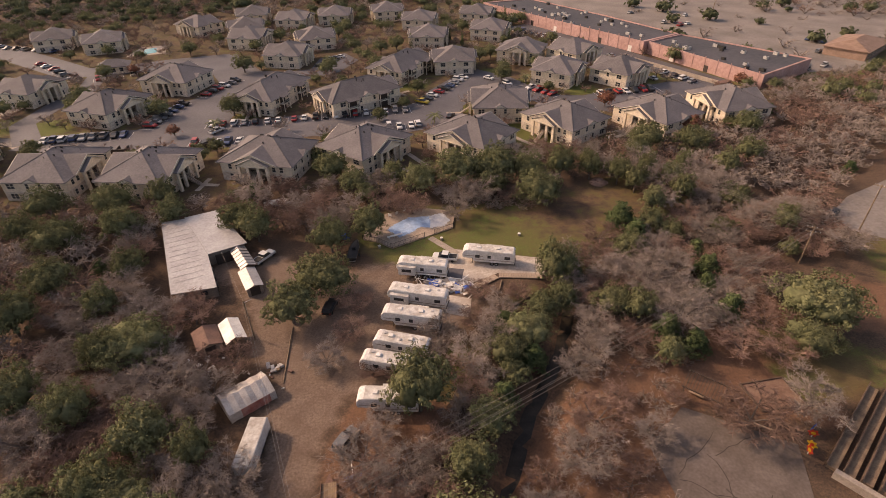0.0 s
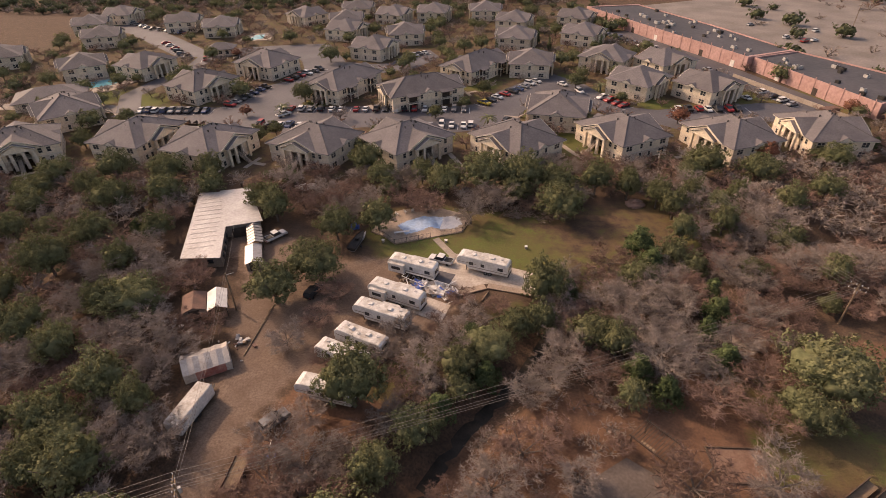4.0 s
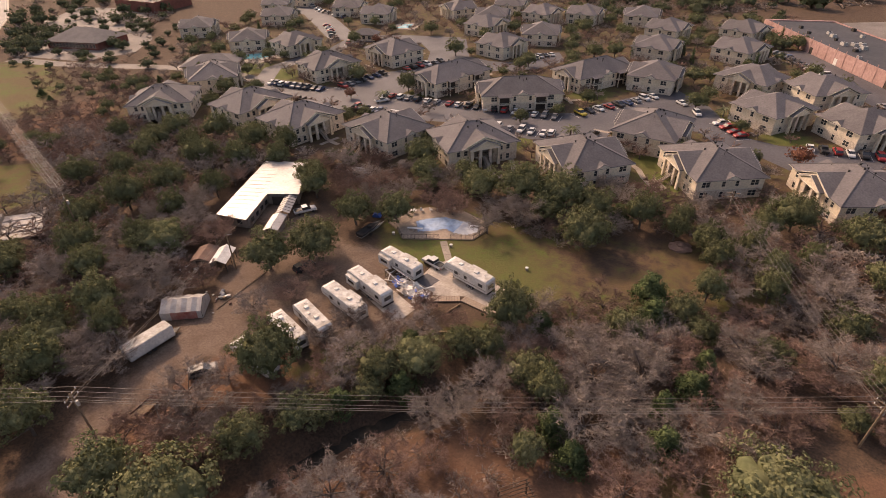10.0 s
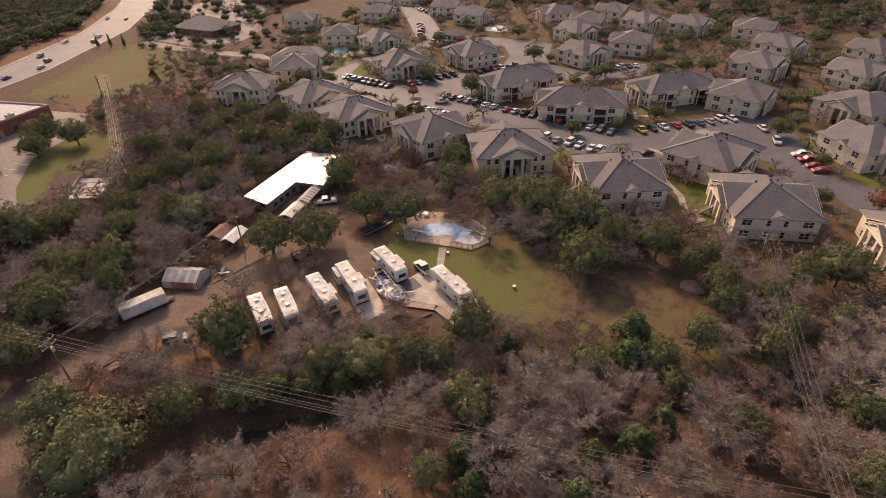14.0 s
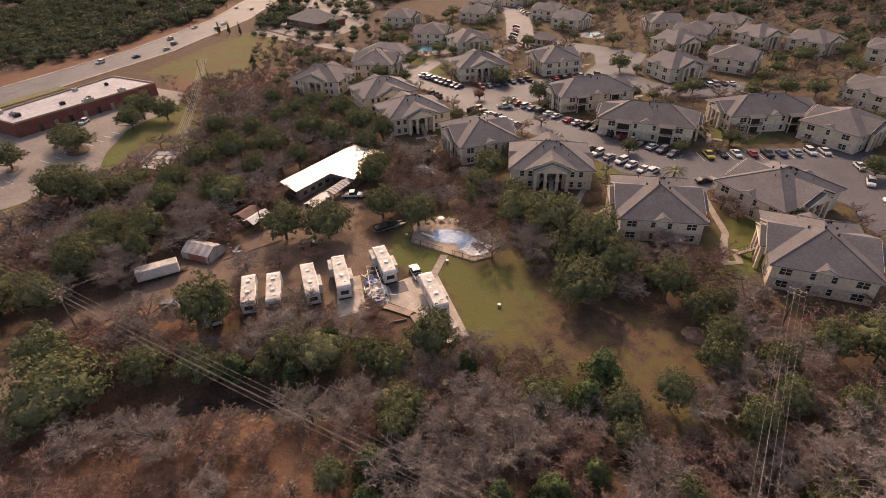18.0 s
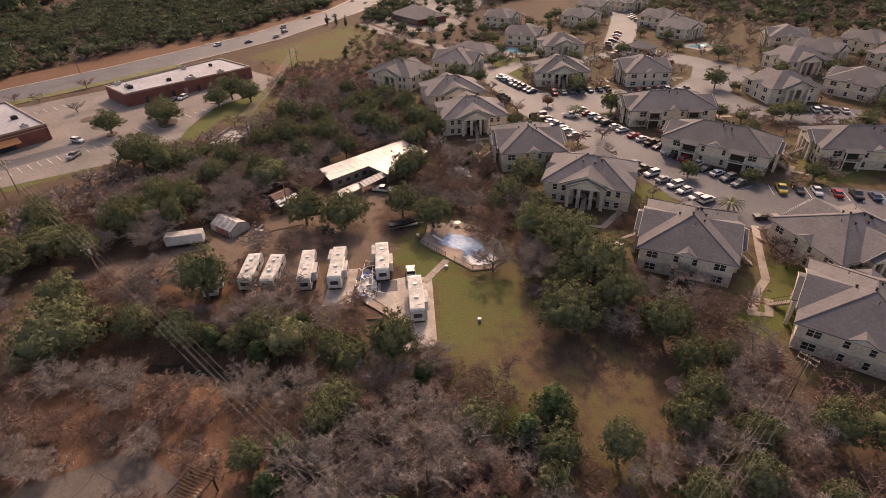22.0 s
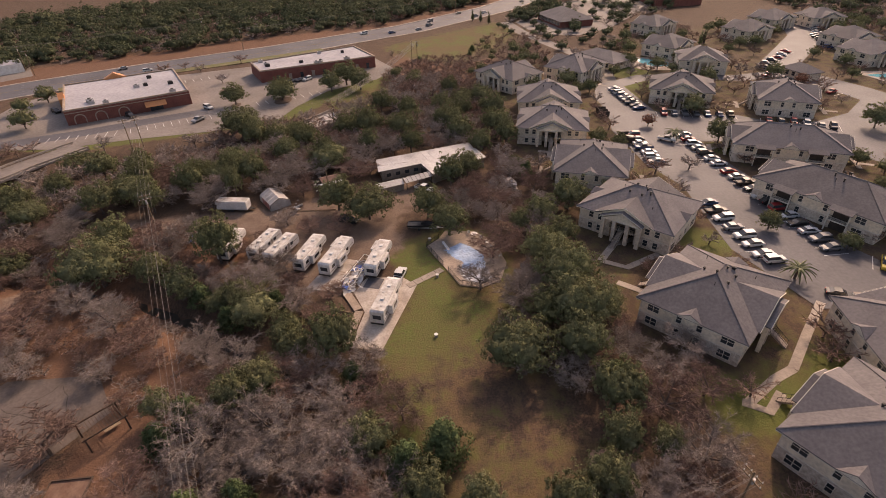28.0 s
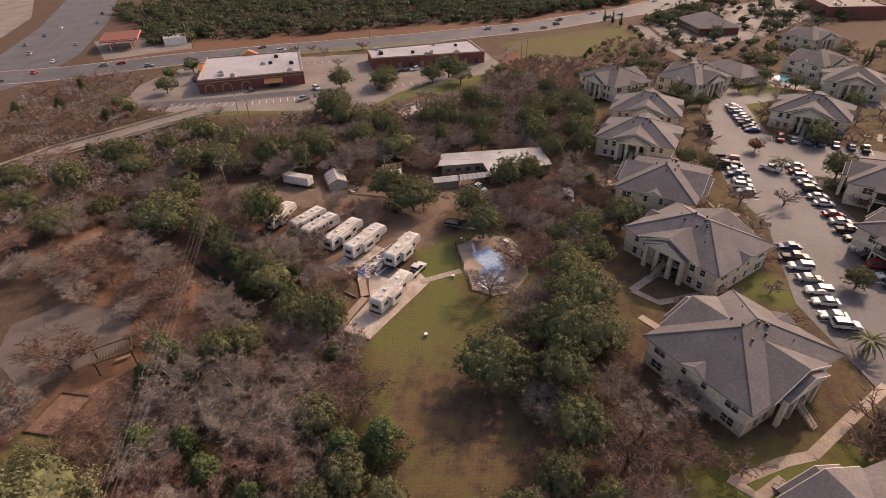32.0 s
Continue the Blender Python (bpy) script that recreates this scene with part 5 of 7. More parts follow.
def flat_building(name, label, poly, h, wall_mat, roof_mat, units, cap_mat=None, seed=1):
    root = thing(name, label, "shop")
    cx, cy = sum(p[0] for p in poly) / len(poly), sum(p[1] for p in poly) / len(poly)
    part("wall", Shape().prism(poly, "z", 0, h), wall_mat, root)
    k = 0.975
    inner = [(cx + (x - cx) * k, cy + (y - cy) * k) for x, y in poly]
    n = len(poly)
    para = Shape()
    for i in range(n):
        j = (i + 1) % n
        para.prism([poly[i], poly[j], inner[j], inner[i]], "z", h, h + 0.55)
    part("parapet", para, cap_mat or wall_mat, root)
    part("roof", Shape().prism(inner, "z", h, h + 0.06), roof_mat, root)
    rs = random.Random(seed)
    made = 0
    while made < units:
        x = rs.uniform(min(p[0] for p in inner), max(p[0] for p in inner))
        y = rs.uniform(min(p[1] for p in inner), max(p[1] for p in inner))
        sm = [(cx + (px - cx) * 0.88, cy + (py - cy) * 0.88) for px, py in poly]
        if not inside(sm, x, y):
            continue
        s = rs.uniform(0.6, 1.3)
        m = pose(x, y, h + 0.05, 0, 0, math.degrees(math.atan2(poly[1][1] - poly[0][1], poly[1][0] - poly[0][0])))
        u = part("roof_unit", Shape().box(-s, -s * 0.7, 0, s, s * 0.7, 0.75 + s * 0.4, m=m), rs.choice((METAL_VENT, METAL_VENT, IRON)), root)
        part("fan", Shape().tube(m @ Vector((0, 0, 0.75 + s * 0.4)), m @ Vector((0, 0, 0.9 + s * 0.4)), s * 0.45, s * 0.45, 8), IRON, u)
        made += 1
    return root


def hip_awning(parent, m, w, d, z):
    s = Shape()
    s.slab([m @ Vector(p) for p in ((-w, -0.1, z + 1.3), (-w, d, z), (w, d, z), (w, -0.1, z + 1.3))][::-1], 0.12)
    return part("awning", s, AWNING, parent, "orange canvas awning")


R1 = [(-85, -39.5), (-108.8, -6.0), (-140.2, -28.1), (-117, -62)]
red1 = flat_building("restaurant_building", "red brick building with pale arches and a grey flat roof", R1, 4.9, BRICK_RED, GREY_ROOF, 9, DECK_TAN, 3)
m, d = along(*R1[1], *R1[0])
for x in (d * 0.56, d * 0.74, d * 0.9):
    s = Shape()
    pts = [(-1.9, 0.2), (-1.9, 1.9)] + [(1.9 * math.cos(math.pi - k * math.pi / 8), 1.9 + 1.6 * math.sin(k * math.pi / 8)) for k in range(1, 8)] + [(1.9, 1.9), (1.9, 0.2)]
    inn = [(px * 0.82, 0.2 + (pz - 0.2) * 0.9) for px, pz in pts]
    s.prism([(x + px, pz) for px, pz in pts] + [(x + px, pz) for px, pz in inn[::-1]], "y", 0.0, 0.22, m=m)
    part("arch", s, DECK_TAN, red1, "pale stone arch surround")
part("band", Shape().box(0, 0.0, 4.0, d, 0.12, 4.25, m=m), DECK_TAN, red1)
hip_awning(red1, m @ Matrix.Translation((d * 0.3, 0, 0)), 3.6, 2.4, 2.3)
part("entrance", Shape().box(d * 0.3 - 2.2, 0, 0, d * 0.3 + 2.2, 0.15, 2.3, m=m), GLASS_DARK, red1)
m, d = along(*R1[0], *R1[3])
tower = Shape().prism([(-2.6, 0), (2.6, 0), (2.6, 5.2), (0, 7.0), (-2.6, 5.2)], "y", -0.6, 1.4, m=m @ Matrix.Translation((d * 0.5, 0, 0)))
part("porch", tower, AWNING, red1)
m, d = along(*R1[3], *R1[2])
part("porch", Shape().prism([(-4.2, 0), (4.2, 0), (4.2, 5.0), (0, 7.2), (-4.2, 5.0)], "y", -0.8, 2.0, m=m @ Matrix.Translation((d * 0.45, 0, 0))), AWNING, red1)
R2 = [(-136, 11.5), (-160.3, 56), (-181, 42.2), (-151, 1.7)]
red2 = flat_building("shop_building", "long low red brick shop with a grey flat roof", R2, 4.6, BRICK_RED, GREY_ROOF, 10, DECK_TAN, 7)
m, d = along(*R2[1], *R2[0])
for i in range(9):
    part("door", Shape().box(3 + i * (d - 6) / 9, 0.0, 0, 4.3 + i * (d - 6) / 9, 0.1, 2.4, m=m), DECK_TAN if i % 2 else GLASS_DARK, red2)
for cx, cy, r in ((-112, 28.6, 4.5), (-107, 12, 2.4), (-126, 0, 3.0), (-96, -24, 2.0)):
    isl = [(cx + r * math.cos(k * 0.5236), cy + r * 0.7 * math.sin(k * 0.5236)) for k in range(12)]
    flat_patch("lot_island", isl, 0.24, TIMBER_DARK, "mulched planting island in the lot", "island", thick=0.2)
stripes = Shape()
for (x0, y0), (x1, y1), n in (((-80, -14), (-97, 12), 13), ((-108, 20), (-122, 40), 8), ((-70, -40), (-78, -18), 9), ((-128, -40), (-148, -10), 12)):
    t = math.degrees(math.atan2(y1 - y0, x1 - x0))
    for i in range(n):
        f = i / (n - 1)
        stripes.box(-0.07, -2.5, 0.1, 0.07, 2.5, 0.112, m=pose(x0 + (x1 - x0) * f, y0 + (y1 - y0) * f, 0, 0, 0, t))
solo("plaza_stripes", stripes, PAINT_WHITE, "white painted stall lines on the pale lot", "road marking", kind="stuff")
flat_patch("plaza_lane", strip([(-66, -52), (-78, -30), (-90, -12), (-100, 4)], 7), 0.1, ASPHALT, "dark asphalt lane before the arches", "road")
flat_patch("grass_strip", strip([(-128, -74), (-150, -46), (-172, -12), (-196, 22)], 6), 0.2, mat("verge_grass", (0.1, 0.11, 0.04), (0.16, 0.13, 0.06), 0.3, 0.95), "narrow grass verge between lot and highway", "verge", thick=0.18)
M1 = [(93, 243.5), (118, 192), (147, 212), (112, 256)]
M2 = [(27, 342), (64, 283), (90.5, 242.3), (111, 256), (88, 300), (56, 352)]
mall = flat_building("mall", "long low mall with pink stucco walls and dark flat roof", M2, 5.0, PINK_WALL, FLAT_ROOF, 26, PINK_WALL, 11)
mall2 = flat_building("mall_wing", "pink stucco mall wing with a dark flat roof", M1, 4.8, PINK_WALL, FLAT_ROOF, 16, PINK_WALL, 12)
for root, poly, hh in ((mall, M2, 6.6), (mall2, M1, 6.0)):
    for a, b in ((poly[1], poly[0]), (poly[2], poly[1])) if root is mall else ((poly[1], poly[0]),):
        m, d = along(*a, *b)
        for i in range(int(d / 6)):
            part("pilaster", Shape().box(i * 6 + 2, 0, 0, i * 6 + 2.35, 0.14, hh, m=m), PINK_WALL, root)
        for i in range(int(d / 18)):
            part("service_door", Shape().box(i * 18 + 6, 0, 0, i * 18 + 8.2, 0.1, 2.6, m=m), DARK_GAP if i % 2 else WHITE_PAINT, root)
yard_wall = thing("yard_wall", "low concrete screen wall behind the mall", "wall", kind="structure")
m, d = along(112, 187, 84, 232)
part("wall", Shape().box(0, -0.15, 0, d, 0.15, 1.6, m=m), CONCRETE, yard_wall)
dump = thing("dumpster", "rusty orange dumpster in the mall yard", "dumpster", pose(106, 196, 0.06, 0, 0, 30))
part("bin", Shape().prism([(-3, 0), (3, 0), (3.2, 1.9), (-3.2, 1.9)], "y", -1.2, 1.2), RUST_ROOF, dump)
part("lid", Shape().box(-3.2, -1.25, 1.9, 0, 1.25, 1.98), RUST_ROOF, dump)
for x, y, t in ((-95.5, 145.8, 5), (-72.0, 148.6, 10)):
    enc = thing("bin_enclosure", "brown walled bin enclosure at the lot's edge", "enclosure", pose(x, y, 0.06, 0, 0, t), "bin enclosures")
    for a, b, c, e in ((-2.6, -1.6, -2.4, 1.6), (2.4, -1.6, 2.6, 1.6), (-2.4, -1.6, 2.4, -1.4), (-0.1, -1.4, 0.1, 1.6)):
        part("wall", Shape().box(a, b, 0, c, e, 1.8), DARK_GAP, enc)


def hip_building(name, label, cx, cy, turn, lx, ly, h, rise, wall_mat, roof_mat, wins, category="building"):
    root = thing(name, label, category, pose(cx, cy, 0, 0, 0, turn))
    a, b = lx / 2, ly / 2
    part("wall", Shape().box(-a + 0.8, -b + 0.8, 0, a - 0.8, b - 0.8, h), wall_mat, root)
    r = max(a - b, 0.4)
    s = Shape()
    for f in ([(-a, -b, h), (a, -b, h), (r, 0, h + rise), (-r, 0, h + rise)], [(a, -b, h), (a, b, h), (r, 0, h + rise)], [(a, b, h), (-a, b, h), (-r, 0, h + rise), (r, 0, h + rise)], [(-a, b, h), (-a, -b, h), (-r, 0, h + rise)]):
        s.slab(f, 0.2)
    part("roof", s, roof_mat, root)
    for i in range(wins):
        x = -a + 2 + (lx - 4) * (i + 0.5) / wins
        for sy in (-1, 1):
            m2 = Matrix.Translation((x, sy * (b - 0.8), h * 0.55)) @ Matrix.Rotation(0 if sy < 0 else math.pi, 4, "Z")
            window("window", root, m2, min(1.4, (lx - 4) / wins * 0.6), h * 0.5, 1, False)
    return root


BRICK_TAN = mat("tan_brick", (0.3, 0.2, 0.15), (0.24, 0.16, 0.12), 0.5, 0.85)
TILE_BROWN = mat("brown_tile", (0.2, 0.125, 0.09), (0.26, 0.17, 0.125), 0.4, 0.8, fine=3.0)
hip_building("office_building", "low office building with grey hip roof and a row of windows", -259, 153, 20, 32, 22, 3.6, 5.0, BRICK_RED, SHINGLE, 14, "office")
hip_building("club_house", "low club house with a grey roof by the pool", -163, 158, 40, 24, 16, 3.2, 3.0, SIDING, SHINGLE, 5)
hip_building("pool_house", "small pool house with a grey roof", -139, 231, 20, 13, 9, 3.0, 2.4, SIDING, SHINGLE, 3)
hip_building("restaurant", "low tan restaurant with tiled hip roofs", 184, 240, 40, 30, 18, 3.8, 2.6, BRICK_TAN, TILE_BROWN, 7)
for poly, dk, label in (([(-168, 173.5), (-171, 177.5), (-163.5, 186.5), (-157, 185.5), (-157, 179), (-162, 175)], [(-173, 170), (-173, 180), (-164, 191), (-150, 188), (-152, 172), (-163, 168)], "pale deck round the turquoise pool"), ([(-141, 257), (-143, 268), (-139, 271), (-135, 262)], [(-146, 254), (-147, 272), (-136, 276), (-130, 260)], "pale deck round the small pool")):
    flat_patch("swim_deck", dk, 0.1, CONCRETE, label, "pavement", thick=0.1)
    flat_patch("swim_pool", poly, 0.13, POOL_WATER, "turquoise water of an outdoor swimming pool", "pool")
gas = thing("gas_station", "gas station canopy with a red and white edge", "gas station", pose(-145, -144, 0.1, 0, 0, 42))
part("canopy", Shape().box(-13, -9, 4.6, 13, 9, 5.6), PLASTIC_RED, gas)
part("canopy_roof", Shape().box(-12.8, -8.8, 5.6, 12.8, 8.8, 5.66), BRICK_RED, gas)
part("edge_band", Shape().box(-13.1, -9.1, 5.1, 13.1, 9.1, 5.35), WHITE_PAINT, gas)
for x in (-9, 0, 9):
    for y in (-5, 5):
        part("column", Shape().box(x - 0.25, y - 0.25, 0, x + 0.25, y + 0.25, 4.6), WHITE_PAINT, gas)
        part("pump", Shape().box(x - 0.4, y - 1.4, 0, x + 0.4, y - 0.6, 1.6), PLASTIC_RED, gas)
kiosk = flat_building("kiosk", "small white shop with a flat roof beside the gas station", [(-150, -120), (-158, -112), (-166, -120), (-158, -128)], 3.6, WHITE_PAINT, GREY_ROOF, 1, WHITE_PAINT, 4)
flat_patch("station_lot", [(-118, -128), (-150, -102), (-180, -128), (-176, -160), (-150, -172)], 0.12, LOT_CONCRETE, "pale concrete forecourt of the gas station", "parking lot")
flat_patch("far_lot", [(-110, -210), (-200, -290), (-300, -420), (-200, -420), (-60, -260)], 0.1, LOT_CONCRETE, "far pale parking lot beyond the junction", "parking lot")
# bridge rails
br = thing("bridge_rail", "low pale concrete bridge rail along the road", "railing")
for off in (-4.3, 4.3):
    pts = strip(BRIDGE_ROAD[:5], abs(off) * 2)
    line = pts[:5] if off < 0 else pts[5:]
    for a, b in zip(line, line[1:]):
        m, d = along(*a, *b, 0.4)
        part("rail", Shape().box(0.05, -0.12, 0.35, d - 0.05, 0.12, 0.85, m=m), CONCRETE, br)
        for i in range(int(d / 3) + 1):
            part("post", Shape().box(i * 3 + 0.1, -0.15, 0, i * 3 + 0.4, 0.15, 0.35, m=m), CONCRETE, br)
# footpaths by the houses
for i, line in enumerate(([(5.2, 166.2), (13.8, 159.6), (22.0, 153.6)], [(22.0, 153.6), (24.2, 150.0), (29.0, 144.2)], [(29.0, 143.2), (30.6, 146.4), (27.0, 149.6)], [(-6.9, 129.4), (-13.2, 133.2)], [(-6.9, 129.4), (-4.6, 134.2), (-9.6, 141.6)], [(-13.2, 133.2), (-15.6, 138.4)], [(0.4, 131.2), (3.2, 135.4)])):
    flat_patch("footpath", strip(line, 1.5), 0.07 + 0.004 * i, CONCRETE, "pale concrete footpath beside the house", "pavement", thick=0.06)
for hx, hy, ha in houses_near[3:] + houses_long:
    for s in (-1, 1):
        L0 = 9.0 if (hx, hy, ha) in houses_near else 14.0
        m = pose(hx, hy, 0, 0, 0, ha)
        p, q = m @ Vector((s * (L0 + 3.6), 0, 0)), m @ Vector((s * (L0 + 8.5), 0, 0))
        mm, d = along(p.x, p.y, q.x, q.y)
        solo("footpath_slab", Shape().box(0, -0.7, 0.0, d, 0.7, 0.075, m=mm).box(0, -3.5, 0.0, 1.3, 3.5, 0.071, m=mm), CONCRETE, "pale concrete path before the stairs", "footpath", group="entry footpaths", kind="structure")

WHITE_CONCRETE = mat("bleached_concrete", (0.5, 0.46, 0.41), (0.34, 0.3, 0.27), 0.5, 0.85, fine=3.0)
BOULDER = mat("boulder_rock", (0.27, 0.17, 0.13), (0.19, 0.12, 0.095), 1.0, 0.95, fine=5.0, bump=0.4)
# spillway west of the woods, the rock hut on the lawn's end
weir = thing("spillway", "pale concrete spillway with a dark retaining wall", "spillway")
part("apron", Shape().slab([(x, y, 0.25) for x, y in WEIR], 0.3), WHITE_CONCRETE, weir)
for p, q in ((WEIR[0], WEIR[3]), (WEIR[1], WEIR[2])):
    m, d = along(*p, *q, 0.0)
    part("retaining_wall", Shape().box(0, -0.25, -0.4, d, 0.25, 1.1, m=m), CONCRETE, weir)
for i in range(3):
    f = 0.25 + 0.25 * i
    a = Vector(WEIR[0]).lerp(Vector(WEIR[3]), f)
    b = Vector(WEIR[1]).lerp(Vector(WEIR[2]), f)
    m, d = along(a.x, a.y, b.x, b.y, 0.25)
    part("sill", Shape().box(0.4, -0.15, -0.02, d - 0.4, 0.15, 0.2, m=m), WHITE_CONCRETE, weir)
hut = thing("rock_mound", "low reddish-brown boulder mound at the lawn's end", "rock", pose(40.6, 121.4, 0, 0, 0, 20))
hs = random.Random(8)
for i in range(7):
    a = i * 0.9
    r = 0.0 if i == 0 else 0.9
    blk = Shape()
    vs, fs = [], []
    for k in range(4):
        z = (0.0, 0.5, 1.0, 1.35)[k] * (1.0 if i == 0 else 0.6)
        w = (1.15, 1.2, 0.85, 0.3)[k]
        for j in range(8):
            g = j * math.pi / 4
            w2 = w * hs.uniform(0.8, 1.15)
            vs.append((math.cos(a) * r * 1.3 + math.cos(g) * w2 * 1.2, math.sin(a) * r + math.sin(g) * w2, z + hs.uniform(-0.05, 0.05)))
    for k in range(3):
        for j in range(8):
            fs.append((k * 8 + j, k * 8 + (j + 1) % 8, (k + 1) * 8 + (j + 1) % 8, (k + 1) * 8 + j))
    fs.append(tuple(range(24, 32)))
    blk.add(vs, fs)
    part("boulder", blk, BOULDER, hut)
far_shop = flat_building("brick_office", "far low brick office block with flat roof", [(-342, 214), (-304, 218), (-312, 250), (-352, 244)], 6.0, BRICK_RED, LOT_CONCRETE, 4)

# ---------------------------------------------------------------- trees
TREE_RS = random.Random(11)


def bare_mesh(seed, h, spread, levels, thick=1.0, spikes=4):
    """Trunk and branch shapes of a leafless tree: limbs, branches, and sprays of fine twigs that make up a rounded crown."""
    rs = random.Random(seed)
    trunk, twigs = Shape(), Shape()
    heart = Vector((0, 0, h * 0.34))

    def grow(p, d, length, r, level, link):
        d = d.normalized()
        q = p + d * length + Vector((rs.uniform(-1, 1), rs.uniform(-1, 1), rs.uniform(-0.2, 0.4))) * length * 0.12
        s = trunk if level < 2 else twigs
        sides = (7, 5)[level] if level < 2 else 3
        if level >= spikes:      # the finest twigs: slim slivers
            o = len(s.v)
            u = d.orthogonal() * r
            w = d.cross(u)
            a = rs.uniform(0, 6.28)
            u = u * math.cos(a) + w * math.sin(a)
            s.add([p + u, p - u, q], [(0, 1, 2)])
            s.f.append((link, o, o + 1))
            s.k.append(0)
            return
        s.tube(p, q, r, r * (0.7 if level < 2 else 0.45), sides, cap=False, link=link if (level == 1 or level > 2) else None)
        mine = len(s.v) - 1
        if level >= len(levels):
            return
        for i in range(levels[level]):
            f = rs.uniform(0.35, 1.0) if level else rs.uniform(0.6, 1.0)
            if i == 0:
                f = 1.0
            start = p + (q - p) * f
            az = rs.uniform(0, 2 * math.pi) if level else (i + rs.uniform(-0.3, 0.3)) * 2 * math.pi / levels[0]
            side = Vector((math.cos(az), math.sin(az), rs.uniform(-0.5, 0.7)))
            out = (start - heart).normalized()
            nd = d * rs.uniform(0.3, 0.8) + side * rs.uniform(0.5, 0.95) + out * (0.4 if level > 1 else 0.25)
            if level > 1:
                nd = d * rs.uniform(0.1, 0.5) + side + out * 0.35
            if level == 0:
                nd = Vector((math.cos(az) * spread, math.sin(az) * spread, rs.uniform(0.5, 1.25)))
            ln = h * (0.34, 0.24, 0.15, 0.1)[level] * rs.uniform(0.7, 1.15)
            grow(start, nd, ln, max(r * (0.5, 0.45, 0.5, 0.55)[level] * rs.uniform(0.7, 1.0), (0.05, 0.044, 0.036, 0.028)[level] * thick), level + 1, mine)

    grow(Vector((0, 0, -0.3)), Vector((rs.uniform(-0.15, 0.15), rs.uniform(-0.15, 0.15), 1)), h * 0.26, h * 0.022 + 0.06, 0, None)
    return trunk, twigs


def ball():
    """The corners and triangles of a rounded lump."""
    bm = bmesh.new()
    bmesh.ops.create_icosphere(bm, subdivisions=2, radius=1.0)
    out = [v.co.copy() for v in bm.verts], [tuple(v.index for v in f.verts) for f in bm.faces]
    bm.free()
    return out


BALL = ball()


def lump(rs, c, r, vs, fs):
    """An uneven lump of dense inner foliage."""
    cv, cf = BALL
    o = len(vs)
    seed = Vector((rs.uniform(0, 99), rs.uniform(0, 99), rs.uniform(0, 99)))
    for p in cv:
        k = r * (0.9 + 0.6 * noise.noise(p * 1.7 + seed) + rs.uniform(-0.12, 0.12))
        vs.append(c + Vector((p.x * k, p.y * k, p.z * k * 0.8)))
    fs += [tuple(a + o for a in f) for f in cf]


def leaf_clump(rs, c, r, sprays, size, out, vs, fs):
    """A ragged clump of small bent leaf sprays that face outwards."""
    for _ in range(sprays):
        u = Vector((rs.gauss(0, 1), rs.gauss(0, 1), rs.gauss(0.2, 0.8))).normalized()
        p = c + Vector((u.x, u.y, u.z * 0.75)) * r * rs.uniform(0.2, 1.25) ** 0.6
        nrm = (u * 0.8 + out * 0.7 + Vector((rs.uniform(-0.7, 0.7), rs.uniform(-0.7, 0.7), rs.uniform(-0.3, 0.7)))).normalized()
        a = Matrix.Rotation(rs.uniform(0, 6.28), 3, nrm) @ nrm.orthogonal().normalized()
        b = nrm.cross(a)
        s = size * rs.uniform(0.6, 1.4)
        o = len(vs)
        bend = nrm * s * rs.uniform(-0.4, 0.4)
        vs += [p - a * s, p - b * s * 0.7 + bend, p + a * s, p + b * s * 0.7 + bend]
        fs += [(o, o + 1, o + 2), (o, o + 2, o + 3)]


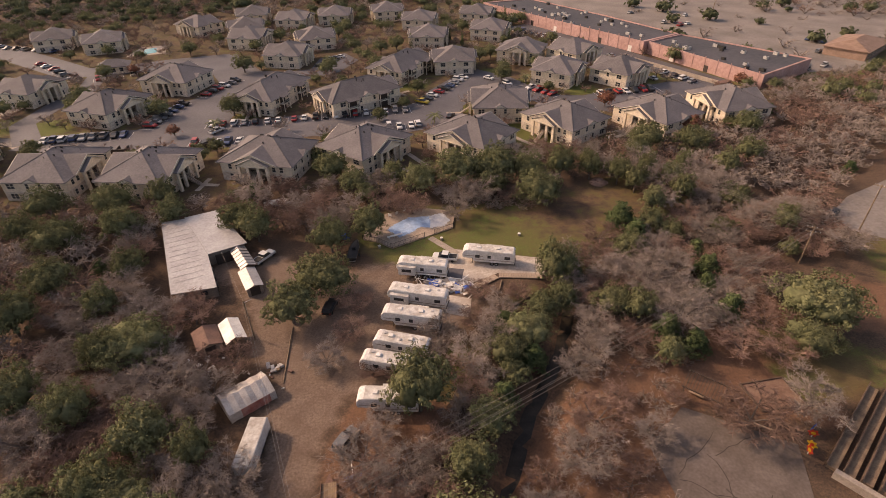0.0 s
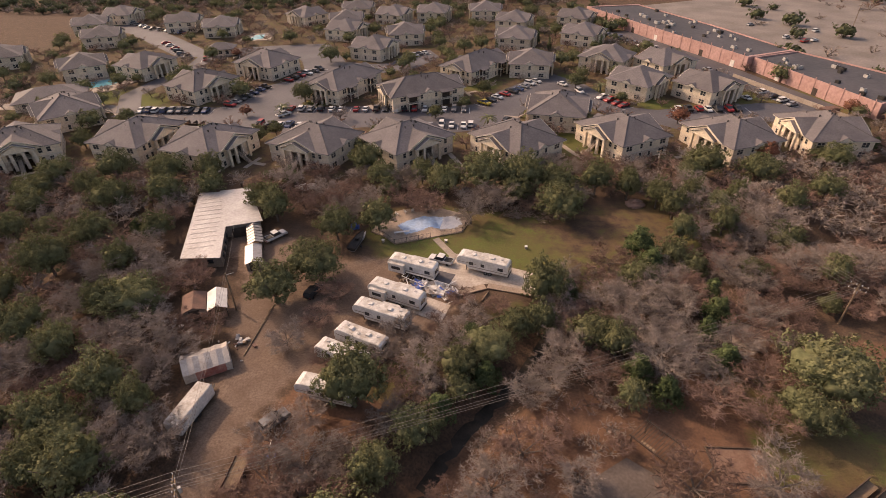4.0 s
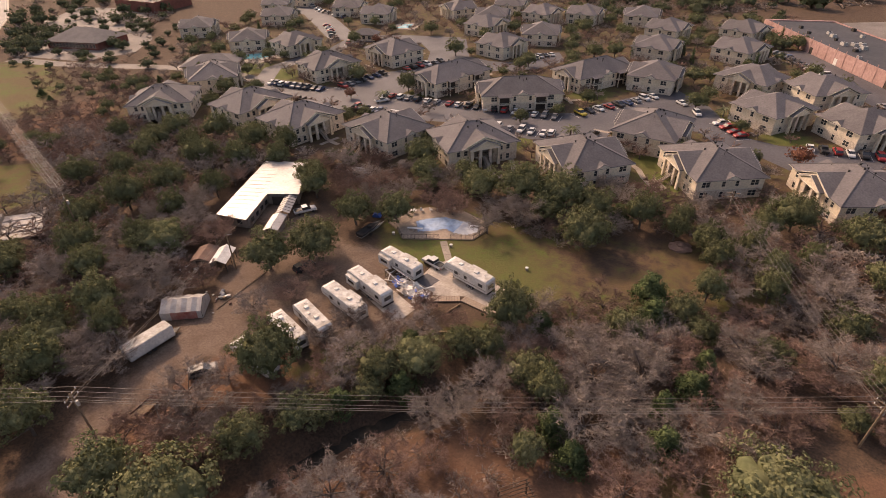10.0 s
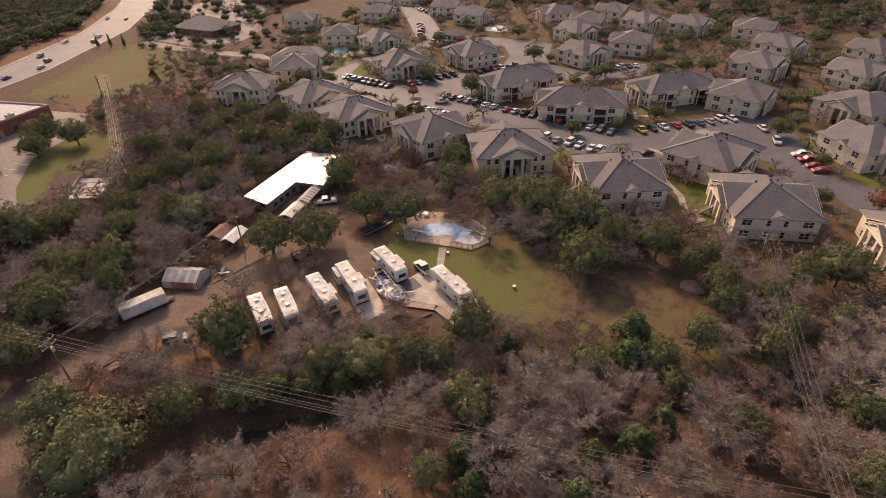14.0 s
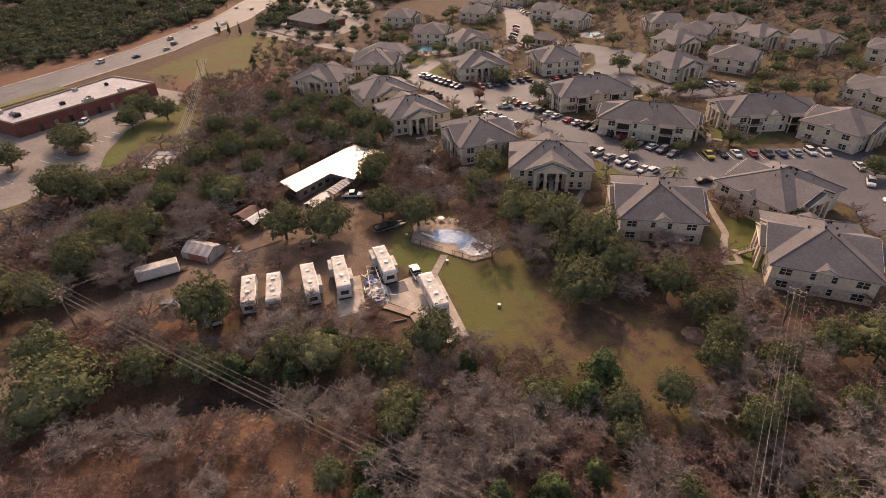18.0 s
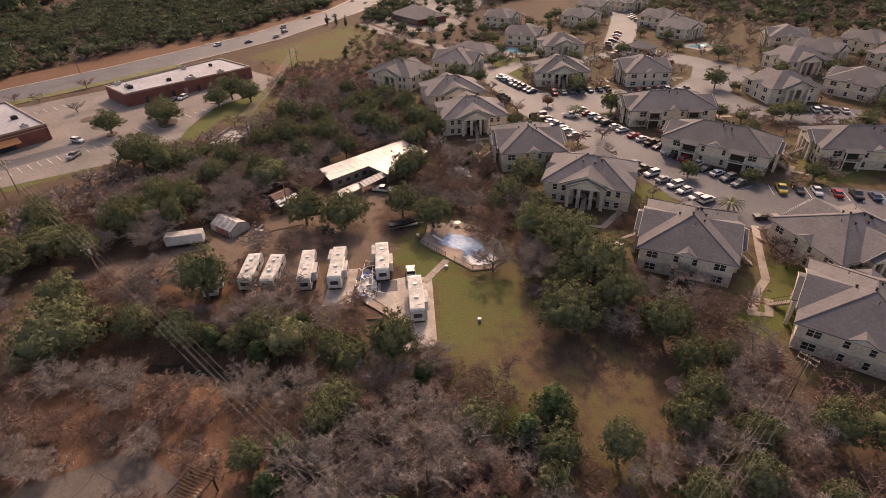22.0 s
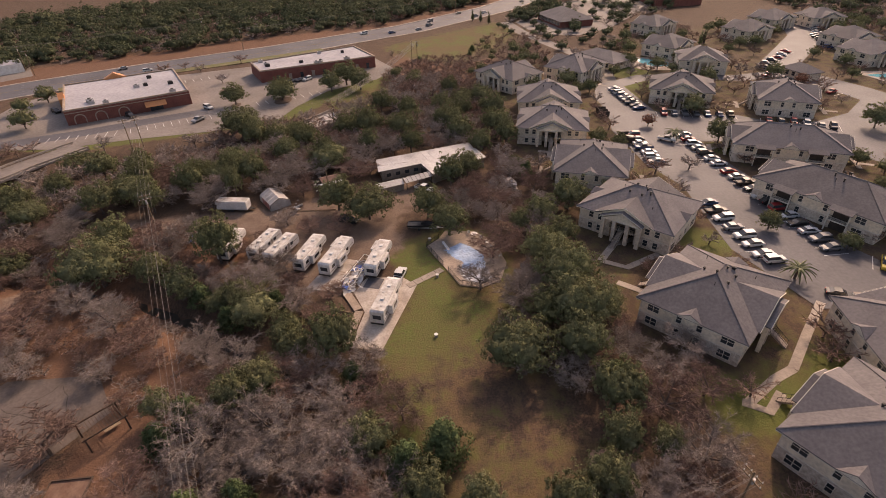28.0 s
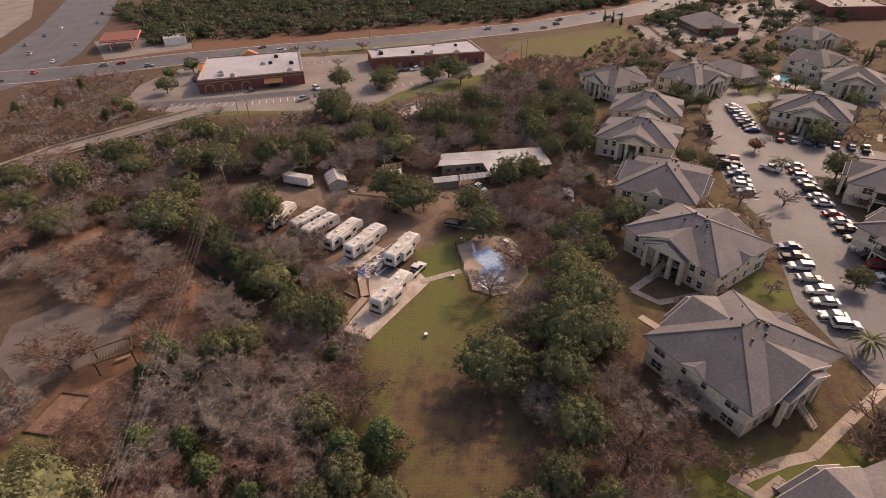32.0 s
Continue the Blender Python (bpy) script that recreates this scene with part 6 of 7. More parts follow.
def green_mesh(seed, h, width, clumps, sprays, size, cone=False, grow=1.0):
    """Trunk and crown of an evergreen: many small leaf clumps over a lobed dome or cone, with hollows between the lobes."""
    rs = random.Random(seed)
    trunk = Shape()
    fork = h * 0.24
    trunk.tube((0, 0, -0.3), (rs.uniform(-.2, .2), rs.uniform(-.2, .2), fork), h * 0.03 + 0.06, h * 0.022 + 0.04, 7, cap=False)
    vs, fs = [], []
    off = Vector((rs.uniform(0, 50), rs.uniform(0, 50), rs.uniform(0, 50)))
    middle = h * (0.34 if cone else 0.48)
    for i in range(clumps):
        if cone:
            f = 1 - math.sqrt(1 - 0.97 * (i + rs.random()) / clumps)
            az = rs.uniform(0, 6.2832)
            lobe = 1 + 0.5 * noise.noise(Vector((math.cos(az) * 1.4, math.sin(az) * 1.4, f * 4)) + off)
            r = width * 0.5 * (1.02 - f) ** 0.8 * lobe * rs.uniform(0.6, 1.0)
            c = Vector((math.cos(az) * r, math.sin(az) * r, h * (0.1 + 0.86 * f)))
            cr = width * rs.uniform(0.06, 0.11) * (1.2 - 0.5 * f) * grow
        else:
            z = 1 - 1.42 * (i + rs.random()) / clumps
            az = i * 2.399963 + rs.uniform(-0.3, 0.3)
            q = math.sqrt(max(1 - z * z, 0))
            u = Vector((math.cos(az) * q, math.sin(az) * q, z))
            lobe = 0.82 + 0.5 * noise.noise(u * 1.9 + off) + 0.3 * noise.noise(u * 4.3 + off)
            k = lobe * (rs.uniform(0.9, 1.06) if rs.random() < 0.72 else rs.uniform(0.55, 0.9))
            c = Vector((u.x * width * 0.5 * k, u.y * width * 0.5 * k, middle + u.z * k * h * (0.49 if z > 0 else 0.42)))
            cr = (0.16 + width * 0.036) * rs.uniform(0.65, 1.35) * grow
        if i % max(clumps // 14, 1) == 0:
            trunk.tube((0, 0, fork * rs.uniform(0.7, 1.0)), c * 0.9, h * 0.014 + 0.03, 0.03, 4, cap=False, link=8)
        leaf_clump(rs, c, cr, sprays, size, (c - Vector((0, 0, middle))).normalized(), vs, fs)
    for i in range(9):      # the shaded inner foliage
        az, f = i * 2.4, (i + 0.5) / 9
        r = width * (0.16 * (1 - f) if cone else 0.25 * math.sqrt(f))
        lump(rs, Vector((math.cos(az) * r, math.sin(az) * r, h * (0.2 + 0.5 * f) if cone else middle + h * 0.06)), width * (0.14 if cone else 0.18), vs, fs)
    return trunk, (vs, fs)


def tree_proto(name, trunk, crown, bark, leaf, label, category, group=""):
    root = thing(name, label, category, group=group)
    part("trunk", trunk, bark, root)
    if isinstance(crown, tuple):
        ob = part("crown", mesh_of("crown", crown[0], crown[1], leaf), None, root)
        ob.data.polygons.foreach_set("use_smooth", np.ones(len(ob.data.polygons), bool))
    else:
        part("crown", crown, leaf, root)
    return root


OAKS = ((8.5, 12.0, 400), (7.5, 10.5, 340), (9.5, 14.5, 520), (7.0, 8.0, 270), (8.5, 9.5, 320))
CEDARS = ((7.5, 6.2, 230), (6.5, 6.0, 210), (8.0, 6.6, 240))
BARES = ((9.5, 1.15, (7, 6, 6, 13)), (8.5, 1.25, (7, 6, 6, 13)), (10.0, 1.0, (7, 6, 6, 13)), (7.0, 1.2, (6, 6, 6, 11)), (9.0, 1.15, (7, 6, 6, 12)))
oak_shapes = [green_mesh(100 + i, h, w, c, 15, 0.17) for i, (h, w, c) in enumerate(OAKS)]
cedar_shapes = [green_mesh(150 + i, h, w, c, 15, 0.16, True) for i, (h, w, c) in enumerate(CEDARS)]
bare_shapes = [bare_mesh(200 + i, h, s, lv, 0.85) for i, (h, s, lv) in enumerate(BARES)]

# woods: outline, spacing, share of evergreens, share of cedars among them, height factor
WOODS = [
    ([(-27, 38), (-29, 48), (-34, 47), (-34, 58), (-30, 61), (-38, 60), (-44, 64), (-40, 72), (-50, 78), (-66, 97), (-58, 108), (-84, 113), (-112, 108), (-128, 98), (-136, 78), (-116, 60), (-90, 45), (-74, 25), (-58, 5), (-50, -13), (-40, -22), (-26, -10), (-24, 14), (-27, 32)], 3.5, 0.06, 0.2, 1.0),
    ([(-62, 110), (-44, 108), (-30, 96), (-19, 101), (-8, 112), (8, 112), (22, 112), (36, 122), (30, 134), (14, 130), (-2, 124), (-18, 122), (-36, 120), (-50, 122)], 3.9, 0.12, 0.3, 0.88),
    ([(7, 109), (19, 108), (25, 111.5), (25, 119), (16, 120), (6, 114)], 4.6, 0.3, 0.15, 0.78),
    ([(36, 122), (44, 121), (49, 116), (50, 108), (46, 101), (34, 95), (30, 88), (56, 88), (76, 94), (92, 108), (104, 122), (130, 140), (150, 170), (130, 188), (110, 172), (88, 156), (60, 142), (40, 134)], 3.5, 0.05, 0.3, 0.95),
    ([(2, 44), (12, 50), (22, 58), (32, 66), (44, 72), (52, 84), (52, 94), (42, 90), (30, 86), (24, 86), (21, 78), (15, 70), (8, 60), (0, 48)], 3.2, 0.1, 0.5, 0.9),
    ([(30, 60), (44, 66), (56, 84), (50, 96), (34, 88), (26, 72)], 3.5, 0.03, 0.2, 0.92),
    ([(-12, 22), (-4, 26), (2, 42), (-4, 45), (-11, 43), (-12, 32)], 4.2, 0.2, 0.1, 0.95),
    ([(-14, 8), (6, 0), (12, 8), (4, 14), (-8, 18)], 4.4, 0.3, 0.2, 0.95),
    ([(6, 36), (24, 52), (36, 54), (30, 30), (18, 14), (2, 20)], 4.6, 0.03, 0.3, 0.74),
    ([(-26, 8), (-12, 10), (-4, 0), (-2, -34), (-28, -36), (-34, -26), (-24, -14)], 4.2, 0.35, 0.3, 0.95),
    ([(-66, -66), (-30, -52), (-34, -36), (-60, -30), (-66, -44)], 4.2, 0.3, 0.2, 0.8),
    ([(-8, -48), (22, -40), (30, -60), (-10, -80), (-40, -70)], 4.6, 0.3, 0.2, 0.9),
    ([(-128, 98), (-150, 112), (-176, 116), (-200, 128), (-160, 140), (-140, 128), (-122, 112)], 3.9, 0.18, 0.2, 0.7),
    ([(-124, 62), (-150, 62), (-176, 74), (-172, 94), (-148, 106), (-130, 96)], 3.8, 0.08, 0.2, 0.6),
    ([(130, 140), (160, 150), (230, 220), (205, 238), (180, 214), (140, 204), (118, 190)], 3.9, 0.12, 0.2, 0.85),
    ([(34, 48), (40, 44), (62, 62), (60, 74), (46, 62)], 5.0, 0.05, 0.0, 0.95),
    ([(46, 66), (56, 72), (63, 74), (64, 84), (72, 86), (84, 88), (88, 100), (92, 108), (76, 96), (56, 90), (50, 82)], 3.8, 0.12, 0.2, 0.9),
    ([(39, 58), (44, 56), (47, 50.5), (52, 49), (56, 54), (54, 70), (46, 67), (40, 62)], 4.3, 0.03, 0.0, 0.8),
    ([(-20, -30), (-24, 8), (-6, 22), (6, 21), (24, 26), (26, 18), (9, -1), (-4, -18)], 4.3, 0.1, 0.1, 0.85),
    ([(-98, -104), (-88, -58), (-64, -44), (-56, -74)], 5.0, 0.1, 0.2, 0.8),
    ([(-32, -79), (-22, -34), (-2, -18), (9, -1), (26, 16), (34, 10), (16, -20), (0, -60)], 4.6, 0.12, 0.1, 0.85),
    ([(22, 42), (27, 45), (29, 30), (22, 26)], 5.0, 0.0, 0.0, 0.7),
    ([(-150, 112), (-128, 98), (-113, 88), (-113, 80), (-131, 68), (-167, 92), (-222, 110), (-228, 140), (-190, 132)], 4.0, 0.06, 0.2, 0.55),
    ([(-35, -79), (-71, -114), (-97, -104), (-85, -63), (-59, -38), (-30, -43), (-16, -51)], 4.6, 0.15, 0.1, 0.85),
]
LAWN_OPEN = [(-13, 87), (2, 90), (20, 89), (24, 89.5), (33, 96), (45, 101), (48, 109), (46, 116), (41, 121), (30, 121), (27, 110), (22, 105), (11, 104), (3, 108), (-8, 110.5), (-18, 108), (-20, 100), (-17, 92)]
KEEP_CLEAR = [LAWN_OPEN, YARD_OPEN, LOT_MAIN, LOT_NORTH, LOT_EAST, LOT_MALL, LOT_WEST, LOT_SPUR, PLAZA, M1, M2, WEIR, WEST_VERGE, [(91, 97), (99, 112), (114, 120), (150, 104), (96, 93)], [(29, 43), (35, 49.5), (47, 43), (45, 32), (38, 26), (30, 30)],  [(-66, 98), (-56, 110), (-38, 94), (-46, 76), (-54, 74)], [(36, 51), (40, 48.5), (47, 45), (58, 46), (60, 56), (48, 60), (38, 58)]]
HOUSE_SPOTS = houses_near + houses_far + houses_long


def free(x, y, margin=0.0):
    if any(inside(p, x, y) for p in KEEP_CLEAR):
        return False
    if any(math.hypot(x - sx, y - sy) < r for sx, sy, r in SHED_SPOTS):
        return False
    if any(math.hypot(x - hx, y - hy) < 12.5 for hx, hy, _ in HOUSE_SPOTS):
        return False
    P, Q = np.array([x]), np.array([y])
    if seg_dist(CREEK[1:9], P, Q)[0] < 3.0:
        return False
    return seg_dist(BRIDGE_ROAD, P, Q)[0] > 6.5 and seg_dist(DRIVE, P, Q)[0] > 4 and seg_dist(HIGHWAY, P, Q)[0] > 15 and seg_dist(CROSS, P, Q)[0] > 22


spots = []
cell = {}


def place(x, y, kind, wide, tall=None, room=0.0):
    spots.append((x, y, kind, wide, tall or wide))
    cell.setdefault((int(x // 8), int(y // 8)), []).append((x, y, room))


def clear_of(x, y, gap):
    i, j = int(x // 8), int(y // 8)
    return all(math.hypot(x - a, y - b) >= max(gap, r + gap * 0.45) for di in (-1, 0, 1) for dj in (-1, 0, 1) for a, b, r in cell.get((i + di, j + dj), ()))


# single trees that stand out: x, y, family, crown width, height
SINGLES = {
    "yard": [(-27.0, 70.4, "oak", 10.0, 8.6), (-22.6, 78.8, "oak", 13.0, 9.0), (-3.8, 50.8, "oak", 10.0, 13.0), (21.6, 81.2, "oak", 8.4, 11.0), (2.8, 28.6, "oak", 14.5, 11.0), (-7.0, 26.5, "oak", 9.0, 9.0), (3.0, 40.0, "oak", 7.0, 8.0), (-46.0, 101.0, "oak", 8.0, 8.0), (-40.5, 97.0, "oak", 8.5, 9.5), (-23.6, 92.5, "oak", 8.6, 8.5), (-16.0, 98.0, "oak", 8.6, 8.0)],
    "lawn": [(23.3, 111.0, "oak", 12.2, 9.4), (4.0, 120.6, "oak", 11.5, 11.5), (13.6, 121.6, "oak", 11.5, 12.0), (-5.0, 117.5, "oak", 9.5, 9.0), (21.6, 121.0, "oak", 9.0, 10.5), (31.0, 124.5, "oak", 8.0, 9.5), (38.5, 123.5, "oak", 6.5, 8.5), (45.0, 120.5, "oak", 7.2, 8.5), (-28.5, 125.5, "oak", 9.0, 9.0), (-12.2, 121.5, "oak", 7.0, 8.0), (-21.9, 118.4, "oak", 7.5, 7.5), (12.5, 116.5, "oak", 8.0, 8.0)],
    "creek": [(39.8, 100.4, "cedar", 7.0, 7.5), (39.0, 90.0, "oak", 7.4, 9.0), (41.8, 95.6, "cedar", 6.6, 8.2), (46.0, 98.6, "oak", 6.0, 7.5), (21.5, 74.0, "oak", 6.8, 8.0), (14.0, 65.0, "oak", 9.5, 6.5), (10.0, 60.5, "oak", 7.5, 6.0), (34.0, 69.0, "oak", 5.6, 8.0), (37.0, 64.0, "cedar", 5.4, 7.5), (41.0, 61.5, "cedar", 5.0, 6.5), (35.8, 59.0, "oak", 4.8, 6.0), (50.5, 70.0, "cedar", 5.4, 6.0), (51.3, 81.7, "cedar", 6.0, 7.0), (48.7, 75.7, "cedar", 4.4, 6.5), (49.6, 96.1, "oak", 5.6, 7.5)],
    "east": [(64.0, 67.5, "oak", 16.5, 10.0), (48.0, 116.0, "oak", 7.2, 8.0), (48.5, 105.5, "oak", 6.2, 8.0), (57.7, 111.1, "oak", 7.0, 8.0), (52.8, 122.6, "oak", 6.4, 8.0), (54.2, 134.0, "oak", 8.0, 8.5), (58.5, 140.0, "oak", 12.5, 9.0), (71.2, 139.0, "oak", 11.5, 8.5), (69.9, 109.6, "oak", 8.4, 8.5), (63.0, 124.8, "oak", 6.0, 8.0), (74.0, 96.0, "oak", 6.4, 8.0), (74.5, 124.9, "oak", 8.0, 8.0), (57.5, 118.8, "oak", 6.6, 7.5), (38.9, 129.2, "oak", 5.0, 6.5), (84.0, 132.0, "oak", 8.5, 8.0), (92.0, 150.0, "oak", 9.0, 8.5)],
    "west": [(-92.4, 107.9, "oak", 12.5, 9.0), (-77.5, 108.8, "oak", 12.5, 9.0), (-75.3, 68.8, "oak", 12.5, 9.5), (-80.0, 60.5, "oak", 11.0, 9.5), (-74.8, 79.5, "oak", 12.0, 9.0), (-61.0, 72.0, "oak", 8.0, 8.5), (-40.9, 44.1, "oak", 10.5, 10.0), (-98.7, 69.0, "oak", 9.5, 9.0), (-44.0, 37.0, "oak", 9.5, 9.5), (-33.4, 31.0, "oak", 10.0, 10.5), (-55.0, 60.2, "oak", 7.6, 9.0), (-63.5, 51.8, "oak", 11.0, 9.5), (-70.2, 33.5, "oak", 10.5, 9.5), (-82.0, 94.0, "oak", 13.5, 9.0), (-70.0, 98.0, "oak", 11.5, 9.0), (-61.9, 104.5, "oak", 8.6, 8.5), (-61.9, 84.0, "oak", 8.0, 8.5), (-33.4, 42.0, "oak", 6.5, 9.0), (-24.5, 25.0, "oak", 9.0, 9.5), (-24.0, 12.0, "oak", 11.0, 9.5), (-43.0, 12.2, "oak", 10.5, 9.0), (-54.0, 49.2, "oak", 9.5, 9.0), (-39.0, 30.0, "oak", 8.0, 9.0), (-67.0, 112.0, "oak", 8.6, 8.5), (-102.6, 90.0, "oak", 11.0, 9.0), (-5.2, -10.1, "oak", 11.0, 9.0), (-22.9, -8.5, "oak", 9.5, 8.5), (-42.9, 0.8, "oak", 10.5, 8.5), (-31.2, -3.1, "oak", 8.5, 8.0), (-92.0, 98.0, "oak", 9.0, 8.5), (-96.0, 79.0, "oak", 9.0, 8.5), (-36.0, 16.0, "oak", 9.0, 9.0)],
    "leafless": [(31.6, 131.0, "bare", 10.0, 11.5), (3.6, 105.0, "bare", 8.0, 9.0), (23.9, 78.0, "bare", 9.0, 9.5), (25.5, 65.5, "bare", 8.4, 8.5), (29.8, 88.5, "bare", 7.5, 8.5), (18.0, 41.0, "bare", 8.0, 8.0), (20.4, 26.3, "bare", 10.5, 9.0), (21.2, 47.3, "bare", 8.0, 7.5), (42.4, 46.4, "bare", 9.5, 10.5), (52.0, 49.0, "bare", 8.5, 9.5), (-7.0, 107.5, "bare", 8.0, 8.5), (-31.0, 101.0, "bare", 8.5, 8.5), (-36.5, 103.5, "bare", 8.0, 8.5), (-44.5, 70.5, "bare", 7.0, 7.5), (-50.0, 71.5, "bare", 7.5, 7.5), (-55.5, 73.0, "bare", 7.5, 8.0)],
}
SIZES = {"oak": [(w, h) for h, w, _ in OAKS], "cedar": [(w, h) for h, w, _ in CEDARS], "bare": [(h * 0.95, h) for h, _, _ in BARES]}
WIDER = {"west": 0.84, "east": 0.88}
for name, group in SINGLES.items():
    for x, y, fam, w, h in group:
        k = min(range(len(SIZES[fam])), key=lambda i: abs(math.log(SIZES[fam][i][0] / SIZES[fam][i][1] * h / w)) + TREE_RS.uniform(0, 0.3))
        w *= WIDER.get(name, 1.0)
        place(x, y, fam + str(k), w / SIZES[fam][k][0], h / SIZES[fam][k][1], 0.36 * w)
# smaller trees about the yard, the shops and the apartments
for row in [(-11.5, 57.5, "bare3", 0.7), (-2.2, 60.5, "bare1", 0.75), (1.5, 57.0, "bare3", 0.8), (5.2, 68.5, "bare3", 0.75), (9.6, 71.5, "bare1", 0.75), (8.0, 64.0, "bare2", 0.8), (4.0, 60.5, "bare0", 0.75), (13.6, 76.2, "bare3", 0.7), (-1.2, 40.3, "bare1", 0.8), (-0.9, 43.8, "bare3", 0.9), (10.5, 67.5, "cedar1", 0.8),
            (-75, 27.4, "oak0", 1.23), (-112, 28.6, "oak1", 1.1), (-107, 12, "oak3", 1.17), (-132, 49, "oak4", 1.17), (-154, -23.5, "bare1", 0.8), (-136, -5.4, "bare0", 0.8), (-118.6, 26.6, "oak1", 1.04), (-154, -41, "bare3", 0.8), (-170, -11, "bare3", 0.8), (-123.5, 44.7, "oak3", 1.17), (-63, -12.4, "bare1", 0.9), (-160, -34, "bare4", 0.6), (-98, -66, "oak3", 0.78), (-126, 56, "oak3", 1.17), (-82, -53, "oak3", 0.91), (-111, -66, "oak3", 0.91),
            (-82, 226, "oak0", 1.0), (-51, 160.5, "bare1", 0.85), (-46, 226, "oak3", 0.85), (-40, 258, "oak0", 0.8), (-32, 240, "oak1", 0.7), (-37, 178, "oak3", 0.9), (-20.1, 167.8, "oak3", 0.72), (-12.6, 180.5, "oak3", 0.6), (-22.5, 183.0, "bare1", 0.75), (24.5, 208.0, "oak4", 0.8), (-20, 258, "oak1", 0.9), (-108, 104, "oak4", 1.0), (-118, 124, "oak3", 0.9),
            (24.5, 87.0, "bare2", 0.7), (-19.5, 60, "bare1", 0.75), (-6.8, 56.6, "bare3", 0.85), (-1.2, 65.6, "bare1", 0.8), (6.5, 77, "bare3", 0.75), (-9.0, 46.5, "bare2", 0.6), (-16.5, 66, "bare3", 0.85), (-15.5, 73.5, "bare3", 0.9), (20, 137.5, "bare1", 0.85), (28, 138, "bare4", 0.8)]:
    place(*row)
for i in range(3, 9):      # dark evergreens on the creek bank
    (x0, y0), (x1, y1) = CREEK[i], CREEK[i + 1]
    k = int(math.hypot(x1 - x0, y1 - y0) / 2.6)
    for j in range(k):
        x, y = x0 + (x1 - x0) * j / k + TREE_RS.uniform(-4.6, -2.0), y0 + (y1 - y0) * j / k + TREE_RS.uniform(0.4, 2.4)
        if y > 46 and clear_of(x, y, 2.2):
            place(x, y, TREE_RS.choice(("cedar0", "cedar2", "oak3")), TREE_RS.uniform(0.62, 0.95))
for poly, gap, evergreen, cedar, size in WOODS:
    xs, ys = [p[0] for p in poly], [p[1] for p in poly]
    area = (max(xs) - min(xs)) * (max(ys) - min(ys))
    for _ in range(int(area / gap ** 2 * 3)):
        x, y = TREE_RS.uniform(min(xs), max(xs)), TREE_RS.uniform(min(ys), max(ys))
        if not inside(poly, x, y) or not free(x, y) or not clear_of(x, y, gap):
            continue
        patch = noise.noise(Vector((x / 22, y / 22, 3.1))) * 0.25
        if TREE_RS.random() < evergreen + patch:
            kind = "cedar%d" % TREE_RS.randrange(3) if TREE_RS.random() < cedar else "oak%d" % TREE_RS.randrange(5)
            s = size * TREE_RS.uniform(0.62, 1.0)
        else:
            kind = "bare%d" % (TREE_RS.randrange(3, 5) if size < 0.72 and x < -100 else TREE_RS.randrange(5))
            s = size * TREE_RS.uniform(0.7, 1.05)
        place(x, y, kind, s)
# street trees between the apartments
for _ in range(4200):
    x, y = TREE_RS.uniform(-240, 120), TREE_RS.uniform(135, 350)
    if inside(APT_AREA, x, y) and free(x, y) and clear_of(x, y, 5.2) and TREE_RS.random() < 0.55:
        place(x, y, TREE_RS.choice(("oak3", "oak4", "bare1", "bare3", "bare4", "bare3", "bare0")), TREE_RS.uniform(0.5, 0.9))

SHAPES = {}
for i, s in enumerate(oak_shapes):
    SHAPES["oak%d" % i] = ("live_oak", s, BARK, LEAF, "evergreen live oak with a dense dull green crown", "tree", "live oaks")
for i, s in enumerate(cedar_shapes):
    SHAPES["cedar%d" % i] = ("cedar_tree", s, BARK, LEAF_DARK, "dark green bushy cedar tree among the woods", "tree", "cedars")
for i, s in enumerate(bare_shapes):
    SHAPES["bare%d" % i] = ("bare_tree", s, BARK, TWIG if i < 3 else TWIG_RED, "leafless grey winter tree with fine twigs", "tree", "leafless trees")
made, counts, rest = {}, {}, []
spots.sort(key=lambda p: math.hypot((p[0] - 10) * 0.9, p[1] - 72))
for x, y, kind, s, tall in spots:
    fam = kind[:-1]
    if counts.get(fam, 0) >= {"bare": 240, "oak": 150}.get(fam, 70):
        rest.append((x, y, kind, (s + tall) / 2))
        continue
    counts[fam] = counts.get(fam, 0) + 1
    m = Matrix.Translation((x, y, gz(x, y))) @ Matrix.Rotation(TREE_RS.uniform(0, 6.28), 4, "Z")
    if kind not in made:
        n, shp, bark, leaf, label, cat, grp = SHAPES[kind]
        made[kind] = tree_proto(n, shp[0], shp[1], bark, leaf, label, cat, grp)
        ob = made[kind]
        ob.matrix_basis = m
    else:
        ob = copy_thing(made[kind], m)
    ob.scale = (s * TREE_RS.uniform(0.92, 1.08), s * TREE_RS.uniform(0.92, 1.08), tall * TREE_RS.uniform(0.94, 1.06))


# the remaining and the far trees, joined
def tri_mesh(name, V, T, K, materials):
    """A mesh from arrays of vertices, triangles and material numbers."""
    me = bpy.data.meshes.new(name)
    me.vertices.add(len(V))
    me.vertices.foreach_set("co", V.astype(np.float32).ravel())
    me.loops.add(len(T) * 3)
    me.loops.foreach_set("vertex_index", T.astype(np.int32).ravel())
    me.polygons.add(len(T))
    me.polygons.foreach_set("loop_start", np.arange(0, len(T) * 3, 3, dtype=np.int32))
    me.polygons.foreach_set("material_index", K.astype(np.int32))
    me.polygons.foreach_set("use_smooth", np.ones(len(T), bool))
    for m in materials:
        me.materials.append(m)
    me.update(calc_edges=True)
    return me


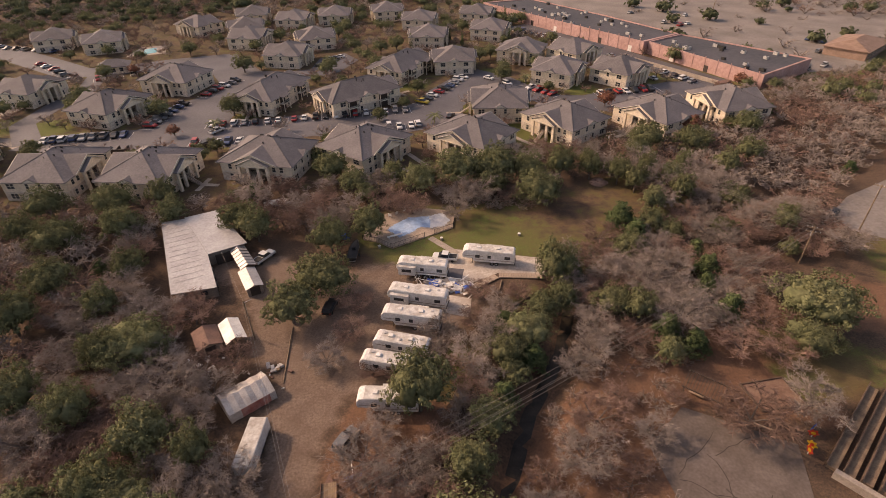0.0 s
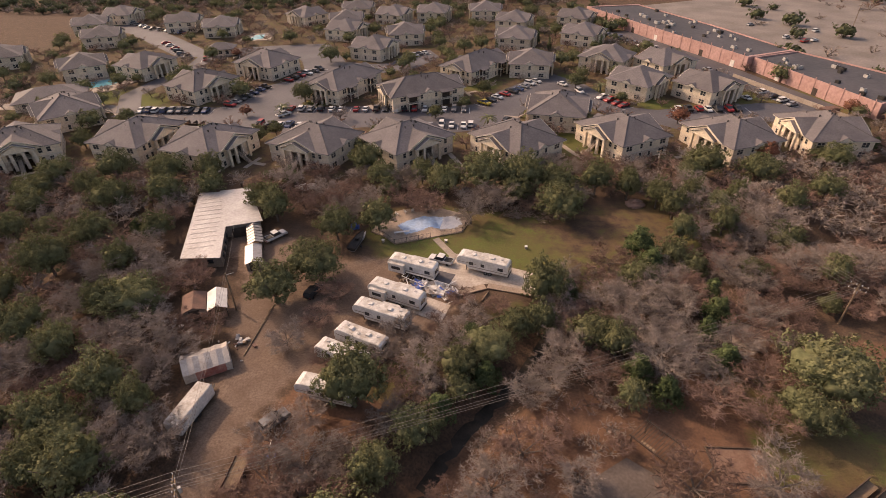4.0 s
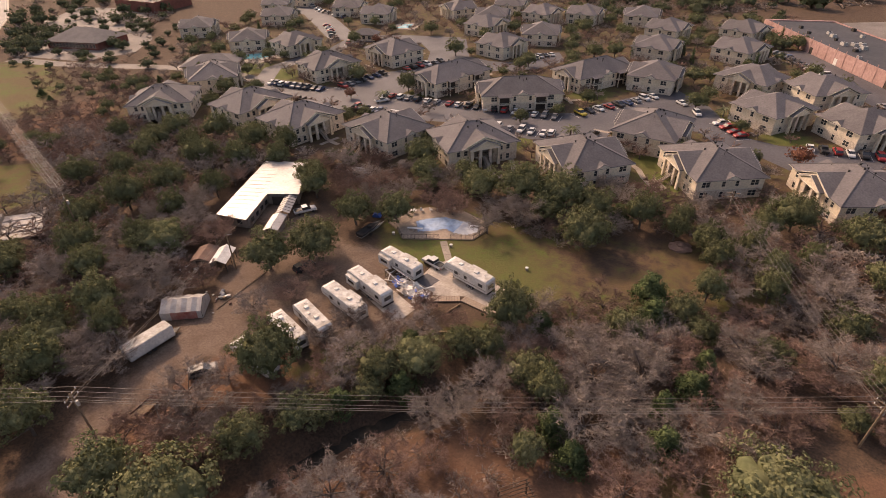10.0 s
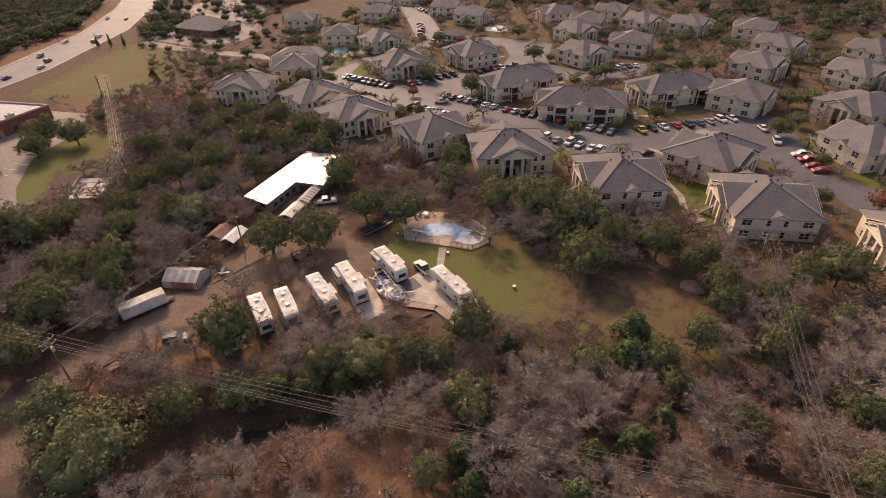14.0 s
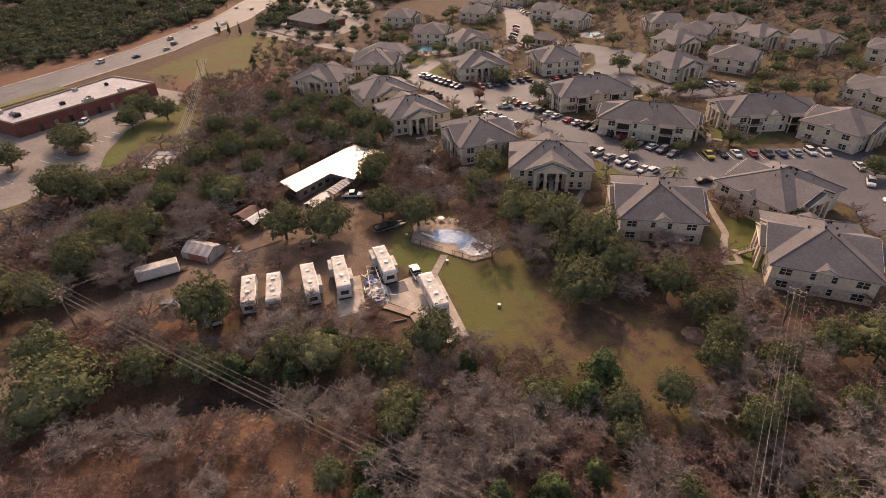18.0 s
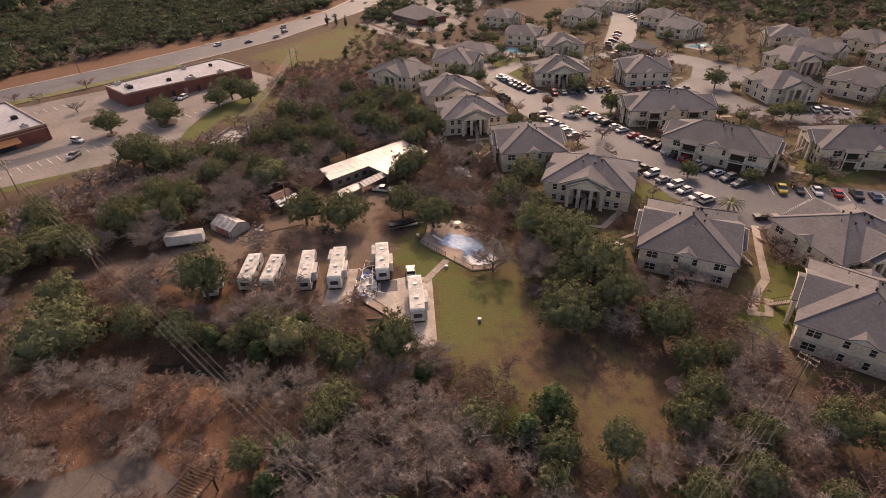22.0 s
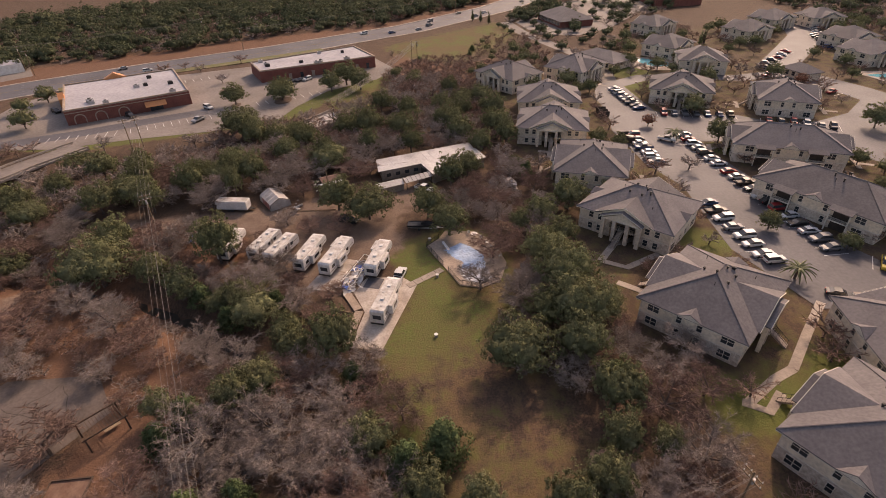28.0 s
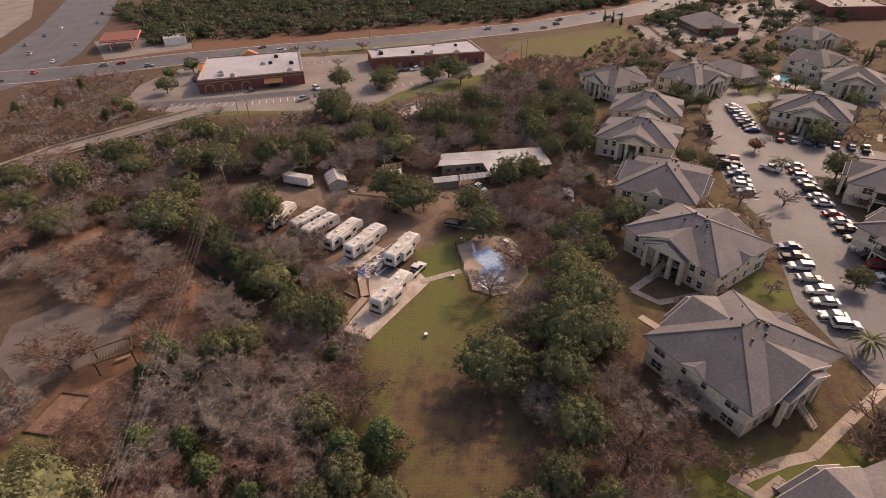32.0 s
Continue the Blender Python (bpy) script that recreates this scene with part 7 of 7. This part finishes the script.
def as_arrays(shape, k_crown):
    trunk, crown = shape
    V, T, K, base = [], [], [], 0
    for k, (v, f) in enumerate(((trunk.v, trunk.f), crown if isinstance(crown, tuple) else (crown.v, crown.f))):
        V.append(np.array([tuple(p) for p in v]))
        t = [(q[0], q[i], q[i + 1]) for q in f for i in range(1, len(q) - 1)]
        T.append(np.array(t) + base)
        K.append(np.full(len(t), k_crown if k else 0))
        base += len(v)
    return np.concatenate(V), np.concatenate(T), np.concatenate(K)


def scatter(name, items, arrays, label, category="trees", sink=0.0):
    rs = np.random.RandomState(5)
    pos = np.array([(x, y) for x, y, _, _ in items])
    Z = ground_z(pos[:, 0], pos[:, 1])
    V, T, K, base = [], [], [], 0
    for (x, y, kind, s), z in zip(items, Z):
        v, t, k = arrays[kind]
        a = rs.uniform(0, 6.28)
        r = np.array([[math.cos(a), -math.sin(a), 0], [math.sin(a), math.cos(a), 0], [0, 0, 1]]) * s
        V.append(v @ r.T + np.array([x, y, z - sink * s]))
        T.append(t + base)
        K.append(k)
        base += len(v)
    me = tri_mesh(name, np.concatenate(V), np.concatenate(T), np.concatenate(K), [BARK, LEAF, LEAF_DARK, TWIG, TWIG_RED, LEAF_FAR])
    return tagged(new(name, me), label, category, kind="stuff")


arrays = {}
for i in range(3):
    arrays["oak%d" % i] = as_arrays(green_mesh(300 + i, 8.5, 9.0, 24, 8, 0.5, False, 2.2), 5)
    arrays["low_oak%d" % i] = as_arrays(green_mesh(310 + i, 8.0, 9.5, 14, 5, 0.9, False, 2.6), 5)
    arrays["low_bare%d" % i] = as_arrays(bare_mesh(350 + i, 9.0, 1.1, (4, 4, 4), 3.5, 3), 3)
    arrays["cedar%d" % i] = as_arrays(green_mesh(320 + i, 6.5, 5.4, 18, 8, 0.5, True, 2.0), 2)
    arrays["bare%d" % i] = as_arrays(bare_mesh(340 + i, 9.0, 1.1, (5, 5, 5), 2.2, 3), 3 if i < 2 else 4)
for i in range(3):      # the joined trees of the nearer woods carry finer sprays
    arrays["near_oak%d" % i] = as_arrays(green_mesh(420 + i, 8.0, 9.5, 90, 11, 0.3, False, 1.5), 1)
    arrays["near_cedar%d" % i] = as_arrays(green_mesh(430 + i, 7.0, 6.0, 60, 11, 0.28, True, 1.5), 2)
    arrays["near_bare%d" % i] = as_arrays(bare_mesh(440 + i, 8.5, 1.15, (6, 6, 7), 2.0, 3), 3 if i < 2 else 4)
near_rest = [(x, y, "near_" + k[:-1] + str((0, 1, 0, 2, 2)[int(k[-1])] if k[0] == "b" else int(k[-1]) % 3), s) for x, y, k, s in rest]
far = []
FAR_WOODS = [([(-150, -130), (-205, -48), (-262, 44), (-330, 100), (-420, 140), (-520, 120), (-480, 0), (-380, -110), (-290, -230), (-230, -240)], 6.4, 0.72, 0.95, 1.1),
             ([(-270, 300), (-120, 350), (-20, 350), (30, 400), (-60, 520), (-300, 480), (-420, 380), (-400, 300)], 7.0, 0.4, 0.9, 1.2),
             ([(-520, 130), (-900, 250), (-1000, -100), (-700, -400), (-420, -380), (-400, -130), (-480, 0)], 15.0, 0.8, 1.7, 0.9), ([(-420, 260), (-700, 420), (-600, 800), (-100, 820), (300, 700), (420, 520), (160, 500), (30, 400), (-60, 500), (-300, 460), (-420, 380)], 15.0, 0.6, 1.5, 0.8), ([(-280, 330), (-150, 355), (-130, 400), (-260, 400)], 9.0, 0.6, 0.9, 0.8),
             ([(180, 330), (230, 300), (400, 380), (420, 520), (150, 520)], 9.0, 0.3, 1.0, 0.8),
             ([(-260, 112), (-330, 140), (-460, 200), (-420, 280), (-300, 230), (-250, 180)], 9.0, 0.5, 0.9, 0.6), ([(-150, 150), (-200, 130), (-250, 110), (-330, 140), (-300, 200), (-240, 200), (-200, 180)], 9.0, 0.6, 0.7, 0.55), ([(100, 260), (130, 210), (220, 250), (330, 330), (330, 420), (120, 420)], 22.0, 0.5, 0.9, 1.2), ([(-90, 330), (-20, 290), (60, 310), (30, 400), (-120, 380)], 10.0, 0.6, 0.7, 0.6)]
far_cell = {}


def spaced(x, y, gap):
    i, j = int(x // 12), int(y // 12)
    return all(math.hypot(x - a, y - b) >= gap * 0.75 for di in (-1, 0, 1) for dj in (-1, 0, 1) for a, b in far_cell.get((i + di, j + dj), ()))


for poly, gap, evergreen, size, dens in FAR_WOODS:
    xs, ys = [p[0] for p in poly], [p[1] for p in poly]
    for _ in range(int((max(xs) - min(xs)) * (max(ys) - min(ys)) / gap ** 2 * dens * 2.2)):
        x, y = TREE_RS.uniform(min(xs), max(xs)), TREE_RS.uniform(min(ys), max(ys))
        if inside(poly, x, y) and free(x, y) and clear_of(x, y, 4) and spaced(x, y, gap) and seg_dist(HIGHWAY, np.array([x]), np.array([y]))[0] > 20:
            kind = "oak%d" % TREE_RS.randrange(3) if TREE_RS.random() < evergreen else "bare%d" % TREE_RS.randrange(3)
            far_cell.setdefault((int(x // 12), int(y // 12)), []).append((x, y))
            far.append((x, y, ("low_" if gap > 12 else "") + kind, size * TREE_RS.uniform(0.5, 1.4)))
shrubs = []
shrub_arrays = {"bare%d" % i: as_arrays(bare_mesh(360 + i, 2.8, 1.3, (5, 4, 3), 0.9, 3), 3 if i else 4) for i in range(3)}
for poly, count in [(w[0], 90) for w in WOODS[:7]] + [(FIELD, 620), (WOODS[9][0], 60), (WOODS[13][0], 160), (WOODS[12][0], 90), (WOODS[15][0], 40), (BRUSH, 120)]:
    xs, ys = [p[0] for p in poly], [p[1] for p in poly]
    for _ in range(int(count * 1.3)):
        x, y = TREE_RS.uniform(min(xs), max(xs)), TREE_RS.uniform(min(ys), max(ys))
        if inside(poly, x, y) and free(x, y) and not inside([(28, 44), (35, 50.5), (48.5, 43.8), (45, 32), (38, 26), (30, 30)], x, y):
            shrubs.append((x, y, "bare%d" % TREE_RS.randrange(3), TREE_RS.uniform(0.5, 1.25)))
scatter("undergrowth", shrubs, shrub_arrays, "dry leafless shrubs and brush on the woodland floor", "shrubs")
scatter("woods", near_rest, arrays, "dense mixed woods of leafless trees and evergreen oaks")
scatter("far_woods", far, arrays, "far mixed woods of dull green and leafless trees", sink=1.6)


# palms, cypresses and russet trees
palm = thing("palm_tree", "palm tree with a spreading olive-green crown", "palm", group="palms")
part("trunk", Shape().tube((0, 0, 0), (0.1, 0, 2.6), 0.28, 0.22, 8, cap=False), BARK, palm)
for i in range(26):
    a, up = i * 2.4, 0.15 + 0.95 * ((i * 7) % 26) / 26
    s = Shape()
    prev = None
    for k in range(6):
        f = k / 5
        r = 3.1 * f
        p = Vector((0.1 + math.cos(a) * r, math.sin(a) * r, 2.6 + up * 2.4 * f - 2.1 * f * f))
        w = Vector((-math.sin(a), math.cos(a), 0)) * (0.36 * (1 - f * 0.85) * (0.35 + min(f * 4, 1) * 0.65))
        s.v += [tuple(p - w - Vector((0, 0, 0.12))), tuple(p), tuple(p + w - Vector((0, 0, 0.12)))]
        if k:
            o = (k - 1) * 3
            s.f += [(o, o + 1, o + 4, o + 3), (o + 1, o + 2, o + 5, o + 4)]
            s.k += [0, 0]
    part("frond", s, PALM_LEAF, palm)
palm.matrix_basis = pose(-72.5, 162.6, 0)
for x, y in ((-2.0, 165.0), (33.5, 205.5), (-76, 250)):
    copy_thing(palm, pose(x, y, 0, 0, 0, x * 7))
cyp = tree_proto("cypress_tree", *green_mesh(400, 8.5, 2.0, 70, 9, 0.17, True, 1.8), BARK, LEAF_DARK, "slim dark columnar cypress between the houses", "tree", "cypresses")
cyp.matrix_basis = pose(5.0, 272.5, 0)
for x, y in ((-8.5, 320), (36.5, 288), (37.5, 320), (25, 332), (21.5, 326), (11, 262), (-13, 260), (34, 268), (-268, 98), (-264, 103), (-258, 108), (-200, 214), (-196, 211)):
    copy_thing(cyp, pose(x, y, 0, 0, 0, x))
rus = tree_proto("russet_tree", *green_mesh(410, 6.0, 6.5, 150, 12, 0.17), BARK, LEAF_RED, "small tree with russet autumn leaves", "tree", "russet trees")
rus.matrix_basis = pose(57.0, 177.5, 0)
for x, y, k in ((76, 152, 1.1), (13, 172, 0.6), (-84, 158, 0.7), (-128, 226, 0.8), (112, 196, 0.9), (-142, 146, 0.7)):
    copy_thing(rus, pose(x, y, 0, 0, 0, x)).scale = (k, k, k)

# ---------------------------------------------------------------- vehicles
CAR_PAINTS = {n: mat(n + "_car_paint", c, tuple(v * 0.9 for v in c), 1.5, 0.45, 0.0, spec=0.4) for n, c in {"white": (0.56, 0.55, 0.53), "silver": (0.25, 0.25, 0.25), "black": (0.02, 0.02, 0.022), "grey": (0.12, 0.12, 0.125), "blue": (0.035, 0.06, 0.13), "red": (0.3, 0.025, 0.025), "tan": (0.3, 0.25, 0.18), "yellow": (0.36, 0.27, 0.03)}.items()}
LAMP_RED = mat("red_lamp", (0.3, 0.01, 0.01), (0.25, 0.01, 0.01), 2.0, 0.3)
LAMP_CLEAR = mat("clear_lamp", (0.6, 0.6, 0.58), (0.5, 0.5, 0.48), 2.0, 0.2)
CAR_FORMS = {
    "sedan": (4.75, 0.9, [(-2.37, 0.35), (-2.37, 0.85), (-2.2, 1.0), (-1.5, 1.02), (1.1, 0.98), (2.1, 0.85), (2.37, 0.6), (2.37, 0.3)], [(-1.75, 1.02), (-1.05, 1.43), (0.25, 1.45), (1.2, 0.98)]),
    "suv": (4.8, 0.95, [(-2.4, 0.4), (-2.4, 1.05), (-2.3, 1.12), (1.05, 1.1), (2.1, 1.02), (2.4, 0.75), (2.4, 0.35)], [(-2.32, 1.12), (-2.05, 1.72), (0.2, 1.75), (1.15, 1.1)]),
    "pickup": (5.7, 0.98, [(-2.85, 0.55), (-2.85, 1.12), (-0.75, 1.12), (1.55, 1.15), (2.6, 1.08), (2.85, 0.8), (2.85, 0.45)], [(-0.8, 1.12), (-0.7, 1.8), (0.6, 1.84), (1.45, 1.15)]),
}
car_protos = {}


def car(form, paint, x, y, turn, group="parked cars", where="parked on the lot"):
    near = y < 182 and -70 < x < 70
    key = (form, paint, near)
    m = pose(x, y, 0.07, 0, 0, turn)
    if key in car_protos:
        return copy_thing(car_protos[key], m)
    ln, w, low, cab = CAR_FORMS[form]
    root = thing({"sedan": "sedan_car", "suv": "suv_car", "pickup": "pickup_truck"}[form], "%s %s parked nose-in" % (paint, {"sedan": "sedan car", "suv": "tall suv car", "pickup": "pickup truck"}[form]), "car" if form != "pickup" else "truck", m, group)
    body = Shape().prism(low, "y", -w, w)
    if form == "pickup":
        body.box(-2.7, -w + 0.12, 1.125, -0.85, w - 0.12, 1.13, 1)
    part("body", body, [CAR_PAINTS[paint], IRON], root, bevel=0.07)
    # cabin: glass sides that lean in, and a painted roof
    n = len(cab)
    inset = [0.03, 0.2, 0.2, 0.03]
    vs = [(px, -w + d, pz) for (px, pz), d in zip(cab, inset)] + [(px, w - d, pz) for (px, pz), d in zip(cab, inset)]
    glass = Shape().add(vs, [(3, 2, 1, 0), (4, 5, 6, 7), (0, 1, 5, 4), (1, 2, 6, 5), (2, 3, 7, 6)])
    part("windows", glass, GLASS_DARK, root, "dark tinted car glass").name = "cabin_glass"
    (ax, az), (bx, bz) = cab[1], cab[2]
    part("roof", Shape().slab([(ax - 0.05, -w + 0.17, az + 0.05), (bx + 0.05, -w + 0.17, bz + 0.05), (bx + 0.05, w - 0.17, bz + 0.05), (ax - 0.05, w - 0.17, az + 0.05)], 0.06), CAR_PAINTS[paint], root)
    for sx in (-1, 1):
        for sy in (-1, 1):
            part("wheel", Shape().tube((sx * ln * 0.31, sy * (w - 0.24), 0.33), (sx * ln * 0.31, sy * (w + 0.01), 0.33), 0.33, 0.33, 10), RUBBER, root)
    for sy in (-1, 1) if near else ():
        part("headlight", Shape().box(ln / 2 - 0.12, sy * (w - 0.12), 0.62, ln / 2 + 0.01, sy * (w - 0.45), 0.78), LAMP_CLEAR, root)
        part("tail_light", Shape().box(-ln / 2 - 0.015, sy * (w - 0.05), 0.72, -ln / 2 + 0.08, sy * (w - 0.35), 0.92), LAMP_RED, root)
    root.scale = (0.93, 0.93, 0.95)
    car_protos[key] = root
    return root


CAR_RS = random.Random(21)
MIX = ["white"] * 6 + ["silver"] * 4 + ["black"] * 5 + ["grey"] * 4 + ["blue"] * 2 + ["red"] * 2 + ["tan"]
FORM_MIX = ["sedan"] * 5 + ["suv"] * 3 + ["pickup"] * 2
# rows of parked cars: from, to, how many, colours where they are plain
ROWS_OF_CARS = [((-31, 158.6), (-9.6, 162.4), 7, ["blue", "black", "white", "silver", "white", "white", "white"]), ((-49, 170.2), (-12, 176.8), 12, ["red", "white", "black", "black", "white", "black", "red", "white", "black", "white", "grey", "grey"]),
                ((-75, 166.4), (-54, 169.2), 7, ["white", "red", "white", "silver", "black", "white", "white"]), ((-75, 151.2), (-55, 153.2), 7, ["red", "black", "white", "blue", "white", "white", "silver"]),
                ((-123.5, 155.0), (-100.5, 159.0), 9, None), ((-95.5, 166), (-93.0, 187), 7, None), ((-88.0, 197), (-82.0, 214), 6, None),
                ((-51.8, 233), (-45, 247), 6, ["black", "black", "white", "silver", "black", "white"]), ((-6.6, 184.2), (9.4, 212.6), 9, ["yellow", "black", "white", "red", "black", "blue", "silver", "white", "white"]),
                ((34.5, 197.4), (41, 190.4), 4, ["white", "red", "red", "red"]), ((59, 190), (78, 193.4), 7, ["white", "black", "red", "white", "black", "red", "black"]),
                ((38.5, 297), (58, 270), 9, None), ((90, 213), (97, 202), 4, ["white", "black", "white", "silver"]), ((-214, 274), (-186, 266), 6, None), ((-236, 285), (-220, 278), 4, None), ((-179, 244), (-152, 221.5), 6, None), ((-140, 219), (-118, 232), 5, None)]
STALLS = []
for (x0, y0), (x1, y1), n, paints in ROWS_OF_CARS:
    turn = math.degrees(math.atan2(y1 - y0, x1 - x0)) + 90
    for i in range(n):
        f = i / max(n - 1, 1)
        jx, jy = CAR_RS.uniform(-0.25, 0.25), CAR_RS.uniform(-0.25, 0.25)
        c = paints[i] if paints else CAR_RS.choice(MIX)
        form = CAR_RS.choice(FORM_MIX)
        car("pickup" if c == "yellow" else form, c, x0 + (x1 - x0) * f + jx, y0 + (y1 - y0) * f + jy, turn + CAR_RS.choice((0, 180)) + CAR_RS.uniform(-2, 2))
    d = math.hypot(x1 - x0, y1 - y0)
    ux, uy = (x1 - x0) / d, (y1 - y0) / d
    k = int(d / 2.75) + 3
    for i in range(k):
        px, py = x0 + ux * (i * 2.75 - 2.0), y0 + uy * (i * 2.75 - 2.0)
        STALLS.append((px, py, turn))
stall_lines = Shape()
for px, py, turn in STALLS:
    stall_lines.box(-2.7, -0.06, 0.09, 2.7, 0.06, 0.102, m=pose(px, py, 0, 0, 0, turn))
solo("parking_stripes", stall_lines, PAINT_WHITE, "worn white painted parking stall lines", "road marking", kind="stuff")
for form, paint, x, y, turn in [("sedan", "black", 3.4, 170.1, 70), ("suv", "white", -7.4, 163.6, 100), ("pickup", "white", -71.5, 160.5, 60), ("sedan", "silver", -75, 184, 80), ("sedan", "white", 19.5, 210.5, -40), ("suv", "white", 26, 203, -60), ("sedan", "white", 83, 206, 120), ("sedan", "silver", 76, 240, 120), ("suv", "black", -71, 150, 60),
                             ("pickup", "silver", -89.5, 5.5, -20), ("sedan", "black", -136.5, 24.5, -28), ("sedan", "black", -138.2, 27.3, -28), ("suv", "white", -139.6, 30.2, -28), ("suv", "white", -103, 3.0, 55), ("suv", "black", -92, -58, 40), ("suv", "black", -99, -54, 60), ("suv", "black", -94, -22, 55),
                             ("suv", "grey", -14.1, 45.5, 60), ("pickup", "white", -37.5, 90.2, 60), ("suv", "black", -21.0, 74.0, 80), ("sedan", "silver", 4.4, -17.3, 20), ("sedan", "black", 90.5, 104, 40)]:
    car(form, paint, x, y, turn)
truck = car("pickup", "white", 0.4, 88.9, 170)
truck["label"] = "white pickup truck hitched before the fifth-wheel trailer"
# traffic on the highway and at the junction
for i in range(16):
    f = CAR_RS.uniform(0.05, 0.9)
    k = f * (len(HIGHWAY) - 1)
    j = int(k)
    (ax, ay), (bx, by) = HIGHWAY[j], HIGHWAY[j + 1]
    ux, uy = bx - ax, by - ay
    d = math.hypot(ux, uy)
    off = CAR_RS.choice((-8, -4.5, 4.5, 8))
    c = car(CAR_RS.choice(FORM_MIX), CAR_RS.choice(MIX), ax + ux * (k - j) - uy / d * off, ay + uy * (k - j) + ux / d * off, math.degrees(math.atan2(uy, ux)) + (180 if off > 0 else 0), "cars on the road")
for i in range(22):
    f = CAR_RS.uniform(0.15, 0.75)
    k = f * (len(CROSS) - 1)
    j = int(k)
    (ax, ay), (bx, by) = CROSS[j], CROSS[j + 1]
    ux, uy = bx - ax, by - ay
    d = math.hypot(ux, uy)
    off = CAR_RS.choice((-14, -10, -6, 5, 9, 13))
    car(CAR_RS.choice(FORM_MIX), CAR_RS.choice(MIX), ax + ux * (k - j) - uy / d * off, ay + uy * (k - j) + ux / d * off, math.degrees(math.atan2(uy, ux)) + (180 if off > 0 else 0), "cars on the road")
for x, y in ((128, 296), (133, 299), (122, 303), (140, 320), (148, 214), (152, 222), (158, 219), (112, 330), (176, 262), (186, 250), (180, 256), (168, 240)):
    car(CAR_RS.choice(FORM_MIX), CAR_RS.choice(MIX), x, y, CAR_RS.uniform(20, 50))

# ---------------------------------------------------------------- poles and wires
WIRE = mat("wire", (0.2, 0.175, 0.155), (0.15, 0.13, 0.115), 1.0, 0.6)


def power_pole(x, y, h, turn, crossarms=1, label="weathered wooden power pole with a crossarm", lamp=False):
    root = thing("power_pole", label, "utility pole", pose(x, y, gz(x, y) - 0.2, 0, 0, turn), "power poles")
    part("pole", Shape().tube((0, 0, 0), (0, 0, h), 0.17, 0.11, 8), WOOD, root)
    for i in range(crossarms):
        z = h - 0.4 - i * 0.9
        part("crossarm", Shape().box(-0.07, -1.3, z - 0.07, 0.07, 1.3, z + 0.07), WOOD, root)
        for yy in (-1.2, -0.4, 0.4, 1.2):
            part("insulator", Shape().tube((0, yy, z + 0.07), (0, yy, z + 0.3), 0.06, 0.04, 6), LAMP_CLEAR, root)
    if crossarms:
        part("transformer", Shape().tube((0.35, 0, h - 2.3), (0.35, 0, h - 1.4), 0.22, 0.22, 8), METAL_VENT, root)
    if lamp:
        part("lamp_arm", Shape().tube((0, 0, h - 0.4), (1.4, 0, h), 0.05, 0.04, 5), METAL_VENT, root)
    return root


def wires(a, b, offsets, sag=1.0, r=0.021):
    s = Shape()
    (x0, y0, z0), (x1, y1, z1) = a, b
    d = math.hypot(x1 - x0, y1 - y0)
    nx, ny = -(y1 - y0) / d, (x1 - x0) / d
    for o, dz in offsets:
        pts = []
        for i in range(13):
            f = i / 12
            pts.append((x0 + (x1 - x0) * f + nx * o, y0 + (y1 - y0) * f + ny * o, z0 + (z1 - z0) * f - sag * 4 * f * (1 - f) + dz))
        for p, q in zip(pts, pts[1:]):
            s.tube(p, q, r, r, 4, cap=False)
    return solo("power_line", s, WIRE, "thin overhead power wires between two poles", "wires", kind="stuff")


MAIN_LINE = [(-66.3, -1.5, 10.2, 30), (-16.5, 29.7, 9.6, 35), (72.1, 85.4, 9.0, 60), (46.3, 135.5, 8.6, 110)]
for x, y, h, a in MAIN_LINE:
    power_pole(x, y, h, a, 2)
power_pole(-64.0, -3.8, 10.0, 30, 1)
four = ((-1.2, 0), (-0.4, 0), (0.4, 0), (1.2, 0), (0.2, -1.4))
for (x0, y0, h0, _), (x1, y1, h1, _) in zip(MAIN_LINE, MAIN_LINE[1:]):
    wires((x0, y0, h0 - 0.2), (x1, y1, h1 - 0.2), four, 1.2)
power_pole(-77.3, 57.3, 11.0, 70, 1)
power_pole(-158.5, 75.5, 11.8, 80, 1)
power_pole(-159.5, 73.0, 11.8, 80, 1)
wires((-77.3, 57.3, 10.8), (-158.5, 75.5, 11.5), ((-1.4, 0), (-0.9, 0), (-0.3, 0), (0.3, 0), (0.9, 0), (1.4, 0), (0, -1.2)), 1.5, 0.045)
wires((-77.3, 57.3, 10.8), (-66.3, -1.5, 10), ((-1.2, 0), (0.0, 0), (1.2, 0)), 1.0)
power_pole(-33.0, 66.6, 8.8, 20, 0, "leaning wooden yard pole with a lamp", lamp=True)
wires((-33.0, 66.6, 8.4), (-16.5, 29.7, 8.6), ((-0.2, 0), (0.2, 0)), 0.8)
wires((-33.0, 66.6, 8.4), (-44, 86, 5.2), ((0, 0),), 0.5)
for x, y in ((-225, -54), (-150, -101), (-160, -113), (-196, -20), (-250, 40), (-300, 86), (-352, 118), (92, 97), (120, 112), (196, 240), (160, 330), (240, 320)):
    power_pole(x, y, 11.5, 40, 1)
for a, b in (((-160, -113), (-225, -54)), ((-196, -20), (-250, 40)), ((-250, 40), (-300, 86)), ((-300, 86), (-352, 118)), ((72.1, 85.4), (92, 97))):
    wires((*a, 11.0), (*b, 11.0 if b != (92, 97) else 10.5), ((-1, 0), (0, 0), (1, 0)), 1.2)
